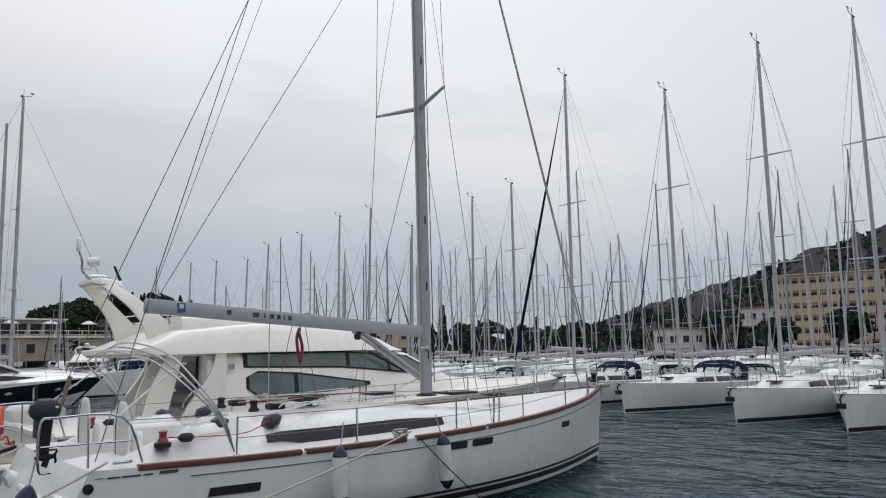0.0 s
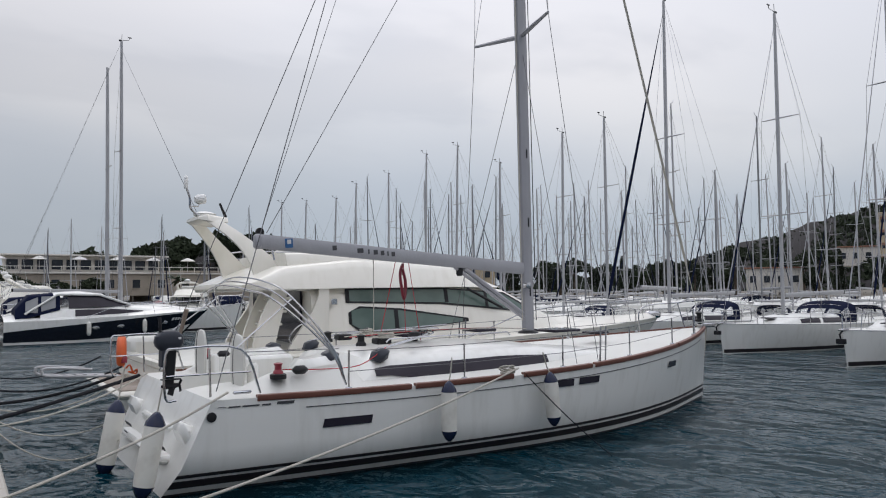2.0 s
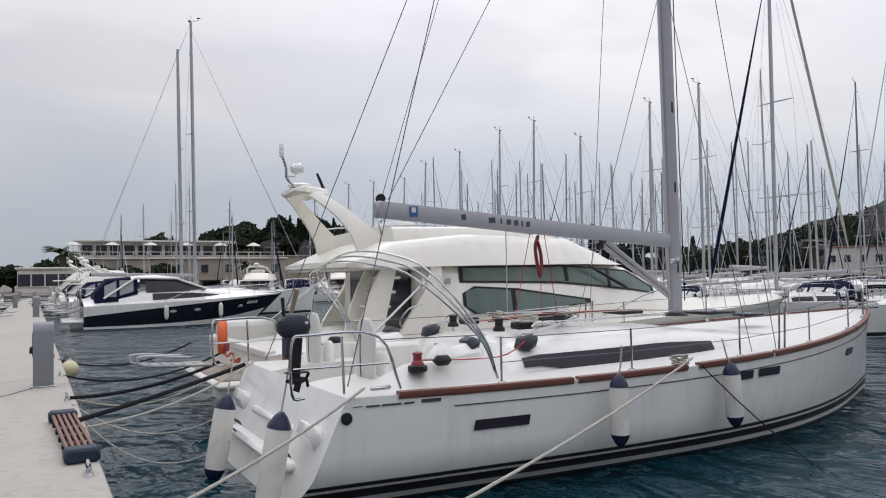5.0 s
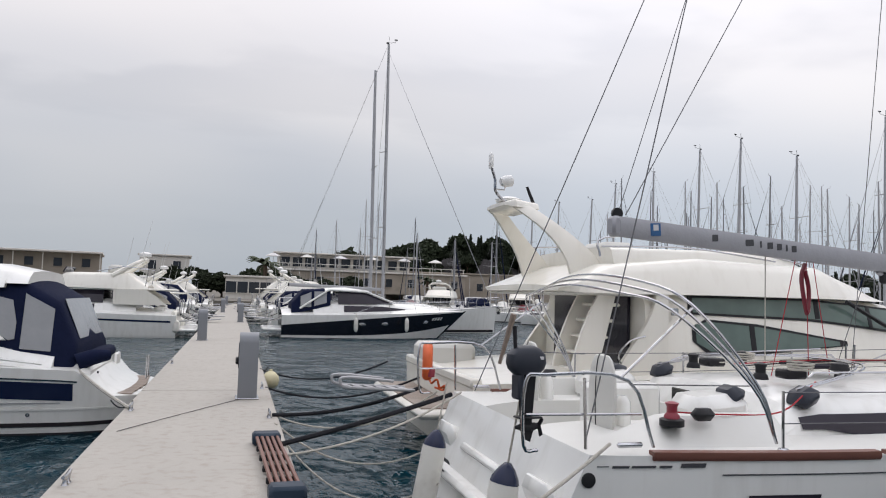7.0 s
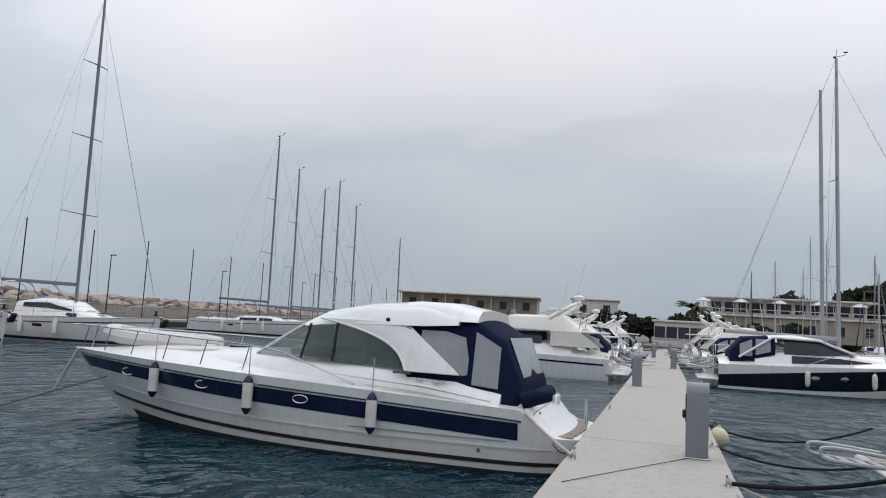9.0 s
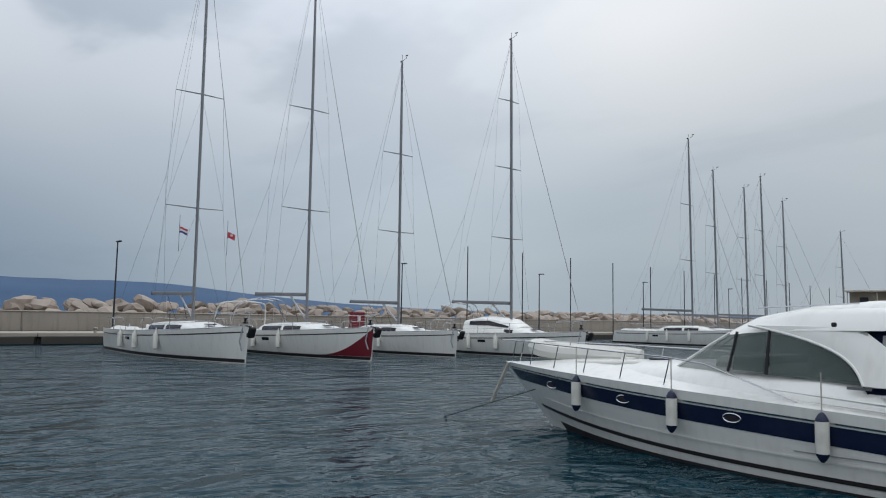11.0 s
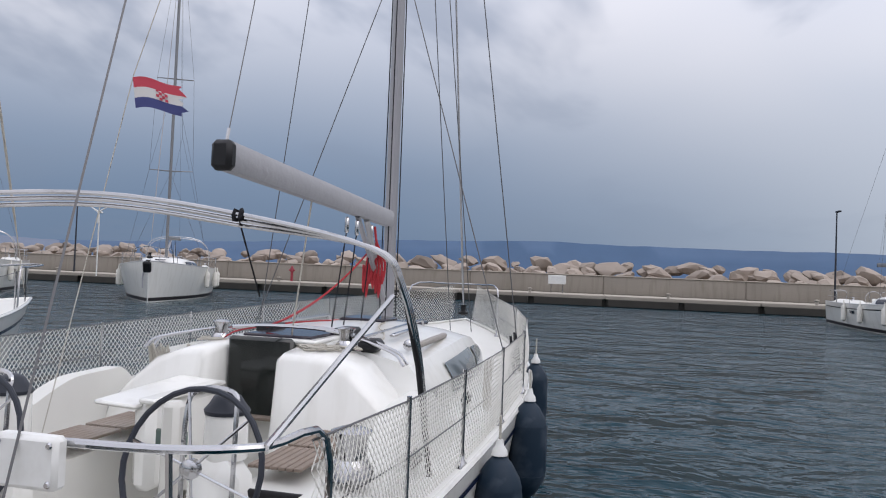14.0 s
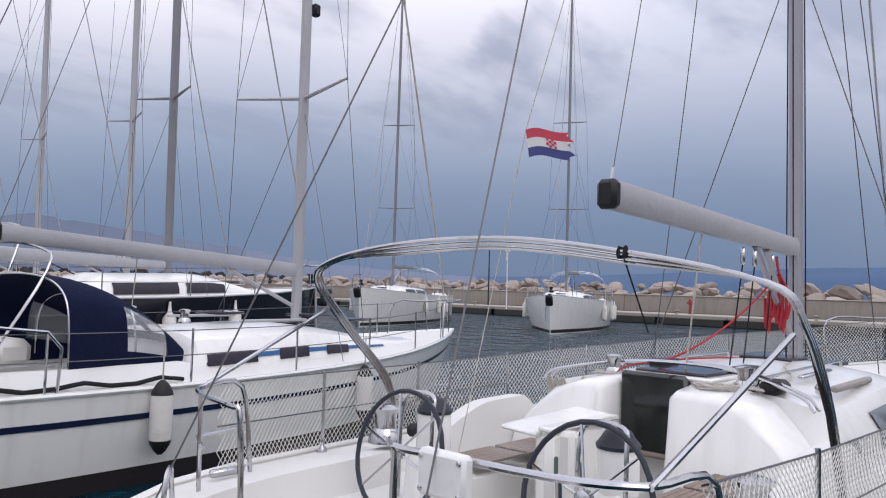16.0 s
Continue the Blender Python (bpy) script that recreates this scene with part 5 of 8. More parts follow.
def outboard():
    t = thing("outboard_motor", "dark grey small outboard motor clamped on the stern rail", "outboard motor", m=Matrix.Translation((1.72, 12.0, 0.36)) @ Euler((0, 0, radians(8))).to_matrix().to_4x4() @ Matrix.Diagonal((0.66, 0.66, 0.8, 1)))
    rings = []
    for z, w, l in ((1.55, 0.09, 0.15), (1.60, 0.13, 0.21), (1.66, 0.14, 0.235), (1.74, 0.135, 0.22), (1.79, 0.11, 0.16), (1.82, 0.05, 0.09)):
        rings.append([(l * math.copysign(abs(math.cos(a)) ** 0.6, math.cos(a)) - 0.02, w * math.copysign(abs(math.sin(a)) ** 0.6, math.sin(a)), z) for a in (2 * math.pi * k / 18 for k in range(18))])
    part("cowling", Geo().loft(rings), GREYPLASTIC, t)
    for k, w in ((0, 0.05), (1, 0.1)):
        part("cowling_mark", Geo().box((-0.07 + 0.16 * k, -0.128, 1.71), (w, 0.006, 0.03), 0.002), FLAGW, t)
    leg = Geo().loft([[(a * sx, b * sx * 0.7, z) for a, b in ((-0.09, -0.05), (0.07, -0.06), (0.1, 0), (0.07, 0.06), (-0.09, 0.05))] for z, sx in ((1.60, 1.25), (1.4, 1.05), (1.2, 0.85), (1.02, 0.7))])
    part("leg", leg, BLACKPLASTIC, t)
    part("cavitation_plate", Geo().box((0.02, 0, 1.15), (0.3, 0.16, 0.018), 0.006), BLACKPLASTIC, t)
    part("gearcase", Geo().tube([(-0.14, 0, 1.06), (-0.05, 0, 1.06), (0.1, 0, 1.06), (0.16, 0, 1.06)], [0.015, 0.04, 0.038, 0.02], 8), BLACKPLASTIC, t)
    part("skeg", Geo().box((0.03, 0, 0.99), (0.1, 0.012, 0.12), 0.004, (0, 20, 0)), BLACKPLASTIC, t)
    for k in range(3):
        part("propeller_blade", Geo().box((0.17, 0.05 * math.cos(2.1 * k), 1.06 + 0.05 * math.sin(2.1 * k)), (0.012, 0.09, 0.05), 0.004, (120 * k, 15, 20)), BLACKPLASTIC, t)
    part("bracket", Geo().box((-0.12, 0, 1.44), (0.08, 0.18, 0.24), 0.02), GREYPLASTIC, t)
    part("tiller", Geo().tube([(-0.15, 0, 1.66), (-0.17, 0.02, 2.0)], [0.02, 0.026], 7), BLACKPLASTIC, t)


outboard()


def lifebuoy():
    t = thing("lifebuoy", "orange horseshoe lifebuoy with line on the quarter rail", "lifebuoy", m=pose(1.86, 15.55, 1.36, 0, 0, -14))
    pts = [(0.0, 0.15 * math.sin(a), 0.19 * -math.cos(a)) for a in (0.5 + (2 * math.pi - 1.0) * k / 16 for k in range(17))]
    part("ring", Geo().tube(pts, 0.062, 10), ORANGE, t)
    part("light", Geo().lathe([(0.04, 0), (0.045, 0.08), (0.02, 0.12), (0.001, 0.13)], 10, (0.05, -0.16, -0.16)), RED, t)
    part("line", Geo().tube(bow_curve([(0, 0.1, -0.1), (0.05, 0.0, -0.25), (0.12, -0.06, -0.2), (0.16, 0.02, -0.31), (0.22, -0.05, -0.27), (0.2, 0.05, -0.34), (0.1, -0.03, -0.3)], 4), 0.014, 5), ORANGE, t)


lifebuoy()
line_thing("stern_line", "white mooring rope from the yacht's stern to the pontoon", sag((2.28, 11.74, 1.12), (0.05, 10.1, 0.68), 0.06), 0.013, ROPEW)
line_thing("spring_line", "white mooring rope from the yacht's side to the pontoon", sag((6.15, 11.42, 1.16), (0.08, 8.55, 0.68), 0.10), 0.012, ROPEW)
line_thing("lazy_line", "thin dark rope running from the rail into the water", sag((6.25, 11.42, 1.1), (7.15, 10.6, -0.05), 0.05), 0.008, ROPEB)
line_thing("rope_hank", "hank of white rope tied on the rail", bow_curve([(6.0 + 0.12 * math.cos(k * 1.9), 11.46 - 0.05 * math.sin(k * 2.3), 1.15 + 0.05 * math.sin(k * 1.3)) for k in range(12)], 3), 0.013, ROPEW)
line_thing("stern_line", "white mooring rope from the yacht's far quarter to the pontoon", sag((2.1, 14.9, 1.08), (0.05, 13.7, 0.68), 0.12), 0.012, ROPEW)

# ---- motor boats ----
def motor_rail(boat, h, s0, s1, high=0.42, n=5, r=0.012):
    for sd in (1, -1):
        pts = [h.at(s0 + (s1 - s0) * k / 10, h.sheer(s0 + (s1 - s0) * k / 10), sd, -0.12) + Vector((0.05, 0, high * min(1, 0.1 + k / 2.5))) for k in range(11)]
        pts.append(Vector((h.x0 + h.L + 0.02, sd * 0.08, h.sheer(1) + high)))
        rl = part("side_rail", Geo().tube(pts, r, 6), STEEL, boat)
        for k in range(n):
            s = s0 + (s1 - s0) * (0.3 + 0.68 * k / (n - 1))
            b = h.at(s, h.sheer(s), sd, -0.12)
            part("rail_post", Geo().tube([b + Vector((0.12, 0, 0)), b + Vector((0, 0, high))], r * 0.9, 5), STEEL, rl)


def sport_cruiser():
    """The hard-top cruiser with a navy band and a navy cockpit tent."""
    boat = thing("motor_cruiser", "white hard-top motor cruiser with navy band and canvas tent", "motorboat", m=pose(-2.45, 20.15, 0, 0, 0, 180))
    h = Hull(10.4, 3.5, 0.88, 1.12, 1.22, tr=0.93, bow_rake=1.35, stern_rake=0.0, fullest=0.33, p=2.3, flare=0.1, bow_flare=0.62, x0=-0.7, drop=0.36, round_stern=0.12)
    hull = part("hull", h.skin(60), GEL, boat)
    part("foredeck", h.deck(lambda s, v: 0.20 * (1 - v ** 2.2) * (1 - step(s, 0.72, 1.0)) * step(s, 0.1, 0.2), 60), GEL, boat)
    for sd in (1, -1):
        part("navy_band", h.strip(lambda s: h.sheer(s) - 0.44 + 0.10 * step(s, 0.5, 1), lambda s: h.sheer(s) - 0.19 + 0.06 * step(s, 0.5, 1), 0.085, 0.985, sd, 0.008, 40), NAVY, hull)
        part("gunwale_line", h.strip(lambda s: h.sheer(s) - 0.165 + 0.06 * step(s, 0.5, 1), lambda s: h.sheer(s) - 0.14 + 0.06 * step(s, 0.5, 1), 0.08, 0.98, sd, 0.02, 40), STEEL, hull)
        part("spray_rail", h.strip(lambda s: 0.36 + 0.3 * s ** 3, lambda s: 0.39 + 0.3 * s ** 3, 0.0, 0.9, sd, 0.022, 30), GEL, hull)
        part("spray_rail", h.strip(lambda s: 0.46, lambda s: 0.475, 0.10, 0.34, sd, 0.016, 10), ALU, hull)
        part("boot_stripe", h.strip(lambda s: 0.12 + 0.30 * s ** 3, lambda s: 0.18 + 0.31 * s ** 3, 0.03, 0.95, sd, 0.012, 30), DARKSTRIPE, hull)
        part("antifouling", h.strip(-0.2, lambda s: 0.03 + 0.2 * s ** 4, 0.0, 0.9, sd, 0.008, 30), DARKSTRIPE, hull)
        for s in (0.42, 0.613, 0.813):
            c = h.at(s, h.sheer(s) - 0.29, sd, 0.012)
            ring = [(c.x + 0.13 * math.cos(a), c.y + sd * (0.004 - 0.1 * (0.13 * math.cos(a)) ** 2), c.z + 0.062 * math.sin(a)) for a in (2 * math.pi * k / 20 for k in range(20))]
            p = part("porthole_rim", Geo().tube(ring, 0.014, 6, closed=True), STEEL, hull)
            part("porthole_glass", Geo().lathe([(0.058, 0), (0.001, 0.004)], 20, (0, 0, 0), Matrix.Translation(c) @ Matrix.Rotation(radians(-90 * sd), 4, "X") @ Matrix.Diagonal((2.15, 1, 1, 1))), GLASS_DARK, p)
        part("outlet", Geo().lathe([(0.025, 0), (0.03, 0.012), (0.001, 0.012)], 10, h.at(0.14, 0.3, sd, 0), Matrix.Rotation(radians(-90 * sd), 4, "X")), STEEL, hull)
    # coaming and cabin sides rising from the gunwale
    low = House([(0.5, 1.62, 1.44, 0.82, 1.14), (1.2, 1.66, 1.42, 0.86, 1.34), (2.6, 1.68, 1.4, 0.92, 1.46), (4.2, 1.58, 1.28, 0.98, 1.46), (5.6, 1.32, 1.0, 1.02, 1.4), (7.0, 0.95, 0.6, 1.08, 1.32), (8.2, 0.5, 0.25, 1.12, 1.22)], 0.16, 0.08)
    part("cabin_moulding", low.skin(6), GEL, boat)
    part("side_crease", Geo().tube([(0.6, 1.66, 1.02), (1.6, 1.665, 1.16), (3.2, 1.60, 1.24)], [0.012, 0.03, 0.008], 6), GEL, boat)
    part("side_crease", Geo().tube([(0.9, 1.66, 0.98), (1.7, 1.67, 1.08), (2.8, 1.645, 1.13)], [0.008, 0.022, 0.006], 6), GEL, boat)
    top = House([(1.25, 1.30, 1.18, 2.10, 2.26), (1.8, 1.32, 1.16, 2.06, 2.36), (2.9, 1.32, 1.12, 2.04, 2.35), (3.6, 1.26, 1.06, 1.99, 2.22), (3.95, 1.2, 1.0, 1.95, 2.05)], 0.1, 0.07)
    roof = part("hard_top", top.skin(6), GEL, boat)
    arch = House([(0.95, 1.24, 1.02, 2.16, 2.34), (1.5, 1.24, 1.02, 2.16, 2.44), (2.1, 1.18, 0.98, 2.22, 2.45), (2.8, 1.0, 0.8, 2.28, 2.38)], 0.1, 0.03)
    part("roof_wing", arch.skin(5), GEL, roof)
    glass = House([(2.0, 1.44, 1.30, 1.36, 2.08), (3.3, 1.40, 1.27, 1.42, 2.05), (3.95, 1.34, 1.18, 1.42, 1.98), (4.95, 1.0, 0.92, 1.40, 1.46)], 0.05, 0.02)
    part("windscreen", glass.skin(6), GLASS_SIDE, boat, "pale green wraparound windscreen")
    for sd in (1, -1):
        part("side_pane", glass.pane([(2.02, 1.40, 1.52), (2.3, 1.41, 1.83), (2.6, 1.42, 1.96), (3.25, 1.44, 1.98)], sd), GLASS_SIDE, boat)
        part("side_pane", glass.pane([(3.33, 1.45, 1.99), (3.82, 1.46, 1.94)], sd), GLASS_SIDE, boat)
        part("window_post", Geo().tube([(3.29, sd * 1.42, 1.42), (3.28, sd * 1.30, 2.03)], 0.022, 6), BLACKPLASTIC, boat)
        part("window_post", Geo().tube([(3.88, sd * 1.37, 1.42), (3.80, sd * 1.22, 2.0)], 0.02, 6), BLACKPLASTIC, boat)
        part("screen_pillar", Geo().tube([(4.9, sd * 0.98, 1.44), (4.35, sd * 1.14, 1.74), (3.92, sd * 1.2, 1.98)], 0.022, 6), GEL, boat)
        # the broad swept pillar from roof to quarter
        pillar = []
        for k in range(13):
            u = k / 12
            z = 1.36 + 0.74 * u
            y = 1.535 - 0.35 * (z - 1.36)
            x0, x1 = 2.0 + 0.35 * u + 1.25 * u ** 3.2, 1.12 + 0.98 * u
            pillar.append([(x0 + (x1 - x0) * q / 4, sd * (y + 0.02 * math.sin(math.pi * q / 4)), z) for q in range(5)])
        part("roof_pillar", Geo().sheet(pillar, 0.04), GEL, boat)
        part("pillar_edge", Geo().tube([r[0] for r in pillar], 0.018, 6), GEL, boat)
        part("vent_box", Geo().box((2.35, sd * 1.47, 2.13), (0.07, 0.03, 0.06), 0.012), BLACKPLASTIC, roof)
        part("roof_rail", Geo().tube([(3.6, sd * 0.95, 2.36), (2.2, sd * 1.0, 2.42)], 0.012, 6), STEEL, roof)
        part("cleat", Geo().box((4.9, sd * 1.42, 1.17), (0.2, 0.04, 0.05), 0.015), STEEL, boat)
        for k, (x, w, z) in enumerate(((2.05, 0.42, 1.33), (1.75, 0.16, 1.25), (1.45, 0.30, 1.235))):
            part("lettering_bar", Geo().box((x, sd * (1.52 + 0.012), z), (w * 0.7, 0.006, 0.04), 0.002, (sd * 28, 0, 0)), TEXTBAR if k == 0 else ALU, boat)
    part("wiper", Geo().tube([(4.5, 0.4, 1.74), (4.1, 0.6, 1.96)], 0.012, 5), BLACKPLASTIC, boat)
    part("dashboard", Geo().box((3.9, 0, 1.5), (0.7, 2.2, 0.25), 0.08), HYPALON, boat)
    for y in (0.55, -0.55):
        part("seat_back", Geo().box((2.9, y, 1.6), (0.2, 0.55, 0.5), 0.09), HYPALON, boat)
    # canvas tent over the cockpit
    tent = House([(0.22, 1.34, 1.2, 0.96, 1.25), (0.5, 1.42, 1.2, 0.92, 1.9), (0.95, 1.48, 1.20, 0.95, 2.17), (1.5, 1.5, 1.18, 1.05, 2.18), (1.95, 1.48, 1.18, 1.22, 2.12), (2.2, 1.42, 1.2, 1.62, 2.06)], 0.12, 0.05)
    tn = part("canvas_tent", tent.skin(5), CANVAS, boat, "navy canvas cockpit tent")
    for sd in (1, -1):
        part("tent_window", tent.pane([(1.04, 1.36, 1.60), (1.12, 1.34, 1.92), (1.45, 1.56, 2.0), (1.85, 1.90, 2.0)], sd, 0.014), VINYL, tn)
        part("tent_window", tent.pane([(0.56, 1.18, 1.80), (0.96, 1.22, 2.02)], sd, 0.014), VINYL, tn)
    part("tent_window", Geo().sheet([[(0.52 - 0.24 * k / 4 - 0.035, -0.95 + 1.9 * j / 4, 1.95 - 0.6 * k / 4) for j in range(5)] for k in range(5)], 0.006), VINYL, tn)
    part("tent_fold", Geo().tube([(0.16, -1.3, 1.0), (0.1, 0, 1.06), (0.16, 1.3, 1.0)], 0.11, 10), CANVAS, tn)
    part("tent_fold", Geo().tube([(0.2, 1.35, 1.02), (0.0, 1.3, 1.1), (-0.2, 1.15, 1.12)], [0.13, 0.12, 0.08], 10), CANVAS, tn)
    # stern: transom, platform with teak, engine gear
    part("transom_block", Geo().box((0.16, 0, 0.72), (0.3, 2.9, 0.55), 0.1), GEL, boat)
    for k in range(7):
        part("teak_plank", Geo().box((-0.36, -1.05 + k * 0.35, 0.542), (0.56 - 0.05 * abs(k - 3), 0.335, 0.02), 0.005), TEAK, boat)
    part("transom_door", Geo().box((-0.02, -0.95, 0.74), (0.06, 0.5, 0.5), 0.03), GEL, boat)
    part("shower_box", Geo().lathe([(0.05, 0), (0.05, 0.02), (0.001, 0.02)], 12, (-0.01, 0.9, 0.8), Matrix.Rotation(radians(-90), 4, "Y")), BLACKPLASTIC, boat)
    part("ladder", Geo().tube([(-0.55, -1.0, 0.46), (-0.55, -1.0, 0.95), (-0.55, -0.7, 0.95), (-0.55, -0.7, 0.46)], 0.014, 6), STEEL, boat)
    motor_rail(boat, h, 0.33, 0.97, 0.46, 6)
    part("pulpit_front", Geo().tube([(9.72, -0.1, 1.68), (9.75, 0, 1.68), (9.72, 0.1, 1.68)], 0.012, 6), STEEL, boat)
    part("sunpad", Geo().box((6.6, 0, 1.36), (1.4, 1.3, 0.08), 0.035, (0, 3, 0)), HYPALON, boat)
    part("hatch", Geo().box((5.75, 0, 1.47), (0.4, 0.5, 0.04), 0.015), GLASS_DARK, boat)
    return h


bav = sport_cruiser()
for lx, dz in ((6.85, 0.0), (4.62, 0.0), (2.4, 0.0)):
    s = (lx + 0.7) / 10.4
    p = bav.at(s, bav.sheer(s) - 0.33, 1, 0.12)
    fender((-2.45 - p.x, 20.15 - p.y, p.z), 0.40, 0.085, hang=0.62, group="fenders of the navy-banded cruiser")
line_thing("stern_line", "pale mooring rope from the cruiser's quarter to the pontoon", sag((-2.62, 18.75, 0.92), (-1.62, 16.6, 0.68), 0.03), 0.022, ROPEW)
line_thing("stern_line", "black mooring rope from the cruiser's platform to the pontoon", sag((-2.2, 18.9, 0.5), (-1.66, 17.2, 0.68), 0.12), 0.010, ROPEB)


def flybridge_yacht():
    """The cream motor yacht berthed beyond the large sailing yacht."""
    boat = thing("motor_yacht", "cream flybridge motor yacht with a curved radar arch", "motorboat", m=pose(1.9, 17.75, 0))
    X = lambda wx: wx - 2.3
    h = Hull(13.95, 4.1, 1.05, 1.25, 1.45, tr=0.94, bow_rake=1.5, fullest=0.35, p=2.2, flare=0.08, bow_flare=0.6, x0=0.65)
    hull = part("hull", h.skin(28), GEL_CREAM, boat)
    part("deck", h.deck(lambda s, v: 0.12 * (1 - v * v) * step(s, 0.02, 0.15), 30), GEL_CREAM, boat)
    part("transom_cap", Geo().box((0.70, 0, 1.06), (0.16, 3.8, 0.14), 0.03), GEL_CREAM, boat)
    for sd in (1, -1):
        part("gunwale_line", h.strip(lambda s: h.sheer(s) - 0.12, lambda s: h.sheer(s) - 0.08, 0, 0.985, sd, 0.02), HYPALON, hull)
        part("boot_stripe", h.strip(0.1, 0.2, 0, 0.95, sd, 0.008), DARKSTRIPE, hull)
    low = House([(X(5.55), 1.80, 1.64, 1.05, 2.34), (X(6.2), 1.86, 1.66, 1.1, 2.36), (X(9.2), 1.78, 1.5, 1.15, 2.36), (X(10.4), 1.6, 1.25, 1.2, 2.25), (X(12.2), 1.15, 0.8, 1.25, 1.62), (X(14.4), 0.6, 0.3, 1.32, 1.40)], 0.2, 0.06)
    part("saloon", low.skin(6), GEL_CREAM, boat)
    for sd in (1, -1):
        part("window_surround", low.pane([(X(6.22), 2.02, 2.29), (X(8.4), 1.965, 2.30), (X(10.25), 1.80, 2.19), (X(11.12), 1.71, 1.85)], sd, 0.007), BLACKPLASTIC, boat)
        part("window_surround", low.pane([(X(6.26), 1.64, 1.84), (X(6.5), 1.46, 1.955), (X(7.4), 1.46, 1.90), (X(9.05), 1.60, 1.67)], sd, 0.007), BLACKPLASTIC, boat)
        part("saloon_window", low.pane([(X(6.3), 2.05, 2.26), (X(8.4), 2.0, 2.27), (X(10.2), 1.84, 2.16), (X(11.0), 1.74, 1.84)], sd), GLASS_GREEN, boat)
        part("saloon_window", low.pane([(X(6.32), 1.62, 1.88), (X(6.55), 1.50, 1.92), (X(7.4), 1.5, 1.86), (X(8.9), 1.6, 1.66)], sd), GLASS_GREEN, boat)
        for wx, z0, z1 in ((7.25, 1.5, 1.88), (8.5, 2.0, 2.28), (9.6, 1.88, 2.22)):
            part("window_bar", low.pane([(X(wx), z0, z1), (X(wx + 0.09), z0, z1)], sd, 0.018, 2), BLACKPLASTIC, boat)
        part("window_bar", Geo().tube([(X(9.0), sd * 1.72, 2.28), (X(10.0), sd * 1.6, 1.86)], 0.03, 6), BLACKPLASTIC, boat)
        # curved cockpit side wing
        part("side_wing", Geo().sheet([[(X(5.05 + 0.62 * math.sin(math.pi * 0.5 * k / 8) ** 1.5), sd * 1.78, 1.1 + 1.22 * k / 8), (X(5.85), sd * 1.8, 1.1 + 1.25 * k / 8)] for k in range(9)], 0.08), GEL_CREAM, boat)
        part("navigation_light", Geo().box((X(5.95), sd * 1.80, 2.05), (0.12, 0.03, 0.11), 0.012), STEEL, boat)
    part("saloon_door", Geo().box((X(5.52), 0, 1.72), (0.05, 2.6, 1.15), 0.02), GLASS_DARK, boat)
    for k in range(5):
        part("stair_step", Geo().box((X(4.72 + 0.09 * k), -1.25, 1.2 + 0.23 * k), (0.34, 0.56, 0.05), 0.02), GEL_CREAM, boat)
    for dy in (-1.56, -0.94):
        part("stair_side", Geo().sheet([[(X(4.48 + 0.42 * (k / 10) ** 1.6), dy, 1.08 + 1.22 * k / 10), (X(4.86 + 0.30 * (k / 10)), dy, 1.08 + 1.22 * k / 10)] for k in range(11)], 0.05), GEL_CREAM, boat)
    part("cockpit_rail", Geo().tube(bow_curve([(X(5.3), -1.76, 1.15), (X(5.1), -1.76, 1.4), (X(5.25), -1.78, 1.62), (X(5.5), -1.78, 1.7)], 4), 0.014, 6), STEEL, boat)
    part("wing_rail", Geo().tube(bow_curve([(X(5.7), -1.84, 1.22), (X(6.0), -1.86, 1.42), (X(7.0), -1.88, 1.50), (X(8.4), -1.84, 1.56)], 4), 0.014, 6), STEEL, boat)
    part("cockpit_locker", Geo().box((X(3.4), 1.1, 1.2), (0.9, 0.8, 0.4), 0.08), HYPALON, boat)
    fly = House([(X(4.28), 1.5, 1.62, 2.30, 2.36), (X(4.5), 1.74, 1.74, 2.28, 2.44), (X(5.1), 1.82, 1.70, 2.28, 2.70), (X(6.5), 1.84, 1.66, 2.30, 2.84), (X(8.8), 1.7, 1.45, 2.31, 2.80), (X(9.7), 1.48, 1.2, 2.3, 2.55), (X(10.2), 1.3, 1.0, 2.30, 2.36)], 0.16, 0.04)
    fb = part("flybridge", fly.skin(6), GEL_CREAM, boat)
    part("overhang_underside", Geo().box((X(5.0), 0, 2.275), (1.3, 3.2, 0.05), 0.02), HYPALON, fb)
    wind = House([(X(5.2), 1.4, 1.30, 2.72, 2.96), (X(8.0), 1.2, 1.1, 2.78, 3.02), (X(8.7), 1.0, 0.85, 2.76, 2.98), (X(9.0), 0.9, 0.75, 2.74, 2.8)], 0.05, 0.02)
    part("fly_coaming", wind.skin(5), GEL_CREAM, fb)
    part("fly_screen", House([(X(8.0), 1.1, 0.98, 2.98, 3.1), (X(8.8), 0.92, 0.8, 2.94, 3.02)], 0.03, 0.0).skin(3), GLASS_GREEN, fb)
    part("helm_console", Geo().box((X(6.0), 0.3, 3.0), (0.55, 0.9, 0.3), 0.08), HYPALON, fb)
    for sd in (1, -1):
        part("fly_rail", Geo().tube(bow_curve([(X(4.9), sd * 1.55, 2.8), (X(5.0), sd * 1.5, 3.08), (X(6.4), sd * 1.5, 3.14), (X(7.6), sd * 1.42, 2.98), (X(8.6), sd * 1.3, 2.84)], 4), 0.016, 6), STEEL, fb)
        part("fly_rail", Geo().tube(bow_curve([(X(4.95), sd * 1.5, 2.95), (X(6.4), sd * 1.48, 2.99), (X(8.0), sd * 1.36, 2.86)], 4), 0.013, 6), STEEL, fb)
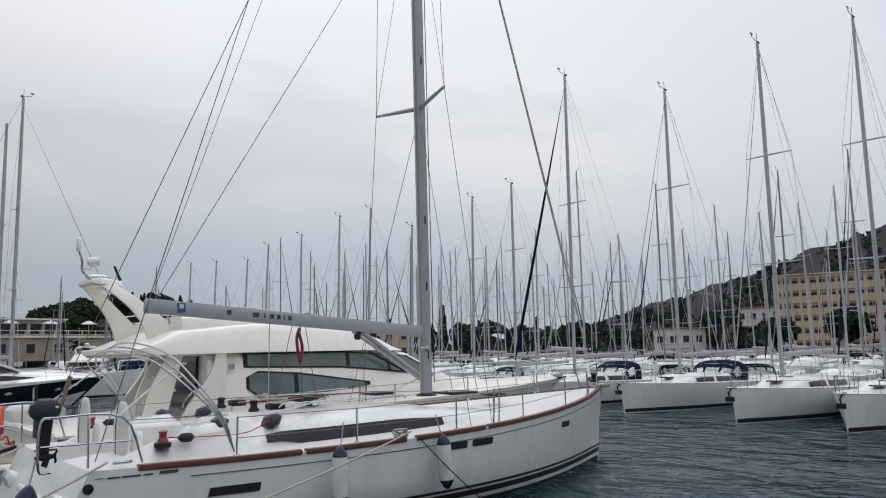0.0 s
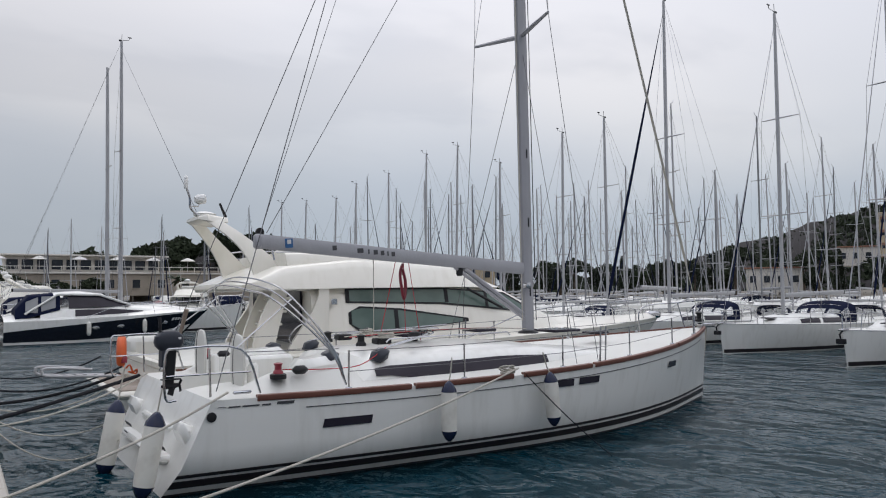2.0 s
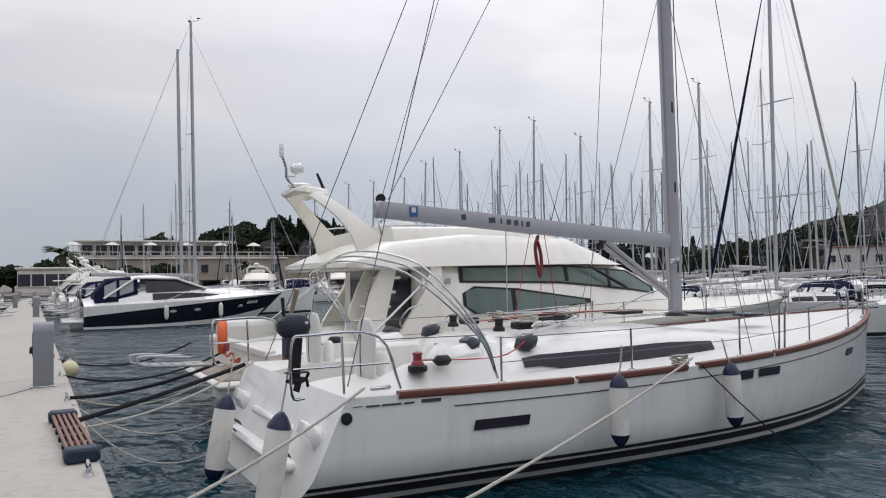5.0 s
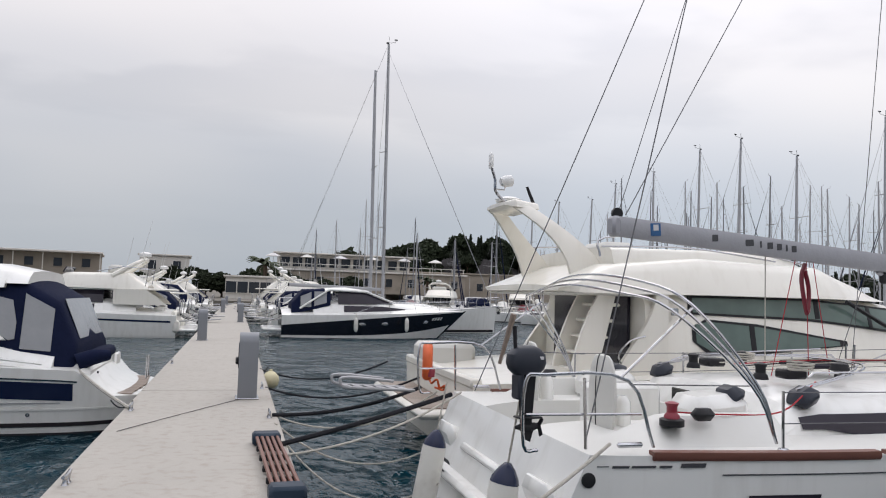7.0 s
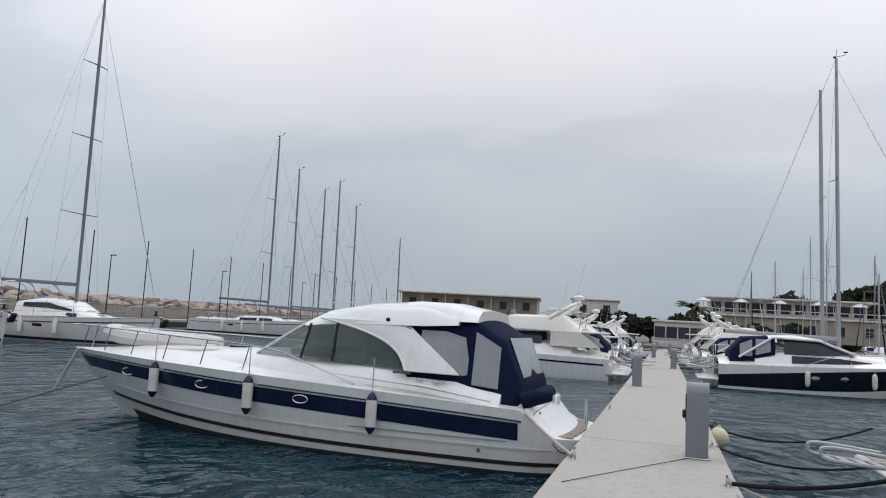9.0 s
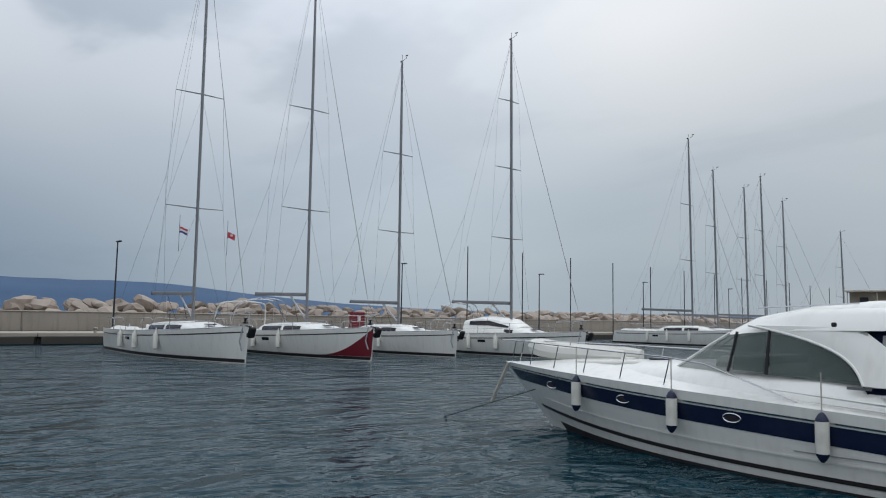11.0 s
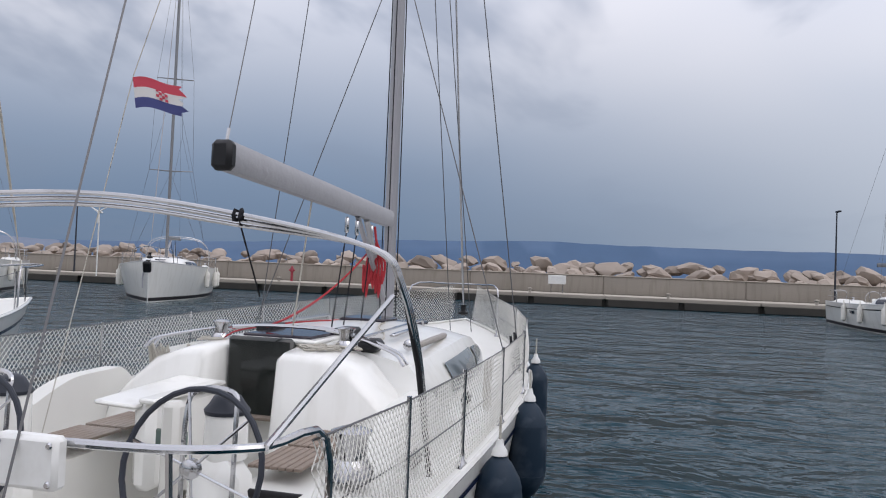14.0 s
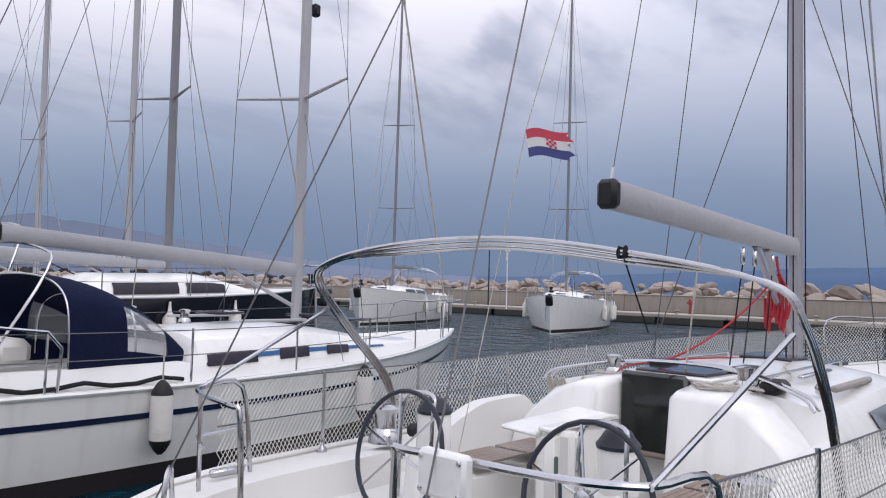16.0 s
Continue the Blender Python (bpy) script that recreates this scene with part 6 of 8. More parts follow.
    # radar arch: two tapered legs sweeping aft to a raised wing
    for sd in (1, -1):
        w = []
        for u in range(9):
            t = u / 8
            c = Vector((X(4.98 - 0.82 * t - 0.12 * t * t), sd * (0.95 - 0.5 * t ** 1.8), 2.62 + 1.0 * t ** 0.80))
            l, th = 0.125 * (1 - 0.25 * t) + 0.12 * (1 - t) ** 3, 0.06
            w.append([c + Vector((a * l, sd * b * th, a * l * 0.35)) for a, b in ((-1, -0.6), (0, -1), (1, -0.6), (1, 0.6), (0, 1), (-1, 0.6))])
        part("arch_leg", Geo().loft(w), GEL_CREAM, boat)
    part("arch_wing", House([(X(3.86), 0.4, 0.4, 3.60, 3.64), (X(4.0), 0.58, 0.55, 3.56, 3.68), (X(4.38), 0.55, 0.5, 3.54, 3.64)], 0.03, 0.02).skin(4), GEL_CREAM, boat)
    rad = part("antenna_mast", Geo().tube(bow_curve([(X(3.92), -0.3, 3.66), (X(3.75), -0.32, 3.8), (X(3.73), -0.32, 4.0), (X(3.67), -0.32, 4.18)], 4), 0.022, 6), STEEL, boat)
    part("antenna", Geo().lathe([(0.035, 0), (0.04, 0.04), (0.04, 0.2), (0.02, 0.24), (0.001, 0.25)], 10, (X(3.66), -0.32, 4.16)), WHITEPL, rad)
    part("searchlight", Geo().lathe([(0.06, -0.1), (0.09, -0.04), (0.09, 0.08), (0.06, 0.1), (0.001, 0.1)], 12, (X(3.93), -0.3, 3.98), Matrix.Rotation(radians(80), 4, "Y")), WHITEPL, rad)
    part("searchlight_arm", Geo().tube([(X(3.75), -0.32, 3.84), (X(3.89), -0.3, 3.84), (X(3.92), -0.3, 3.92)], 0.014, 6), STEEL, rad)
    part("radome", Geo().lathe([(0.05, 0), (0.2, 0.02), (0.22, 0.06), (0.12, 0.1), (0.001, 0.11)], 14, (X(4.12), 0.1, 3.69)), WHITEPL, boat)
    part("fold_mast", Geo().tube([(X(4.47), -0.1, 3.68), (X(4.35), -0.1, 3.95)], [0.03, 0.022], 7), BLACKPLASTIC, boat)
    motor_rail(boat, h, 0.42, 0.985, 0.55, 7)
    part("bow_fitting", Geo().box((h.x0 + h.L - 0.25, 0, 1.52), (0.5, 0.3, 0.2), 0.06), STEEL, boat)
    part("swim_platform", Geo().box((0.36, 0, 0.62), (0.7, 3.3, 0.12), 0.05), GEL_CREAM, boat)
    part("platform_teak", Geo().box((0.36, 0, 0.686), (0.56, 3.0, 0.016), 0.005), TEAK, boat)
    return h


flybridge_yacht()


def low_cruiser(m, name="motor_cruiser", label="white motor cruiser", hull_mat=GEL, L=10.4, B=3.4, canvas=CANVAS, group="", fly=False, top_mat=GEL, fenders=True):
    """A sports cruiser seen some way off."""
    boat = thing(name, label, "motorboat", group, m=m)
    h = Hull(L, B, 0.95, 1.08, 1.28, tr=0.93, bow_rake=1.5, fullest=0.32, p=2.3, flare=0.1, bow_flare=0.6)
    hull = part("hull", h.skin(22), hull_mat, boat)
    part("deck", h.deck(lambda s, v: 0.22 * (1 - v ** 2) * (1 - step(s, 0.7, 1)), 24), GEL, boat)
    k = L / 10.4
    low = House([(1.6 * k, 1.42, 1.25, 0.95, 1.35), (3.0 * k, 1.45, 1.2, 0.95, 1.55), (5.4 * k, 1.3, 1.05, 1.05, 1.55), (7.4 * k, 0.9, 0.6, 1.12, 1.42), (8.9 * k, 0.4, 0.2, 1.2, 1.28)], 0.15, 0.08)
    part("cabin_moulding", low.skin(4), GEL, boat)
    ws = House([(2.9 * k, 1.25, 1.05, 1.45, 2.02), (4.4 * k, 1.2, 0.98, 1.5, 2.0), (5.9 * k, 0.95, 0.8, 1.52, 1.58)], 0.06, 0.03)
    part("windscreen", ws.skin(4), GLASS_DARK, boat)
    for sd in (1, -1):
        part("screen_frame", Geo().tube([(6.0 * k, sd * 0.85, 1.56), (4.4 * k, sd * 1.05, 2.02), (2.4 * k, sd * 1.15, 2.06), (0.9 * k, sd * 1.4, 1.25)], 0.05, 6), top_mat, boat)
        if hull_mat is GEL:
            part("sheer_stripe", h.strip(lambda s: h.sheer(s) - 0.3, lambda s: h.sheer(s) - 0.22, 0.02, 0.97, sd, 0.008), NAVY, hull)
        else:
            part("white_foot", h.strip(lambda s: 0.02, lambda s: 0.12 + 0.55 * s ** 3, 0.0, 0.97, sd, 0.012), GEL, hull)
            part("gunwale_line", h.strip(lambda s: h.sheer(s) - 0.05 - 0.36 * (1 - s) ** 1.7, lambda s: h.sheer(s) + 0.0, 0.0, 0.985, sd, 0.012), GEL, hull)
            for q in range(4):
                part("lettering_bar", h.strip(lambda s: h.sheer(s) - 0.36, lambda s: h.sheer(s) - 0.24, 0.80 + 0.018 * q, 0.812 + 0.018 * q, sd, 0.016, 2), FLAGW, hull)
        for s in (0.4, 0.52, 0.76):
            c = h.at(s, h.sheer(s) - 0.42, sd, 0.012)
            part("porthole", Geo().lathe([(0.07, -0.01), (0.075, 0.008), (0.05, 0.012), (0.001, 0.01)], 12, (0, 0, 0), Matrix.Translation(c) @ Matrix.Rotation(radians(-90 * sd), 4, "X") @ Matrix.Diagonal((2.2, 1, 1, 1))), STEEL, hull)
    roof = House([(2.2 * k, 1.15, 1.0, 2.0, 2.1), (3.4 * k, 1.12, 0.98, 2.02, 2.16), (4.6 * k, 1.0, 0.85, 1.96, 2.04)], 0.05, 0.05)
    rf = part("hard_top", roof.skin(4), top_mat, boat)
    if not fly:
        tent = House([(0.5 * k, 1.3, 1.12, 1.05, 1.45), (1.1 * k, 1.32, 1.1, 1.1, 2.0), (2.5 * k, 1.28, 1.08, 1.4, 2.1)], 0.1, 0.05)
        tn = part("canvas_tent", tent.skin(4), canvas, boat)
        for sd in (1, -1):
            part("tent_window", tent.pane([(0.95 * k, 1.3, 1.75), (1.5 * k, 1.3, 1.95)], sd, 0.014, 4), VINYL, tn)
            part("tent_window", tent.pane([(1.65 * k, 1.35, 1.97), (2.3 * k, 1.5, 1.98)], sd, 0.014, 4), VINYL, tn)
    if fly:
        f = House([(1.2 * k, 1.35, 1.2, 2.06, 2.2), (2.0 * k, 1.4, 1.22, 2.05, 2.75), (4.4 * k, 1.2, 1.0, 2.08, 2.7), (5.0 * k, 0.95, 0.8, 2.1, 2.3)], 0.14, 0.03)
        part("flybridge", f.skin(4), GEL_CREAM, boat)
        part("overhang", Geo().box((1.3 * k, 0, 2.06), (2.3 * k, 2.7, 0.09), 0.035), GEL_CREAM, boat)
        part("saloon_bulkhead", Geo().box((2.45 * k, 0, 1.5), (0.08, 2.4, 1.1), 0.03), GLASS_DARK, boat)
        for y in (-0.62, 0.0, 0.62):
            part("door_frame", Geo().box((2.40 * k, y, 1.5), (0.03, 0.06, 1.1), 0.01), ALU, boat)
        part("curtain", Geo().box((2.38 * k, 0.95, 1.55), (0.04, 0.34, 0.95), 0.015), HYPALON, boat)
        part("cockpit_seat", Geo().box((0.75 * k, 0, 1.12), (0.5, 2.1, 0.36), 0.1), HYPALON, boat)
        part("transom", Geo().box((0.1, 0, 0.86), (0.22, B * 0.86, 0.62), 0.07), GEL_CREAM, boat)
        part("transom_stripe", Geo().box((-0.02, 0, 0.98), (0.012, B * 0.5, 0.09), 0.004), TEXTBAR, boat)
        for sd in (1, -1):
            part("side_wing", Geo().sheet([[(0.25 * k + 1.0 * k * (q / 8) ** 1.7, sd * 1.42, 1.0 + 1.05 * q / 8), (2.5 * k, sd * 1.36, 1.0 + 1.05 * q / 8)] for q in range(9)][3:], 0.05), GEL_CREAM, boat)
            part("fly_rail", Geo().tube([(1.3 * k, sd * 1.25, 2.2), (1.2 * k, sd * 1.25, 2.95), (2.2 * k, sd * 1.2, 3.02), (3.2 * k, sd * 1.1, 2.78)], 0.018, 5), STEEL, boat)
            part("stern_fender", Geo().lathe([(0.03, -0.3), (0.15, -0.2), (0.17, 0.0), (0.15, 0.2), (0.03, 0.3), (0.02, 0.5)], 10, (0.0, sd * (B * 0.42), 0.5)), FENDERW, boat)
        part("fly_screen", Geo().box((4.45 * k, 0, 2.82), (0.05, 1.9, 0.26), 0.015, (0, -30, 0)), GLASS_DARK, boat)
        part("fly_seat", Geo().box((2.6 * k, 0.2, 2.9), (0.5, 1.3, 0.4), 0.1), HYPALON, boat)
        part("aerial", Geo().tube([(1.6 * k, 0.6, 3.3), (1.2 * k, 0.62, 5.2)], [0.014, 0.006], 4), WHITEPL, boat)
        for sd in (1, -1):
            part("arch_leg", Geo().tube([(2.6 * k, sd * 1.15, 2.6), (1.7 * k, sd * 1.0, 3.2), (1.5 * k, sd * 0.7, 3.35)], [0.13, 0.09, 0.07], 8), GEL_CREAM, boat)
        part("arch_bar", Geo().tube([(1.5 * k, -0.75, 3.35), (1.45 * k, 0, 3.42), (1.5 * k, 0.75, 3.35)], 0.1, 8), GEL_CREAM, boat)
        part("radome", Geo().lathe([(0.05, 0), (0.26, 0.03), (0.26, 0.16), (0.1, 0.24), (0.001, 0.24)], 12, (1.5 * k, 0, 3.5)), WHITEPL, boat)
    motor_rail(boat, h, 0.35, 0.97, 0.45, 4)
    for y in (-0.42, 0.42):
        part("stern_rail", Geo().tube(bow_curve([(-0.1, y * B * 0.9, 0.95), (-0.12, y * B * 0.9, 1.55), (-0.1, y * B * 0.4, 1.6), (-0.05, y * B * 0.36, 0.95)], 3), 0.018, 5), STEEL, boat)
    part("aerial", Geo().tube([(2.3 * k, 0.8, 2.0), (1.9 * k, 0.85, 4.4)], [0.014, 0.006], 4), WHITEPL, boat)
    for sd in (1, -1):
        part("cabin_window", low.pane([(3.2 * k, 1.12, 1.40), (5.2 * k, 1.16, 1.40), (6.6 * k, 1.22, 1.30)], sd, 0.014, 4), GLASS_DARK, boat)
    part("swim_platform", Geo().box((-0.4, 0, 0.34), (0.9, B * 0.88, 0.13), 0.05), GEL, boat)
    part("gangway", Geo().box((-0.9, 0.5, 0.75), (1.9, 0.34, 0.05), 0.015, (0, 4, 0)), ALU, boat)
    return boat


black_cruiser = low_cruiser(pose(1.65, 43.6, 0), label="black-hulled sports cruiser with white deck and dark canvas", hull_mat=NAVYHULL, L=9.5)
black_cruiser.scale = (1, 1, 1.12)
for x, y, z in ((5.1, 41.75, 0.68), (7.6, 41.85, 0.72)):
    fender((x, y, z), 0.42, 0.1, ends=FENDERW, hang=0.4, label="small white fender on the black hull", group="fenders of the black cruiser")
white_fly = low_cruiser(pose(-2.9, 42.3, 0, 0, 0, 180), label="white flybridge motor cruiser moored stern-to", L=10.8, B=3.6, fly=True, group="motor cruisers along the pontoon", canvas=GEL_CREAM)
white_low = low_cruiser(pose(-2.8, 46.6, 0, 0, 0, 180), label="white motor cruiser with dark canvas moored stern-to", L=10.0, B=3.4, group="motor cruisers along the pontoon")
rng2 = random.Random(3)
for i, y in enumerate((51, 55.4, 60, 64.6, 69, 73.6, 78.4, 83)):
    k = rng2.uniform(0.8, 1.12)
    copy_thing((white_fly, white_low, white_low)[i % 3], pose(-2.9 + rng2.uniform(-0.7, 0.3), y, 0, 0, 0, 180 + rng2.uniform(-4, 4)) @ Matrix.Diagonal((k, rng2.uniform(0.9, 1.05), k * rng2.uniform(0.85, 1.15), 1)))
for i, y in enumerate((56.5, 61.5, 66.5, 71.5, 77, 82.5)):
    c = copy_thing((white_low, white_fly)[i % 2], pose(1.3 + rng2.uniform(-0.2, 0.3), y, 0, 0, 0, rng2.uniform(-2, 2)))
    c.scale = (1, 1, rng2.uniform(0.9, 1.15))
for x, y, rz in ((17.5, 74, 60), (24, 80, 80), (12, 88, 95), (31, 86, 70), (20, 90, 88), (40, 92, 85)):
    copy_thing((white_low, white_fly)[int(x) % 2], pose(x, y, 0, 0, 0, rz))
# a two-masted yacht behind the black cruiser
ketch = cruising_yacht("sailing_yacht", "white ketch with two bare masts and a furled sail", pose(1.7, 50.2, 0), L=13.5, B=4.0, free=(1.2, 1.2, 1.6), mast_at=0.465, top=17.4, group="yachts along the pontoon", windows_hull=1)
hk = Hull(13.5, 4.0, 1.2, 1.2, 1.6)
part("mizzen_mast", ellipse_bar((5.6, 0.4, 1.4), (5.4, 0.4, 15.8), 0.1, 0.075), ALU, ketch)
for z in (5.5, 9.8):
    part("mizzen_spreader", Geo().tube([(5.55, -0.5, z), (5.5, 1.3, z)], 0.025, 5), ALU, ketch)


def small_boat(m, cover, label):
    """A small open boat lying under its cover."""
    boat = thing("small_boat", label, "motorboat", "small boats by the shore", m=m)
    h = Hull(6.2, 2.3, 0.75, 0.75, 1.0, tr=0.9, bow_rake=0.7, fullest=0.35, flare=0.12, bow_flare=0.5)
    part("hull", h.skin(12), GEL, boat)
    part("cover", House([(0.1, 1.0, 0.8, 0.72, 0.85), (1.6, 1.08, 0.6, 0.74, 1.45), (3.2, 1.0, 0.5, 0.76, 1.6), (5.0, 0.55, 0.3, 0.85, 1.05)], 0.1, 0.08).skin(3), cover, boat)
    part("engine", Geo().box((-0.25, 0, 0.8), (0.4, 0.36, 0.6), 0.1, taper=(0.8, 0.8)), BLACKPLASTIC, boat)
    part("boot_stripe", h.strip(0.03, 0.16, 0, 0.98, -1), NAVY, boat)
    return boat


cov = [(CANVAS, "small white boat under a navy cover"), (HYPALON, "small white boat under a pale cover"), (MAROON, "small white boat under a dark red cover"), (SAILGREY, "small white boat under a grey cover")]
first = [small_boat(pose(9 + 5 * i, 84 + i, 0, 0, 0, 200 + 20 * i), *c) for i, c in enumerate(cov)]
for i in range(22):
    k = copy_thing(first[rng2.randrange(4)], pose(3.5 + 2.6 * i + rng2.uniform(-0.6, 0.6), 88.5 + rng2.uniform(-3.5, 3) + 0.12 * i, 0, 0, 0, rng2.uniform(230, 300)))
    k.scale = (1, 1, rng2.uniform(0.9, 1.5))

# ---- the yacht with netted rails, its stern to the pontoon ----
def open_cockpit(s, v):
    inside = step(s, 0.02, 0.03) * (1 - step(s, 0.325, 0.332))
    seat = step(s, 0.175, 0.18)
    if v < 0.325:
        return -0.52 * inside * step(s, 0.07, 0.075) - 0.16 * inside
    if v < 0.64:
        return (-0.10 - 0.06 * (1 - seat)) * inside
    if v < 0.8:
        return (0.24 * step(s, 0.2, 0.28) + 0.04) * inside
    return 0.0


def netted_yacht():
    boat = thing("sailing_yacht", "white sailing yacht with netted rails and twin steering wheels", "sailboat", m=pose(-2.63, 5.72, 0, 0, 0, 177))
    h = Hull(11.4, 3.72, 0.90, 0.96, 1.22, tr=0.88, bow_rake=0.5, stern_rake=0.4, fullest=0.42, p=2.1, flare=0.09, bow_flare=0.36, round_stern=0.12)
    hull = part("hull", h.skin(34), GEL, boat)
    part("deck", h.deck(open_cockpit, 110), DECK, boat)
    part("transom_top", Geo().box((0.1, 0, 0.86), (0.3, 2.7, 0.1), 0.04), GEL, boat)
    for sd in (1, -1):
        part("boot_stripe", h.strip(0.06, 0.16, 0, 0.99, sd), NAVY, hull)
        part("sheer_band", h.strip(lambda s: h.sheer(s) - 0.13, lambda s: h.sheer(s) - 0.09, 0.02, 0.98, sd), NAVY, hull)
        part("toe_rail", Geo().tube([h.at(k / 20, h.sheer(k / 20), sd, -0.01) + Vector((0, 0, 0.02)) for k in range(21)], 0.022, 6), GEL, boat)
    # coachroof
    g, rings = cabin(h, 0.33, 0.80, 0.68, 0.50, 26, front=0.6, aft=0.02)
    roof = part("coachroof", g, GEL, boat)
    for sd in (1, -1):
        part("cabin_window", cabin_window(rings, 0.20, 0.42, 0.4, 0.55, sd), GLASS_PALE, roof)
        part("cabin_window", cabin_window(rings, 0.45, 0.56, 0.4, 0.5, sd), GLASS_PALE, roof)
        part("cabin_window", cabin_window(rings, 0.02, 0.09, 0.15, 0.05, sd), GLASS_PALE, roof)
        part("jib_track", Geo().box((5.3, sd * 0.92, 1.36), (1.3, 0.06, 0.04), 0.012, (0, -1, -sd * 6)), ALU, roof)
        part("grab_rail", Geo().tube([(4.0, sd * 0.62, 1.46), (4.05, sd * 0.62, 1.52), (6.3, sd * 0.55, 1.54), (6.35, sd * 0.55, 1.48)], 0.014, 6), STEEL, roof)
        w = winch(roof, (3.98, sd * 0.55, 1.44), 1.0)
        coil = bow_curve([(3.92 + (0.09 + 0.04 * math.sin(k * 2.7)) * math.cos(k * 1.7), sd * 0.58 + (0.10 + 0.05 * math.sin(k * 3.9)) * math.sin(k * 1.7), 1.455 + 0.02 * abs(math.sin(k * 1.9))) for k in range(22)], 3)
        part("rope_coil", Geo().tube(coil, 0.008, 5), ROPEW, roof)
        part("deck_box", Geo().box((4.5, sd * 0.36, 1.53), (0.3, 0.16, 0.08), 0.02), BLACKPLASTIC, roof)
    part("sliding_hatch", Geo().box((4.28, 0, 1.515), (0.8, 0.6, 0.035), 0.012), GLASS_DARK, roof)
    part("hatch_frame", Geo().box((4.28, 0, 1.49), (0.95, 0.74, 0.04), 0.015), GEL, roof)
    part("deck_hatch", Geo().box((6.1, 0, 1.53), (0.5, 0.5, 0.05), 0.015), GLASS_DARK, roof)
    part("deck_hatch", Geo().box((7.6, 0, 1.40), (0.45, 0.45, 0.05), 0.015), GLASS_DARK, roof)
    door = part("companionway", Geo().box((3.745, 0.06, 1.2), (0.06, 0.56, 0.64), 0.03), HATCH, boat, "dark open companionway")
    for sd in (1, -1):
        yi, yo = (0.35, 1.16) if sd > 0 else (0.20, 1.16)
        rings2 = []
        for x, kz, ky in ((3.36, 0.0, 0.05), (3.385, 0.035, 0.02), (3.42, 0.05, 0.0), (3.6, 0.07, 0.0), (3.84, 0.08, 0.0)):
            pr = [(yi + ky, 0.42), (yi + ky * 0.6, 1.34 + kz), (yi + 0.05, 1.39 + kz), (0.58, 1.375 + kz), (0.80 - ky, 1.30 + kz), (0.99 - ky, 1.15 + kz * 0.5), (1.16 - ky, 0.99), (yo + 0.04, 0.6)]
            rings2.append([(x + 0.16 * (z - 0.9), sd * y, z) for y, z in pr])
        part("cabin_shoulder", Geo().loft(rings2), GEL, boat, smooth=50)
    part("rope_tail", Geo().tube(bow_curve([(3.62, 0.62 + 0.05 * math.sin(k * 2.1), 1.44 - 0.36 * abs(math.sin(k * 1.05))) for k in range(14)], 3), 0.014, 5), ROPEW, boat)
    # teak on the seats
    for sd in (1, -1):
        for a, b, z in ((0.16, 0.78, 0.86), (2.35, 2.83, 0.93), (2.88, 3.35, 0.93)):
            for k in range(6 if a < 1 else 7):
                y = sd * (0.62 + (0.085 if a < 1 else 0.048) * k)
                part("seat_slat", Geo().box(((a + b) / 2, y, z), (b - a, 0.078 if a < 1 else 0.043, 0.02), 0.004), TEAK, boat)
    part("cockpit_table", Geo().box((2.9, 0.22, 0.92), (0.8, 0.16, 0.56), 0.05), GEL, boat)
    part("table_leaf", Geo().box((2.92, 0.38, 1.20), (0.95, 0.30, 0.03), 0.012, (3, -2, 0)), GEL, boat)
    part("table_leaf", Geo().box((2.9, 0.17, 1.215), (0.86, 0.12, 0.035), 0.012), GEL, boat)
    part("locker_window", Geo().box((2.47, -0.02, 0.98), (0.02, 0.22, 0.16), 0.03), GLASS_GREEN, boat)
    part("table_post", Geo().box((2.36, -0.1, 0.86), (0.12, 0.12, 0.8), 0.03), HYPALON, boat)
    # twin wheels, each on a pedestal with a compass
    for sd in (1, -1):
        c = Vector((1.63, sd * 0.68, 1.1))
        q = lambda a, r: c + Vector((-0.09 * math.sin(a) * r / 0.37 * -1, r * math.cos(a), r * math.sin(a)))
        w = part("steering_wheel", Geo().tube([q(2 * math.pi * k / 28, 0.37) for k in range(28)], 0.0155, 8, closed=True), GREYPLASTIC, boat, "grey leather-bound steering wheel")
        for k in range(6):
            part("spoke", Geo().tube([c, q(0.3 + math.pi * k / 3, 0.36)], 0.008, 5), STEEL, w)
        part("hub", Geo().lathe([(0.05, -0.02), (0.05, 0.02), (0.03, 0.035), (0.001, 0.035)], 12, c, Matrix.Rotation(radians(-90), 4, "Y")), STEEL, w)
        p = part("pedestal", Geo().box(c + Vector((0.28, 0, -0.36)), (0.34, 0.34, 0.7), 0.09, taper=(0.8, 0.85)), GEL, boat)
        part("compass_post", Geo().lathe([(0.115, 0), (0.11, 0.22), (0.105, 0.23)], 16, c + Vector((0.32, 0, -0.02))), GEL, p)
        part("compass", Geo().lathe([(0.115, 0), (0.12, 0.02), (0.095, 0.05), (0.07, 0.09), (0.03, 0.11), (0.001, 0.112)], 16, c + Vector((0.32, 0, 0.21))), GREYPLASTIC, p)
        part("pedestal_hoop", Geo().tube(bow_curve([c + Vector((0.14, 0.14, -0.35)), c + Vector((0.16, 0.14, 0.2)), c + Vector((0.2, 0.1, 0.34)), c + Vector((0.2, -0.1, 0.34)), c + Vector((0.16, -0.14, 0.2)), c + Vector((0.14, -0.14, -0.35))], 4), 0.014, 6), STEEL, p)
        winch(boat, (2.1, sd * 1.32, 1.0), 1.5)
        part("cleat", Geo().box((0.9, sd * 1.45, 0.95), (0.24, 0.05, 0.05), 0.015), STEEL, boat)
        part("deck_block", Geo().box((2.6, sd * 1.52, 1.0), (0.16, 0.08, 0.1), 0.03), BLACKPLASTIC, boat)
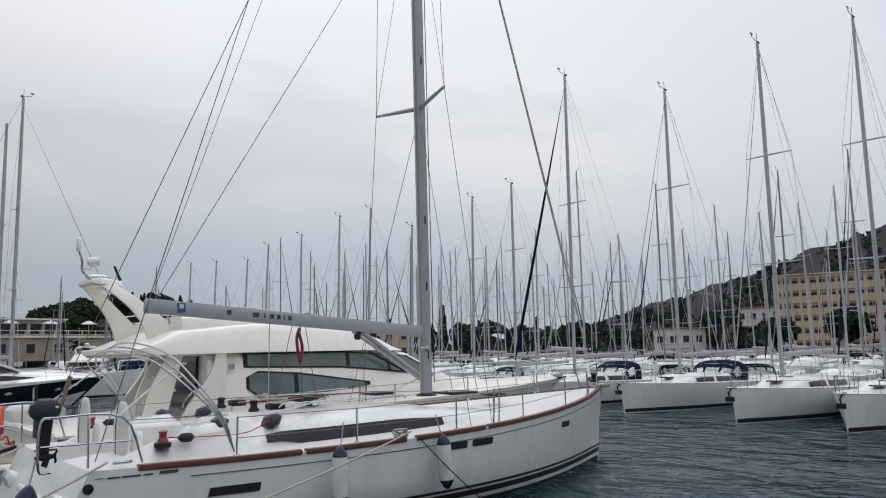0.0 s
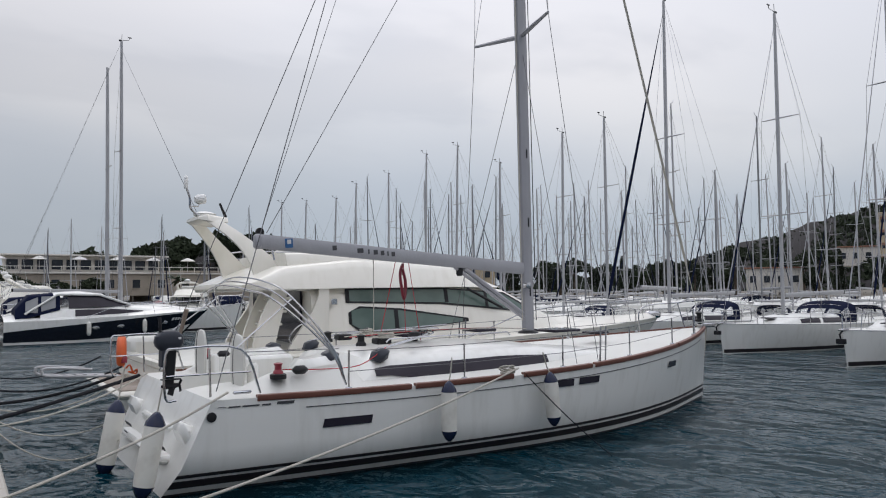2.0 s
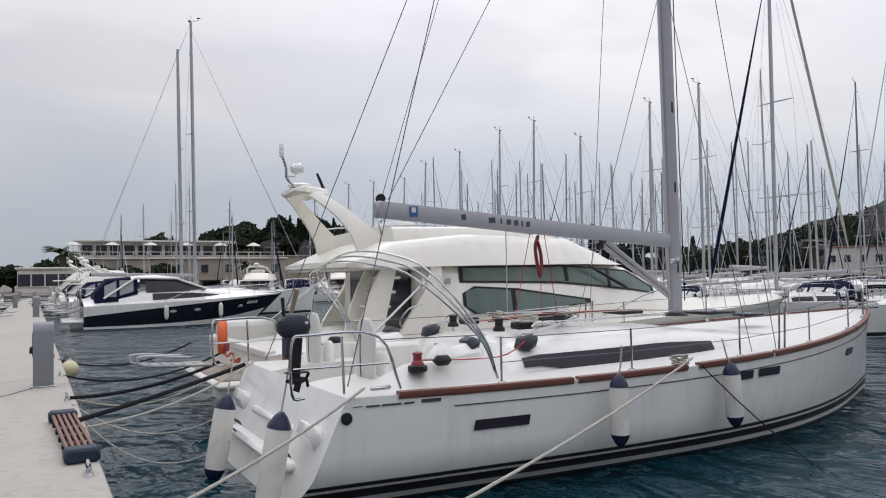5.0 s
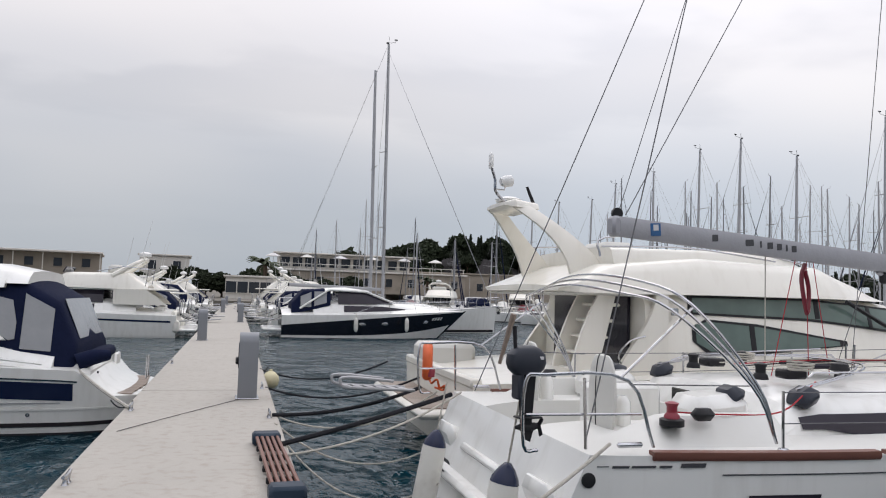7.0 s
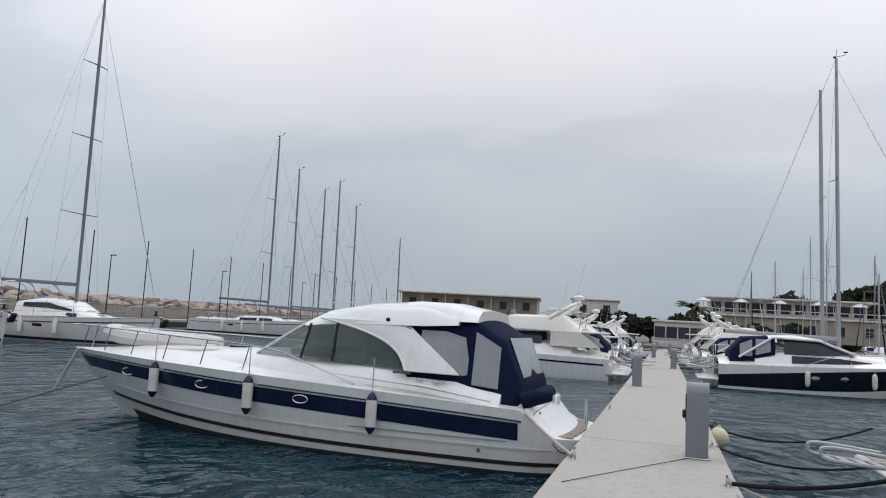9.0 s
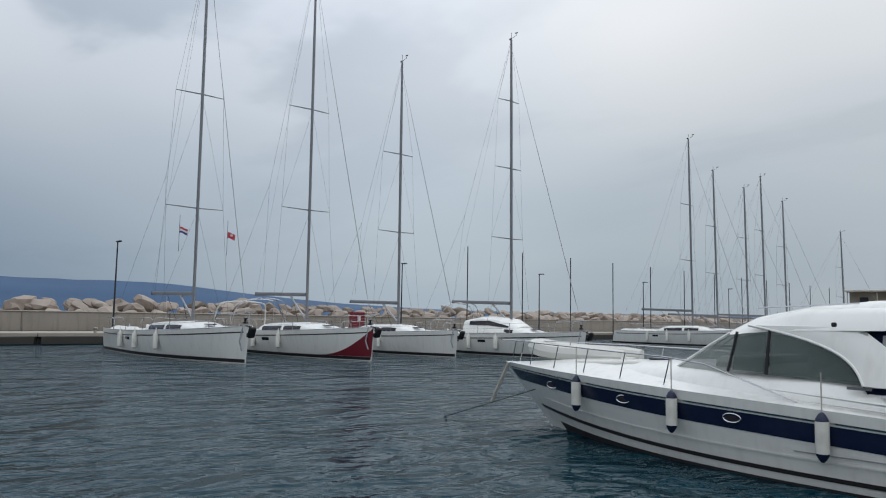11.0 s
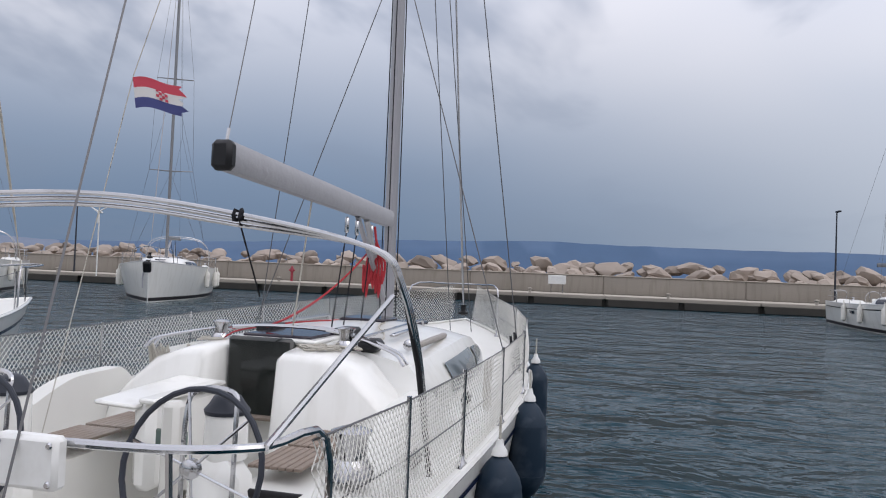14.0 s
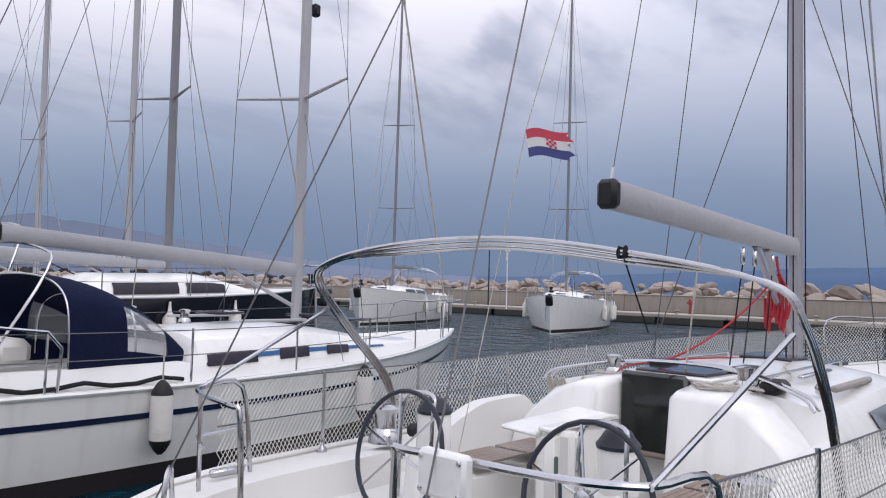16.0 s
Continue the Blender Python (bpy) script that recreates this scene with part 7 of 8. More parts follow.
    part("plotter", Geo().box((1.5, -1.12, 0.93), (0.08, 0.34, 0.2), 0.03, (0, -30, 0)), BLACKPLASTIC, boat)
    # stern rails with a junction box on them
    zt = 1.50
    for sd in (1, -1):
        w = 0.86 if sd > 0 else 0.97
        line = [(1.05, sd * 1.66 * w, 0.93), (0.98, sd * 1.68 * w, zt - 0.03), (0.66, sd * 1.58 * w, zt), (0.52, sd * 1.3 * w, zt), (0.44, sd * 0.66, zt), (0.44, sd * 0.57, zt - 0.06), (0.46, sd * 0.56, 0.88)]
        r = part("pushpit", Geo().tube(bow_curve(line, 4), 0.0155, 8), STEEL, boat)
        part("pushpit_rail", Geo().tube([(0.99, sd * 1.67 * w, 1.22), (0.62, sd * 1.54 * w, 1.22), (0.5, sd * 1.2 * w, 1.22)], 0.012, 6), STEEL, r)
        part("pushpit_leg", Geo().tube([(0.53, sd * 1.32 * w, zt), (0.55, sd * 1.34 * w, 0.9)], 0.013, 6), STEEL, r)
        part("hand_rail", Geo().tube(bow_curve([(0.3, sd * 0.95, 0.9), (0.28, sd * 0.95, 1.14), (0.22, sd * 0.85, 1.18), (0.16, sd * 0.76, 1.14), (0.14, sd * 0.76, 0.88)], 3), 0.014, 6), STEEL, r)
    part("pushpit_bar", Geo().tube([(0.44, -0.66, zt - 0.6), (0.5, -0.6, zt - 0.3)], 0.012, 6), STEEL, boat)
    bx = part("junction_box", Geo().box((0.42, -0.86, zt - 0.05), (0.06, 0.24, 0.17), 0.015), WHITEPL, boat, "white plastic box with corner screws")
    for dy in (-0.095, 0.095):
        for dz in (-0.06, 0.06):
            part("screw", Geo().lathe([(0.012, 0), (0.008, 0.006), (0.001, 0.006)], 8, (0.388, -0.86 + dy, zt - 0.05 + dz), Matrix.Rotation(radians(-90), 4, "Y")), STEEL, bx)
    # folded bimini frame
    for k in range(3):
        d = 0.028 * k
        pts = [(2.47, -1.65, 0.95), (2.26 + d, -1.62, 1.58), (2.05 + d, -1.57, 2.0), (1.97 + d, -1.42, 2.2), (1.86 + d, -0.72, 2.35 - d), (1.74 + d, 0, 2.43 - d), (1.62 + d, 0.75, 2.4 - d), (1.54 + d, 1.3, 2.3), (1.56 + d, 1.5, 2.15), (1.9 + d, 1.55, 1.8), (2.3 + d, 1.57, 1.4), (2.45, 1.6, 1.0)]
        part("bimini_hoop", Geo().tube(bow_curve(pts, 5), 0.0135, 7), STEEL, boat)
    for sd in (1, -1):
        part("bimini_strut", Geo().tube([(1.98 if sd < 0 else 1.72, sd * 1.55, 1.96), (0.66, sd * (1.36 if sd > 0 else 1.55), 1.5)], 0.0135, 7), STEEL, boat)
    # black tube over the steel leg, painting in its dark reflection
    part("leg_sleeve", Geo().tube([(2.47, -1.65, 0.95), (2.26, -1.62, 1.58), (2.1, -1.585, 1.93)], 0.0165, 8), BLACKPLASTIC, boat)
    part("knot", Geo().tube(bow_curve([(1.87 + 0.03 * math.cos(k * 2), -0.74 + 0.02 * math.sin(k), 2.34 + 0.03 * math.sin(k * 2)) for k in range(7)], 2), 0.012, 5), ROPEB, boat)
    part("tail_line", Geo().tube([(1.87, -0.74, 2.32), (2.5, -0.55, 1.9)], 0.005, 4), ROPEB, boat)
    # mast, boom, red line
    r = rig(boat, h, 6.75, 1.42, 16.4, [6.0, 10.6], 2.67, 2.77, 4.02, MASTGREY, SAILGREY, 0.070, 0.006, -0.05, 0.092, False, 0.006, 0.95)
    e, gz = r["end"], r["goose"]
    part("boom_bale", Geo().tube([e + Vector((0, 0, 0.1)), e + Vector((0.02, 0, 0.18))], 0.012, 6), STEEL, r["boom"])
    for u in (0.62, 0.70, 0.83):
        p = e.lerp(gz, u)
        part("boom_block", Geo().box(p - Vector((0, 0, 0.21)), (0.05, 0.04, 0.16), 0.015), STEEL, r["boom"])
        part("sheet_fall", Geo().tube([p - Vector((0, 0, 0.25)), (p.x - 0.15, p.y * 0.3, 1.52)], 0.007, 4), ROPEB, boat)
    q = e.lerp(gz, 0.86) - Vector((0, 0, 0.14))
    loops = []
    for k in range(7):
        dy, dp = 0.035 * (k - 3), 0.62 + 0.05 * ((k * 3) % 4)
        loops += [q + Vector((0.02 * (k % 3), dy * 0.3, -0.18)), q + Vector((0.03, dy - 0.02, -0.4)), q + Vector((0.0, dy, -dp)), q + Vector((0.04, dy + 0.02, -0.42))]
    part("red_coil", Geo().tube(bow_curve([q] + loops, 3), 0.014, 5), ROPER, boat)
    part("red_coil_turns", Geo().tube(bow_curve([q + Vector((0.035 * math.cos(k * 1.6), 0.04 * math.sin(k * 1.6), -0.2 - 0.006 * k)) for k in range(16)], 2), 0.014, 5), ROPER, boat)
    for k in range(2):
        part("folded_hoop", Geo().tube(bow_curve([(3.72 + 0.1 * k, 1.08, 1.38), (3.78 + 0.1 * k, 0.98, 1.47), (4.02 + 0.1 * k, 0.5, 1.56), (4.1 + 0.1 * k, 0, 1.58), (4.02 + 0.1 * k, -0.5, 1.56), (3.82 + 0.1 * k, -0.98, 1.46), (3.76 + 0.1 * k, -1.1, 1.37)], 4), 0.0125, 6), STEEL, boat)
    part("rope_coil", Geo().tube(bow_curve([(3.75 + (0.10 + 0.04 * math.sin(k * 2.3)) * math.cos(k * 1.5), -0.42 + (0.13 + 0.06 * math.sin(k * 1.1)) * math.sin(k * 1.5), 1.455 + 0.025 * abs(math.sin(k * 2.1))) for k in range(26)], 3), 0.0085, 5), ROPEW, boat)
    part("rope_coil", Geo().tube(bow_curve([(3.5 + 0.02 * math.sin(k * 3.3), 0.80 + 0.09 * math.cos(k * 1.7), 1.42 - 0.30 * (k % 2) + 0.02 * math.sin(k * 2.2)) for k in range(20)], 3), 0.011, 5), ROPEW, boat)
    part("loose_line", Geo().tube(bow_curve([(3.9, -0.5, 1.49), (4.3, -0.72, 1.49), (4.8, -0.6, 1.51), (5.4, -0.35, 1.53), (6.6, -0.15, 1.5)], 5), 0.008, 5), ROPEW, boat)
    part("loose_line", Geo().tube(bow_curve([(3.9, 0.45, 1.5), (4.5, 0.62, 1.5), (5.3, 0.4, 1.53), (6.6, 0.12, 1.5)], 5), 0.008, 5), ROPER, boat)
    part("rope_clutch", Geo().box((4.05, -0.74, 1.48), (0.26, 0.16, 0.10), 0.035), BLACKPLASTIC, boat)
    part("timber_rail", Geo().box((5.1, -0.98, 1.45), (1.3, 0.06, 0.05), 0.015, (0, 1, 4)), WEATHERED, boat, "weathered grey timber rail")
    part("deck_track", Geo().box((5.1, -0.70, 1.505), (0.9, 0.05, 0.03), 0.01, (0, 0, 3)), STEEL, boat)
    part("genoa_car", Geo().box((4.4, -0.95, 1.46), (0.1, 0.08, 0.1), 0.03, (0, -30, 0)), STEEL, boat)
    part("red_line", Geo().tube(sag(q + Vector((0, 0, -0.2)), (4.2, 0.25, 1.56), 0.12), 0.010, 5), ROPER, boat)
    part("vang", Geo().tube([e.lerp(gz, 0.78) - Vector((0, 0, 0.1)), (6.65, 0, 1.65)], 0.035, 8), ALU, boat)
    for dx, y in ((0.0, -0.10), (0.03, 0.11), (-0.2, -0.04)):
        part("halyard", Geo().tube([(6.75 + dx, y, 1.5), (6.68 + dx, y * 0.5, 15.8)], 0.007, 4), ROPEB, boat)
    part("furled_headsail", Geo().tube([(h.L - 0.25, 0, 1.32), (h.L - 0.5, 0, 2.1), (7.4, 0, 13.9)], [0.012, 0.017, 0.012], 6), ALU, boat)
    for k in range(2):
        part("pole_stay", Geo().tube([(8.6, -0.35 - 0.3 * k, 1.25), (6.8, -0.05, 9.5 + k)], 0.006, 4), WIRE, boat)
    # stanchions, guard wires and the white net tied to them
    for sd in (1, -1):
        base, tops = [], []
        for s in (0.08, 0.16, 0.25, 0.36, 0.48, 0.60, 0.72, 0.84):
            b = h.at(s, h.sheer(s), sd, -0.06)
            base.append(b + Vector((0, 0, 0.03)))
            tops.append(b + Vector((0, 0, 0.58)))
            if s > 0.1:
                st = part("stanchion", Geo().tube([b, b + Vector((0, 0, 0.6))], 0.0125, 6), STEEL, boat)
                part("stanchion_foot", Geo().lathe([(0.04, 0), (0.035, 0.03), (0.018, 0.05), (0.016, 0.1)], 10, b), STEEL, st)
        nose = Vector((h.L - 0.1, sd * 0.2, h.sheer(1) + 0.62))
        tops.append(nose)
        base.append(Vector((h.L - 0.3, sd * 0.15, h.sheer(1) + 0.04)))
        at = lambda line, u: line[min(int(u), len(line) - 2)].lerp(line[min(int(u), len(line) - 2) + 1], u - min(int(u), len(line) - 2))
        for k in (1.0, 0.5):
            part("guard_wire", Geo().tube([b.lerp(t, k) for b, t in zip(base, tops)], 0.005, 4), WIRE, boat)
        net = Geo()
        n, m = 210, 10
        for k in range(-m, n):
            for dr in (1, -1):
                pts = []
                for j in range(0, m + 1, 2):
                    u = (k + j if dr > 0 else k + m - j) / n * (len(tops) - 1)
                    if 0 <= u <= len(tops) - 1:
                        bulge = 0.04 * math.sin(math.pi * j / m) * math.sin(u * math.pi)
                        pts.append(at(base, u).lerp(at(tops, u), j / m) + Vector((0, sd * bulge, 0)))
                if len(pts) > 1:
                    net.tube(pts, 0.0028, 3, cap=False)
        tagged(part("guard_net", net, NET, boat, "white diamond netting tied to the rails"), kind="stuff")
    zb = h.sheer(1)
    pts = [(10.3, -0.72, zb), (10.3, -0.72, zb + 0.6), (11.2, -0.3, zb + 0.64), (11.45, -0.12, zb + 0.64), (11.45, 0.12, zb + 0.64), (11.2, 0.3, zb + 0.64), (10.3, 0.72, zb + 0.6), (10.3, 0.72, zb)]
    part("pulpit", Geo().tube(bow_curve(pts, 4), 0.0135, 7), STEEL, boat)
    part("furling_drum", Geo().lathe([(0.02, 0), (0.09, 0.02), (0.09, 0.05), (0.04, 0.08), (0.04, 0.15), (0.08, 0.18)], 12, (11.1, 0, zb + 0.1)), BLACKPLASTIC, boat)
    # turnbuckles at the shrouds, a sheet coil on the guard rail and blocks on the side deck
    for k, (x, y) in enumerate(((6.35, -1.58), (6.6, -1.6), (6.85, -1.55))):
        part("turnbuckle", Geo().tube([(x, y, 1.02), (x - 0.01, y + 0.02, 1.2), (x - 0.02, y + 0.05, 1.42)], [0.018, 0.026, 0.014], 7), BLACKPLASTIC, boat)
    part("sheet_hank", Geo().tube(bow_curve([(4.0 + 0.10 * math.cos(k * 2.4), -1.70 - 0.02 * math.sin(k * 1.7), 1.42 - 0.36 * (k % 2) + 0.03 * math.sin(k * 3.1)) for k in range(12)], 3), 0.010, 5), ROPEW, boat)
    for x in (3.3, 4.6):
        part("deck_block", Geo().box((x, -1.42, 1.02), (0.16, 0.07, 0.10), 0.03), BLACKPLASTIC, boat)
    part("instrument_panel", Geo().box((1.92, -1.02, 0.86), (0.03, 0.34, 0.2), 0.01, (0, -20, 0)), BLACKPLASTIC, boat)
    for k in range(3):
        part("instrument", Geo().box((1.90, -1.12 + 0.1 * k, 0.87), (0.02, 0.08, 0.08), 0.008, (0, -20, 0)), GREYPLASTIC, boat)
    part("companion_sill", Geo().box((3.73, 0.06, 0.9), (0.1, 0.66, 0.04), 0.015), TEAK, boat)
    # flag staff line and its flag on the backstay
    part("flag_halyard", Geo().tube([(1.9, 0.45, 0.95), (2.62, 0.49, 3.3), (4.2, 0.2, 8.0)], 0.0035, 5), ROPEW, boat)
    return h


net_hull = netted_yacht()


def wavy_flag(m, w, hgt, bands, name, label, emblem=None, torn=0.0):
    t = thing(name, label, "flag", m=m)
    n = len(bands)
    f = lambda u, v: (w * u * 0.93, 0.09 * w * math.sin(5.2 * u + v * 1.1) * (0.3 + u), -hgt * v - 0.42 * hgt * u * u + 0.06 * hgt * math.sin(7 * u))
    end = lambda v: 1 - torn * (0.5 + 0.5 * math.sin(v * 23.0) * math.sin(v * 9.0 + 1))
    for i, mt in enumerate(bands):
        part("flag_band", Geo().sheet([[f(k / 14 * end((i + j / 3) / n), (i + j / 3) / n) for j in range(4)] for k in range(15)], 0.003), mt, t)
    if emblem:
        off = Vector((0, -0.006, 0))
        for i in range(4):
            for j in range(4):
                if (i + j) % 2 == 0:
                    u, v = 0.40 + 0.05 * i, 0.30 + 0.09 * j
                    part("emblem_check", Geo().sheet([[Vector(f(u + a * 0.05, v + b * 0.09)) + off for b in (0, 1)] for a in (0, 1)], 0.003), emblem, t)
    return t


MN = Matrix.Translation((-2.63, 5.72, 0)) @ Euler((0, 0, radians(177))).to_matrix().to_4x4()
wavy_flag(Matrix.Translation(MN @ Vector((2.6, 0.48, 3.28))) @ Euler((0, 0, radians(128))).to_matrix().to_4x4() @ Euler((0, radians(-8), 0)).to_matrix().to_4x4(), 0.36, 0.20, (FLAGR, FLAGW, FLAGB), "ensign", "red, white and blue torn flag with a checked shield", FLAGR, 0.24)
for lx, z, r in ((3.2, 0.53, 0.155), (4.65, 0.64, 0.155), (6.8, 0.72, 0.14)):
    p = net_hull.at(lx / 11.4, 0.5, -1, 0.17)
    c = Matrix.Translation((-2.63, 5.72, 0)) @ Euler((0, 0, radians(177))).to_matrix().to_4x4() @ Vector((p.x, p.y, z))
    f = fender(tuple(c), 0.40, r, FENDERN, FENDERN, 0.45, label="large dark blue fender with a white eye", group="fenders of the netted yacht")
    part("eye", Geo().lathe([(0.055, 0), (0.05, 0.03), (0.03, 0.06), (0.02, 0.1), (0.001, 0.1)], 10, (0, 0, 0.2 + r * 1.28)), WHITEPL, f)


def blue_stripe_yacht():
    m = pose(-1.95, -0.45, 0, 0, 0, 185)
    boat = thing("sailing_yacht", "white sailing yacht with a blue stripe and navy spray hood", "sailboat", m=m)
    h = Hull(10.7, 3.7, 1.03, 1.05, 1.30, tr=0.78, bow_rake=0.7, stern_rake=-0.1, fullest=0.43, p=2.1, flare=0.1, bow_flare=0.4)
    hull = part("hull", h.skin(28), GEL, boat)
    part("deck", h.deck(plain_profile, 50), DECK, boat)
    for sd in (1, -1):
        part("navy_line", h.strip(lambda s: h.sheer(s) - 0.31, lambda s: h.sheer(s) - 0.25, 0.03, 0.98, sd), NAVY, hull)
        part("boot_stripe", h.strip(-0.05, 0.2, 0, 0.99, sd), DARKSTRIPE, hull)
        part("rub_rail", Geo().tube([h.at(k / 16, h.sheer(k / 16), sd, 0.0) for k in range(17)], 0.028, 6), GEL, boat)
        part("black_rope", Geo().tube([h.at(0.1 + 0.2 * k / 8, h.sheer(0.2), sd, -0.2) + Vector((0, 0, 0.05 + 0.03 * math.sin(k * 2))) for k in range(9)], 0.025, 6), ROPEB, boat)
    g, rings = cabin(h, 0.33, 0.84, 0.64, 0.46, 24, front=0.7, aft=0.03)
    roof = part("coachroof", g, GEL, boat)
    for sd in (1, -1):
        for a, b in ((0.06, 0.20), (0.27, 0.37), (0.44, 0.53)):
            w = part("cabin_window", cabin_window(rings, a, b, 0.45, 0.12, sd, 0.010), GLASS_DARK, roof)
        part("blue_band", cabin_window(rings, 0.0, 0.72, 0.74, 0.02, sd, 0.006), BLUESTRIPE, roof)
        part("jib_track", Geo().box((5.2, sd * 0.8, 1.62), (1.2, 0.05, 0.04), 0.012), ALU, roof)
        winch(roof, (3.9, sd * 0.6, 1.6), 1.0)
    for x in (4.9, 6.6, 7.6):
        part("deck_hatch", Geo().box((x, 0, 1.70 - max(0, x - 6) * 0.09), (0.5, 0.5, 0.04), 0.015), GLASS_DARK, roof)
    spray_hood(boat, h, 0.20, 0.345, CANVAS, 0.70, 1.04)
    rails(boat, h, 6, 0.0135, 0.6)
    r = rig(boat, h, 6.35, 1.55, 16.8, [5.1, 9.9], 2.36, 2.6, 4.4, ALU, SAILGREY, 0.068, 0.0065, -0.03, 0.095, True, 0.004, 1.25)
    part("steaming_light", Geo().box((6.52, 0, 6.6), (0.14, 0.14, 0.2), 0.03), BLACKPLASTIC, r["mast"])
    part("bimini_hoop", Geo().tube(bow_curve([(1.2, -1.4, 1.2), (1.8, -1.35, 2.2), (1.9, -1.0, 2.42), (1.95, 0, 2.5), (1.9, 1.0, 2.42), (1.8, 1.35, 2.2), (1.2, 1.4, 1.2)], 4), 0.0135, 6), STEEL, boat)
    part("bimini_strut", Geo().tube([(1.8, 1.35, 2.2), (2.5, 1.4, 1.2)], 0.0125, 6), STEEL, boat)
    part("cockpit_cushion", Geo().box((2.0, 0.0, 1.3), (0.4, 0.7, 0.3), 0.08), HYPALON, boat)
    part("wheel", Geo().tube([(1.3, 0.45 * math.cos(a), 1.3 + 0.45 * math.sin(a)) for a in (2 * math.pi * k / 20 for k in range(20))], 0.05, 6, closed=True), CANVAS, boat)
    return h


blue_hull = blue_stripe_yacht()
MB = Matrix.Translation((-1.95, -0.45, 0)) @ Euler((0, 0, radians(185))).to_matrix().to_4x4()
p = blue_hull.at(0.26, 0.7, -1, 0.13)
fender(tuple(MB @ Vector((p.x, p.y, 0.72))), 0.46, 0.115, ends=BLACKPLASTIC, hang=0.55, group="fenders of the blue-striped yacht")
p = blue_hull.at(0.56, 0.7, -1, 0.13)
fender(tuple(MB @ Vector((p.x, p.y, 0.66))), 0.46, 0.115, ends=BLACKPLASTIC, hang=0.55, group="fenders of the blue-striped yacht")
line_thing("stern_line", "pale mooring rope crossing the water to the pontoon", sag((-1.75, 2.6, 0.68), (-3.3, 4.7, 0.85), 0.10), 0.018, ROPEW)
line_thing("stern_line", "thin pale mooring rope to the netted yacht", sag((-1.75, 3.6, 0.68), (-2.9, 4.9, 0.85), 0.05), 0.011, ROPEW)
# more yachts further down the same side
navy = cruising_yacht("sailing_yacht", "dark navy sailing yacht with white deck and grey sail cover", pose(-3.4, -6.6, 0, 0, 0, 183), L=10.4, B=3.9, free=(1.75, 1.8, 2.05), top=18.5, mast_mat=DARKMAST, hull_mat=NAVYHULL, stripe=GEL, boom_mat=SAILGREY, group="yachts along the pontoon", extras="gb")
for x, y in ((-3.6, -12.6), (-3.2, -18.2), (-3, -23.6), (-3, -29), (-3, -35), (-3, -41), (-3, -48)):
    c = copy_thing(fleet_b, pose(x, y, 0, 0, 0, 181))
    c.scale = (1, 1, 1.1)

# ---- pontoon and quay furniture ----
def pedestal(x, y, rz=0.0):
    t = thing("service_pedestal", "grey metal power and water pedestal with a rounded top", "pedestal", "pedestals on the pontoon", m=pose(x, y, DECK_Z, 0, 0, rz))
    prof = [(-0.1, 0.0), (-0.1, 0.78), (-0.085, 0.86), (-0.045, 0.905), (0.0, 0.918), (0.045, 0.905), (0.085, 0.86), (0.1, 0.78), (0.1, 0.0)]
    g = Geo()
    g.loft([[(sx, a * 1.45, z) for a, z in prof] for sx in (-0.13, 0.13)])
    part("body", g, PEDGREY, t)
    part("face_panel", Geo().box((-0.133, 0, 0.6), (0.012, 0.2, 0.34), 0.004), GREYPLASTIC, t)
    for k in range(2):
        part("socket", Geo().lathe([(0.045, 0), (0.05, 0.03), (0.03, 0.04), (0.001, 0.04)], 12, (-0.135, -0.05 + 0.1 * k, 0.52), Matrix.Rotation(radians(-90), 4, "Y")), BLACKPLASTIC, t)
    part("base_plate", Geo().box((0, 0, 0.01), (0.32, 0.36, 0.02), 0.006), STEEL, t)
    return t


for x, y in ((-0.22, 17.55), (-1.34, 29.6), (-0.2, 42.7), (-1.25, 57.5), (-0.2, 68), (-1.3, 80), (-0.22, -7)):
    pedestal(x, y)


def slat_mat():
    t = thing("boarding_step", "brown slatted boarding step with dark blue end pads", "step", m=pose(-0.04, 13.3, DECK_Z, 0, 0, 2))
    for dy in (-1.02, 1.02):
        part("end_pad", Geo().box((0, dy, 0.06), (0.27, 0.2, 0.12), 0.025), FENDERN, t)
    for k in range(5):
        part("slat", Geo().box((-0.096 + 0.048 * k, 0, 0.085), (0.03, 1.86, 0.028), 0.006), BROWNRAIL, t)
    for dy in (-0.6, -0.2, 0.2, 0.6):
        part("cross_bar", Geo().box((0, dy, 0.045), (0.24, 0.05, 0.05), 0.008), BLACKPLASTIC, t)


slat_mat()
for x, y in ((0.02, 15.9), (0.02, 18.6), (-1.6, 16.55), (-1.6, 13.0), (0.02, 8.5), (0.02, 11.8), (-1.6, 2.6), (-1.6, 22.5), (0.02, 22)):
    t = thing("mooring_cleat", "galvanised steel mooring cleat bolted to the pontoon edge", "cleat", "cleats on the pontoon", m=pose(x, y, DECK_Z, 0, 0, 90))
    part("horn", Geo().tube([(-0.13, 0, 0.075), (-0.06, 0, 0.06), (0.06, 0, 0.06), (0.13, 0, 0.075)], [0.014, 0.02, 0.02, 0.014], 8), STEEL, t)
    for dx in (-0.045, 0.045):
        part("foot", Geo().lathe([(0.03, 0), (0.018, 0.02), (0.018, 0.06)], 8, (dx, 0, 0)), STEEL, t)
t = thing("float", "yellowed round float hanging at the pontoon edge", "float", m=pose(0.24, 20.6, 0.55))
part("ball", Geo().lathe([(0.001, -0.16), (0.08, -0.145), (0.14, -0.08), (0.16, 0), (0.14, 0.08), (0.08, 0.145), (0.03, 0.17), (0.03, 0.2)], 16), YELLOW, t)
part("eye", Geo().tube([(0, 0, 0.18), (-0.06, 0, 0.24), (-0.12, 0, 0.14)], 0.012, 5), ROPEB, t)
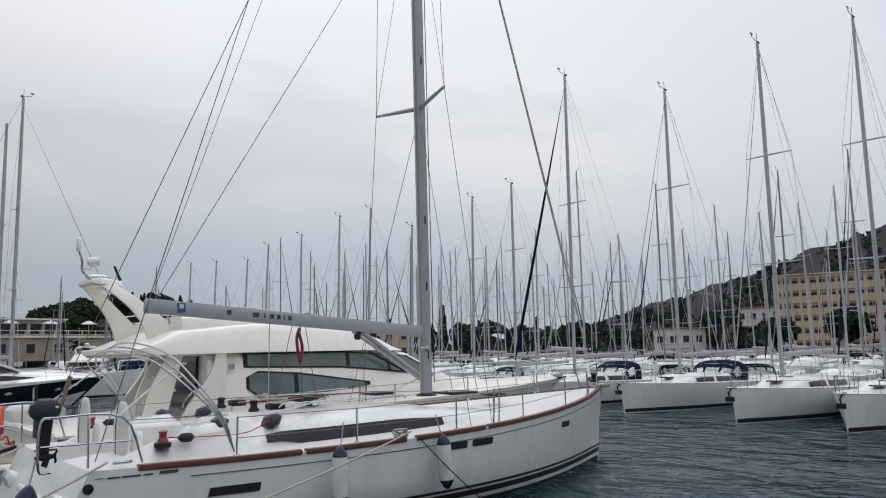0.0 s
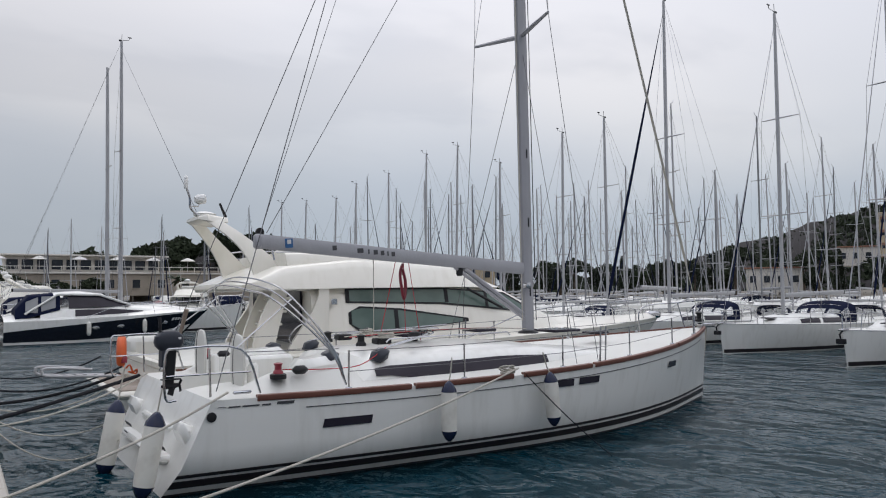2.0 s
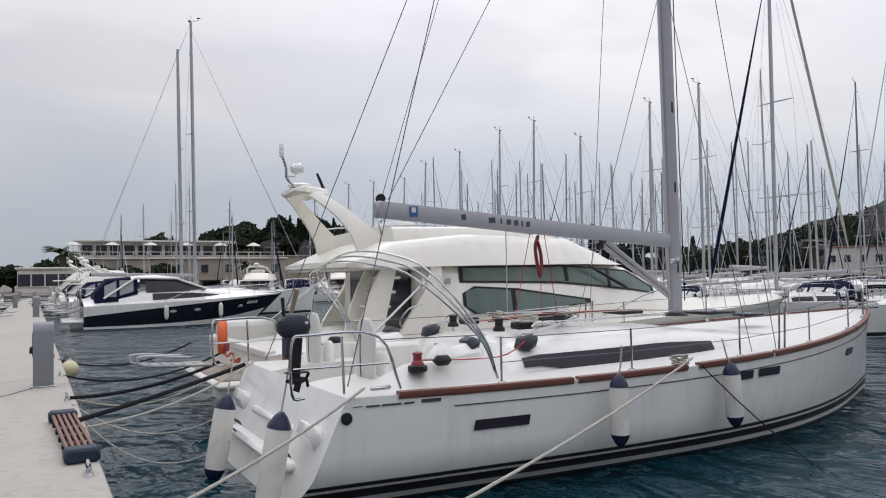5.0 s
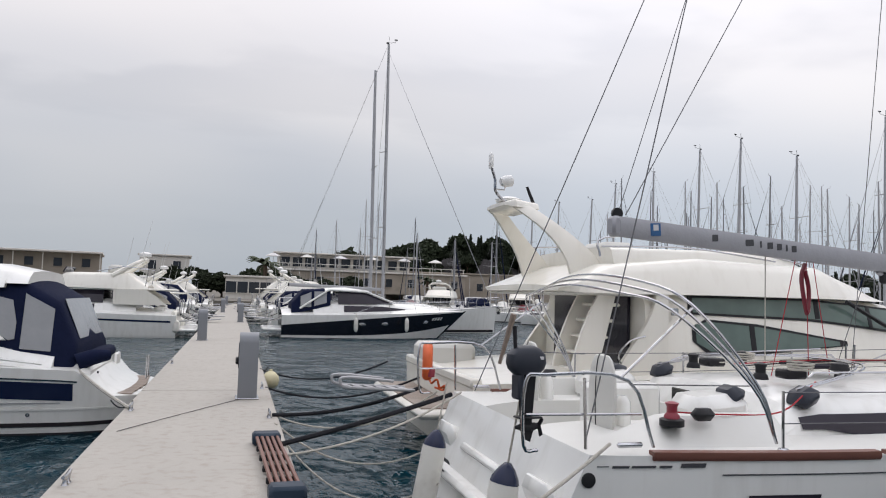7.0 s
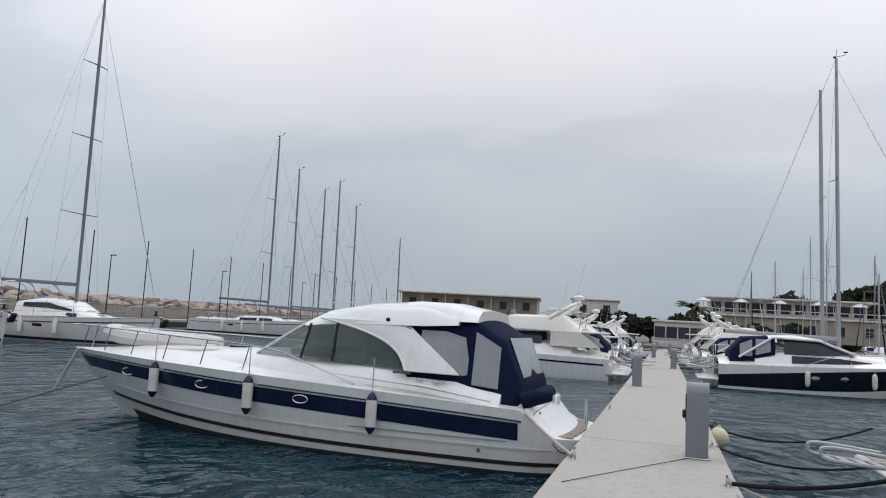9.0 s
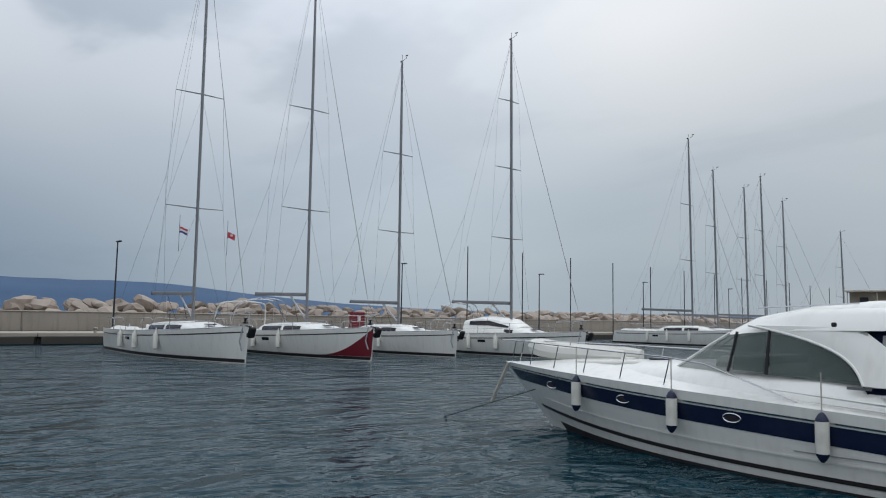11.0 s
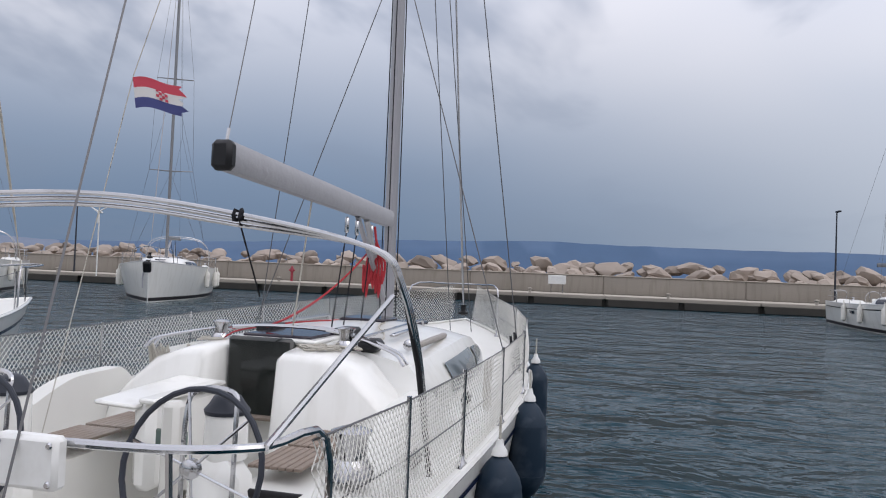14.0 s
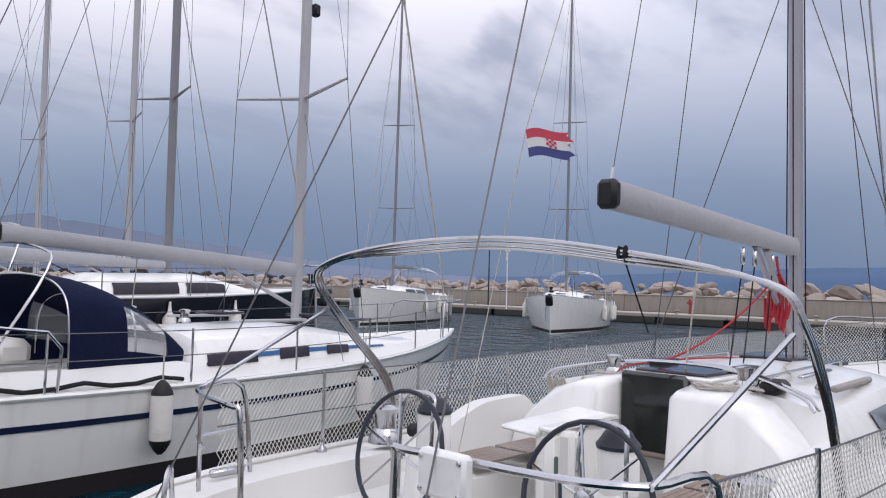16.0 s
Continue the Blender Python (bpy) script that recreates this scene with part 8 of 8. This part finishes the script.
# black and pale lines from the pontoon to the boats on the right
for a, b, d, r, mt, lab in (
        ((0.08, 21.5, 0.66), (2.2, 19.6, 1.0), 0.25, 0.016, ROPEB, "black mooring rope to the motor yacht's stern"),
        ((0.08, 18.7, 0.66), (2.15, 17.1, 1.0), 0.22, 0.016, ROPEB, "black mooring rope to the motor yacht's quarter"),
        ((0.06, 15.95, 0.68), (2.0, 16.4, 0.95), 0.10, 0.024, ROPEB, "thick black mooring rope to the motor yacht"),
        ((0.06, 16.0, 0.68), (1.9, 15.2, 1.05), 0.28, 0.011, ROPEW, "slack white rope from the pontoon to the yacht"),
        ((0.06, 15.4, 0.68), (1.7, 14.4, 0.6), 0.32, 0.010, ROPEW, "slack white rope hanging near the water"),
        ((0.06, 14.2, 0.68), (2.0, 14.95, 1.05), 0.02, 0.026, ROPEB, "thick black tarred rope to the yacht's stern"),
        ((0.06, 14.9, 0.68), (1.5, 13.6, 0.4), 0.40, 0.009, ROPEW, "thin white rope dipping to the water"),
        ((-1.55, 15.1, 0.67), (-0.3, 17.4, 0.67), -0.004, 0.004, ROPEB, "thin cable lying across the pontoon"),
        ((-9.9, 20.1, 1.1), (-13.2, 19.2, -0.05), 0.0, 0.010, ROPEB, "anchor rope from the cruiser's bow into the water"),
        ((-11.9, 20.0, 1.2), (-12.3, 19.9, 0.35), 0.0, 0.035, ROPEW, "frayed rope hank hanging from the cruiser's bow")):
    line_thing("mooring_line", lab, sag(a, b, d), r, mt)


def gangway():
    t = thing("gangway", "folded aluminium gangway with tubular rails at the motor yacht's stern", "gangway", m=pose(1.75, 16.0, 0.98, 0, -4, 190))
    for dy in (-0.17, 0.17):
        part("side_tube", Geo().tube(bow_curve([(0, dy, 0), (0.85, dy, 0.0), (0.98, dy, 0.06), (0.9, dy, 0.12), (0.3, dy, 0.10)], 4), 0.02, 7), ALU, t)
    for k in range(6):
        part("tread", Geo().box((0.08 + 0.15 * k, 0, -0.005), (0.09, 0.32, 0.02), 0.005), ALU, t)


gangway()
copy_thing(bpy.data.objects["gangway"], pose(1.95, 17.6, 1.05, 0, -3, 186))


def lamp_post(x, y, z0=0.75, high=6.3, arm=0.0):
    t = thing("lamp_post", "tall dark steel lamp post on the breakwater", "street lamp", "lamp posts on the breakwater", m=pose(x, y, z0))
    part("pole", Geo().tube([(0, 0, 0), (0, 0, high * 0.5), (0, 0, high)], [0.075, 0.06, 0.045], 8), GREYPLASTIC, t)
    part("lamp_head", Geo().box((0.28, 0, high + 0.02), (0.7, 0.22, 0.1), 0.03), GREYPLASTIC, t)
    return t


for y in (-146, -104, -60, -32.6, 25.3, 50.8, 70, 90, 112):
    lamp_post(-55.0, y)
for k in range(12):
    y = 54 + k * 7.3
    t = thing("pole", "thin dark mooring pole standing by the breakwater", "pole", "poles by the breakwater", m=pose(-49.5, y, 0))
    part("shaft", Geo().tube([(0, 0, -0.5), (0, 0, 8.6 - 0.05 * k)], 0.05, 6), BLACKPLASTIC, t)
t = thing("fire_hydrant", "dark red fire hydrant post on the quay", "hydrant", m=pose(-54.6, -13.5, 0.75))
part("post", Geo().lathe([(0.16, 0), (0.1, 0.05), (0.1, 0.7), (0.15, 0.75), (0.15, 0.95), (0.08, 1.15), (0.001, 1.2)], 12), RED, t)
part("outlet", Geo().tube([(0, -0.25, 0.85), (0, 0.25, 0.85)], 0.07, 8), RED, t)
t = thing("notice_board", "white blank notice board standing on the quay", "sign", m=pose(-53.6, 6.7, 0.75))
part("board", Geo().box((0, 0, 0.95), (0.06, 1.25, 0.62), 0.03), WHITEPL, t)
for dy in (-0.4, 0.4):
    part("leg", Geo().tube([(0, dy, 0), (0, dy, 0.7)], 0.03, 6), STEEL, t)
t = thing("red_cabinet", "dark red fire cabinet with a white mark on the quay", "cabinet", m=pose(-54.6, 45.6, 0.75))
part("body", Geo().box((0, 0, 1.0), (0.6, 1.3, 1.5), 0.06), MAROON, t)
part("mark", Geo().box((0.31, 0, 1.2), (0.02, 0.3, 0.5), 0.005), FLAGW, t)
for y in list(range(-40, 60, 9)):
    t = thing("bollard", "small pale mooring bollard on the quay edge", "bollard", "bollards on the quay", m=pose(-51.0, y, 0.75))
    part("post", Geo().lathe([(0.14, 0), (0.1, 0.06), (0.1, 0.24), (0.16, 0.3), (0.14, 0.36), (0.001, 0.38)], 10), QUAYTOP, t)
# lines of the boats further along the pontoon
for i, y in enumerate((41.2, 43.4, 45.6, 47.8, 50, 52.2, 54.4, 57, 60.2, 63.5)):
    line_thing("mooring_line", "dark mooring rope from the pontoon to a motor cruiser", sag((PIER_L + 0.06, y, 0.68), (-2.9, y + 0.8 * (-1) ** i, 1.0), 0.12), 0.014, ROPEB)
    line_thing("mooring_line", "pale mooring rope from the pontoon to a boat", sag((PIER_R - 0.06, y + 0.5, 0.68), (1.7, y + 0.9 * (-1) ** i, 1.0), 0.15), 0.014, (ROPEW, ROPEB)[i % 2])
# wind generator behind the bow-on yachts
t = thing("wind_generator", "small white wind generator on a thin pole", "wind turbine", m=pose(-47.0, -24.8, 0.7))
part("pole", Geo().tube([(0, 0, 0), (0, 0, 4.4)], 0.05, 6), WHITEPL, t)
for k in range(3):
    a = 0.5 + 2.094 * k
    part("blade", Geo().tube([(0.1, 0, 4.45), (0.1, 0.75 * math.cos(a), 4.45 + 0.75 * math.sin(a))], [0.07, 0.03], 5), WHITEPL, t)
part("nacelle", Geo().tube([(-0.35, 0, 4.45), (0.12, 0, 4.45)], [0.05, 0.1], 8), WHITEPL, t)
# courtesy flags in the rigging of the yachts at the breakwater
for x, y, z, bands, lab in ((-36.5, 22.4, 6.35, (FLAGR, FLAGW, FLAGB), "small tricolour courtesy flag in the rigging"), (-36.5, 24.9, 6.3, (FLAGR, FLAGR), "small red flag with a white mark in the rigging")):
    f = wavy_flag(pose(x, y, z, 0, 0, 80), 0.42, 0.30, bands, "courtesy_flag", lab)
    part("hoist", Geo().tube([(0, 0, -1.2), (0, 0, 0.6)], 0.012, 4), WIRE, f)
    if len(bands) == 2:
        part("mark", Geo().box((0.2, -0.05, -0.16), (0.13, 0.02, 0.1), 0.005), FLAGW, f)
# inflatable tender on the foredeck behind the cruiser
t = thing("inflatable_tender", "pale inflatable tender lying on a foredeck", "dinghy", m=pose(-10.3, 20.6, 1.42, 0, 0, 190))
for sd in (1, -1):
    part("side_tube", Geo().tube(bow_curve([(-1.0, sd * 0.42, 0.03), (0.4, sd * 0.44, 0.05), (1.0, sd * 0.26, 0.12), (1.2, 0, 0.16)], 4), [0.12] + [0.16] * 11 + [0.13], 8), HYPALON, t)
part("floor", Geo().box((-0.1, 0, -0.03), (1.7, 0.7, 0.06), 0.02), HYPALON, t)


# ---- shore: ground, buildings, trees ----
def shore():
    g = Geo()
    a = [(-44, 96), (-20, 94), (8, 93), (30, 97), (60, 112), (110, 104), (118, 40), (122, -60)]
    b = [(-60, 420), (-20, 420), (8, 420), (60, 420), (160, 400), (420, 330), (420, 60), (420, -120)]
    g.sheet([[(x, y, 0.9) for x, y in a], [(x, y, 1.3) for x, y in [(p[0] * 0.7 + q[0] * 0.3, p[1] * 0.7 + q[1] * 0.3) for p, q in zip(a, b)]], [(x, y, 2.0) for x, y in b]], 2.5)
    solid("ground", g, SHORE, "stony shore and quay behind the marina", "ground", kind="structure", smooth=0)


shore()


def building(name, label, x, y, w, d, h, rz, wall, floors, cols, z0=1.0, roof=None, win=(1.1, 1.3), canopy=0.0, glass=WINDOWDARK, shutters=None):
    """A block: front on local -y, with recessed windows that have sills."""
    t = thing(name, label, "building", m=pose(x, y, z0, 0, 0, rz))
    part("wall", Geo().box((0, d / 2, h / 2), (w, d, h), 0.05), wall, t)
    for k in range(floors):
        zc = h * (k + 0.55) / floors
        for j in range(cols):
            xc = -w / 2 + w * (j + 0.5) / cols
            q = part("window", Geo().box((xc, 0.0, zc), (win[0], 0.08, win[1]), 0.02), glass, t)
            if not shutters:
                part("sill", Geo().box((xc, -0.06, zc - win[1] / 2 - 0.06), (win[0] + 0.2, 0.16, 0.08), 0.02), wall, q)
            if shutters:
                part("sun_blind", Geo().box((xc, -0.08, zc + win[1] * 0.3), (win[0] + 0.1, 0.12, win[1] * 0.5), 0.02), shutters, q)
    part("roof_slab", Geo().box((0, d / 2 - canopy / 2, h + 0.12), (w + 0.6, d + 0.6 + canopy, 0.26), 0.05), roof or PLASTER, t)
    if canopy:
        for j in range(cols + 1):
            part("canopy_post", Geo().tube([(-w / 2 + w * j / cols, -canopy + 0.3, 0), (-w / 2 + w * j / cols, -canopy + 0.3, h)], 0.07, 6), PLASTER, t)
    return t


building("ochre_block", "large ochre six-storey building with rows of shaded windows", 142.1, 61.8, 18.5, 12, 14.0, -66, OCHRE, 6, 12, 1.5, OCHRE, (1.0, 1.0), shutters=TILE)
terrace = building("long_terrace_building", "long low stone building with white railed terraces", 20, 127, 34, 10, 3.4, 0, STONEWALL, 1, 9, 2.2, PLASTER, (1.1, 1.3))
part("upper_storey", Geo().box((-3, 6.5, 4.9), (22, 6, 2.5), 0.05), PLASTER, terrace)
part("upper_roof", Geo().box((-3, 5.6, 6.28), (24, 8.4, 0.24), 0.05), PLASTER, terrace)
for j in range(11):
    part("upper_window", Geo().box((-13 + 2 * j, 3.46, 4.9), (1.5, 0.06, 1.5), 0.02), WINDOWDARK, terrace)
for j in range(18):
    part("railing_post", Geo().box((-16.6 + 1.95 * j, -0.2, 4.05), (0.1, 0.1, 0.9), 0.02), PLASTER, terrace)
part("railing", Geo().box((0, -0.2, 4.5), (33.6, 0.12, 0.1), 0.03), PLASTER, terrace)
for j in range(6):
    part("parasol", Geo().lathe([(1.25, 0), (0.7, 0.3), (0.03, 0.55), (0.03, 0.56)], 10, (-15 + 5.4 * j, 1.4, 5.6)), (FLAGW, HYPALON)[j % 2], terrace)
    part("parasol_pole", Geo().tube([(-15 + 5.4 * j, 1.4, 3.5), (-15 + 5.4 * j, 1.4, 6.1)], 0.04, 5), ALU, terrace)
building("quay_wall_building", "long pale stone wall building behind the moored boats", 42, 134, 34, 6, 5.0, -8, STONEWALL, 1, 5, 1.2, STONEWALL)
building("club_house", "white two-storey club house with a flat roof and tall windows", -28, 112, 20, 10, 5.4, 8, STONEWALL, 2, 6, 0.9, PLASTER, (1.0, 1.1), 1.4)
building("white_house", "plain white house beside the club", -11, 124, 7, 9, 6.0, 4, PLASTER, 2, 2, 0.9, PLASTER)
building("glass_pavilion", "low pavilion with a band of dark windows and a white roof", 1.8, 110, 7.5, 8, 3.0, 0, PLASTER, 1, 5, 0.9, PLASTER, (1.35, 1.5))
building("hill_house", "pale house with tiled roof on the hillside", 132, 87, 10, 8, 4.6, -58, PLASTER, 1, 4, 1.6, TILE)
building("hill_house", "pale long house with tiled roof on the hillside", 162, 84, 12, 8, 4.0, -62, PLASTER, 1, 5, 7.0, TILE)
building("red_house", "dull red house beside the ochre block", 143, 40, 10, 9, 11, -72, TILE, 3, 5, 1.5, TILE)
building("hill_house", "small cream house with tiled roof above the shore", 88, 128, 12, 8, 6, -35, OCHRE, 2, 4, 1.2, TILE)
building("hill_house", "low white house with tiled roof among trees", 64, 150, 14, 9, 6, -20, PLASTER, 2, 5, 1.2, TILE)


def crown_mesh(name, mat, kind, seed, n):
    """A crown of many small leaf clumps with gaps."""
    r = random.Random(seed)
    g = Geo()
    for i in range(n):
        a, u = r.uniform(0, 6.283), r.random()
        if kind == "pine":
            rad = (r.random() ** 0.5) * 2.9
            c = Vector((rad * math.cos(a), rad * math.sin(a), 4.6 + 1.7 * (1 - (rad / 3.1) ** 2) * r.uniform(0.25, 1.1) + 0.6 * noise.noise((rad * math.cos(a), rad * math.sin(a), seed))))
        elif kind == "cypress":
            z = 0.6 + 8.4 * u
            rad = 0.85 * (1 - u) ** 0.6 * (0.4 + 0.6 * min(1, u * 5)) * r.uniform(0.6, 1.1)
            c = Vector((rad * math.cos(a), rad * math.sin(a), z))
        else:
            v = Vector((r.gauss(0, 1), r.gauss(0, 1), r.gauss(0, 1))).normalized() * (r.random() ** 0.35)
            c = Vector((v.x * 2.5, v.y * 2.5, 4.0 + v.z * 2.1 + 0.5 * noise.noise(v * 2 + Vector((seed, 0, 0)))))
        s = r.uniform(0.28, 0.6) * (0.7 if kind == "cypress" else 1)
        m = Matrix.Translation(c) @ Euler((r.uniform(0, 6), r.uniform(0, 6), r.uniform(0, 6))).to_matrix().to_4x4()
        g.add([m @ Vector(q) * 1.0 for q in ((s, 0, -s * 0.3), (-s * 0.5, s * 0.8, -s * 0.3), (-s * 0.5, -s * 0.8, -s * 0.3), (0, 0, s * 0.8))], [(0, 1, 2), (0, 3, 1), (1, 3, 2), (2, 3, 0)])
    me = g.mesh(name, mat, 0)
    return me


TREES = []
for kind, mat, n, trunk in (("pine", FOLIAGE, 420, 4.8), ("cypress", CYPRESS, 420, 1.0), ("round", FOLIAGE, 480, 2.6)):
    for seed in (1, 2):
        g = Geo().tube([(0, 0, -0.3), (0.1, 0.05, trunk * 0.5), (0.0, 0.1, trunk)], [0.26, 0.19, 0.12], 7)
        if kind != "cypress":
            for k in range(5):
                a = 1.3 * k + seed
                g.tube([(0.05, 0.05, trunk * 0.75), (0.9 * math.cos(a), 0.9 * math.sin(a), trunk + 0.3), (1.8 * math.cos(a), 1.8 * math.sin(a), trunk + 0.8)], [0.1, 0.07, 0.03], 5)
        TREES.append((kind, g.mesh("trunk", BARK), crown_mesh("crown", mat, kind, seed, n)))


def tree(kind, x, y, z, s, rz, sz=1.0):
    _, tm, cm = random_tree.choice([q for q in TREES if q[0] == kind])
    label = {"pine": "dark umbrella pine with a flat uneven crown", "cypress": "slim dark cypress tree", "round": "dark evergreen broad-crowned tree"}[kind]
    t = thing({"pine": "pine_tree", "cypress": "cypress_tree", "round": "evergreen_tree"}[kind], label, "tree", "trees on the shore", m=Matrix.LocRotScale((x, y, z), Euler((0, 0, rz)), (s, s, s * sz)))
    for nm, me in (("trunk", tm), ("crown", cm)):
        o = new(nm, me)
        o.parent = t
    return t


random_tree = random.Random(21)
R = random_tree.uniform
# the wooded knoll behind the terrace building
knoll = Geo()
grid = []
for i in range(19):
    row = []
    for j in range(11):
        u, v = i / 18, j / 10
        row.append((22 + 64 * u, 142 + 34 * v, 1.2 + 9.5 * math.exp(-((u - 0.38) / 0.34) ** 2 - ((v - 0.45) / 0.5) ** 2) + 0.8 * noise.noise((u * 7, v * 5, 0))))
    grid.append(row)
knoll.sheet(grid)
solid("knoll", knoll, HILL, "low wooded knoll behind the marina", "ground", kind="structure", smooth=60)


def knoll_z(x, y):
    u, v = (x - 22) / 64, (y - 142) / 34
    return 1.0 + 9.5 * math.exp(-((u - 0.38) / 0.34) ** 2 - ((v - 0.45) / 0.5) ** 2)


for i in range(112):
    x, y = 22 + 50 * R(0.0, 0.98) ** 0.9, 141 + 22 * R(0, 1)
    cyp = x > 40 and R(0, 1) < 0.62
    tree("cypress" if cyp else ("pine" if R(0, 1) < 0.35 else "round"), x, y, knoll_z(x, y) - 1.2, R(0.75, 1.1) * (0.78 if cyp else 0.98), R(0, 6))
tree("pine", 18, 135, 1.5, 1.25, 1.0)
# low trees between the club and the terrace
for i in range(16):
    tree(("round", "pine", "round")[i % 3], -16 + 2.2 * i + R(-0.8, 0.8), 121 + R(-3, 4), 0.6, R(0.5, 0.8), R(0, 6), R(0.7, 1.0))
# trees along the shore under the hill
for i in range(70):
    a = radians(R(28, 76))
    d = R(118, 190)
    x, y = d * math.sin(a), 6 + d * math.cos(a)
    if (x - 138) ** 2 + (y - 56) ** 2 < 260 or (x < 120 and d < 125 and a < 0.8):
        continue
    tree(("round", "pine", "cypress", "round")[i % 4], x, y, 1.0, R(0.8, 1.35), R(0, 6), R(0.8, 1.1))
# wooded slope of the hill, as a rough canopy
def hill_height(u):
    return float(np.interp(u, (0.0, 0.2, 0.345, 0.42, 0.5, 0.56, 0.63, 0.72, 0.85, 1.0), (82, 75, 65, 56, 45, 35, 27, 15, 7, 4)))



canopy = Geo()
for i in range(5200):
    u = R(0, 1)
    a = radians(-92 + 58 * u)
    t = R(0.02, 1.0)
    h = hill_height(u)
    d = 330 + 120 * t
    c = Vector((-math.sin(a) * d, math.cos(a) * d, -2 + (h + 2) * t))
    s = R(1.4, 3.2)
    m = Matrix.Translation(c) @ Euler((R(0, 6), R(0, 6), R(0, 6))).to_matrix().to_4x4()
    canopy.add([m @ Vector(q) for q in ((s, 0, -s * 0.3), (-s * 0.5, s * 0.8, -s * 0.3), (-s * 0.5, -s * 0.8, -s * 0.3), (0, 0, s * 0.8))], [(0, 1, 2), (0, 3, 1), (1, 3, 2), (2, 3, 0)])
solid("hillside_wood", canopy, FOLIAGE, "dense dark woodland covering the hillside", "trees", kind="stuff", smooth=0)


def palm(x, y, s):
    t = thing("palm_tree", "palm tree with drooping fronds", "palm tree", m=Matrix.LocRotScale((x, y, 0.9), Euler((0, 0, 0.4)), (s, s, s)))
    part("trunk", Geo().tube([(0, 0, 0), (0.1, 0, 2), (0.05, 0, 4.2)], [0.3, 0.22, 0.26], 8), BARK, t)
    for k in range(22):
        a, up = k * 2.4, 0.3 + 0.9 * ((k * 7) % 11) / 11
        pts = [Vector((r * math.cos(a), r * math.sin(a), 4.2 + up * r * 1.1 - 0.34 * r * r)) for r in (0, 0.6, 1.2, 1.8, 2.3)]
        side = Vector((-math.sin(a), math.cos(a), 0))
        part("frond", Geo().sheet([[p - side * w - Vector((0, 0, w * 0.5)), p, p + side * w - Vector((0, 0, w * 0.5))] for p, w in zip(pts, (0.06, 0.25, 0.3, 0.22, 0.03))], 0.02), PALM, t)


palm(3.2, 113, 1.15)
palm(26.5, 112, 0.8)
# a dark wooded shore lies far along the bay
town = Geo()
for i in range(160):
    a, d = radians(R(142, 176)), R(330, 420)
    town.box((-math.sin(a) * d, math.cos(a) * d, R(0.5, 3)), (R(6, 12), R(6, 12), R(4, 9)), 2.0, (R(-20, 20), R(-20, 20), R(0, 90)), (0.6, 0.6))
solid("far_wood", town, HILL, "distant dark wooded shore along the bay", "trees", kind="stuff", smooth=0)
solid("far_shore", Geo().box((-190, -330, 0.5), (260, 60, 2.5), 0.5), SHORE, "low distant shore across the bay", "ground", kind="structure")

# ---- distance ----
def island_height(w):
    return 40 + 14 * step(w, -0.05, 0.15) + 138 * bell(0.42, 0.28)(w) * step(w, -0.25, 0.1) + 40 * bell(0.2, 0.08)(w)


# the ridges' haze is only the colour of their materials
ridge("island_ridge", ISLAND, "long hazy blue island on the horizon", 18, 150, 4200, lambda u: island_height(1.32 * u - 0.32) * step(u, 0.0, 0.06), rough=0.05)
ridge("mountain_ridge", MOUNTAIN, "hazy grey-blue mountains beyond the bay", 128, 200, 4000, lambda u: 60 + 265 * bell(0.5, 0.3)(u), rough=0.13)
ridge("wooded_hill", HILL, "dark wooded hillside behind the marina", -92, -34, 330, hill_height, rough=0.12, depth=120)
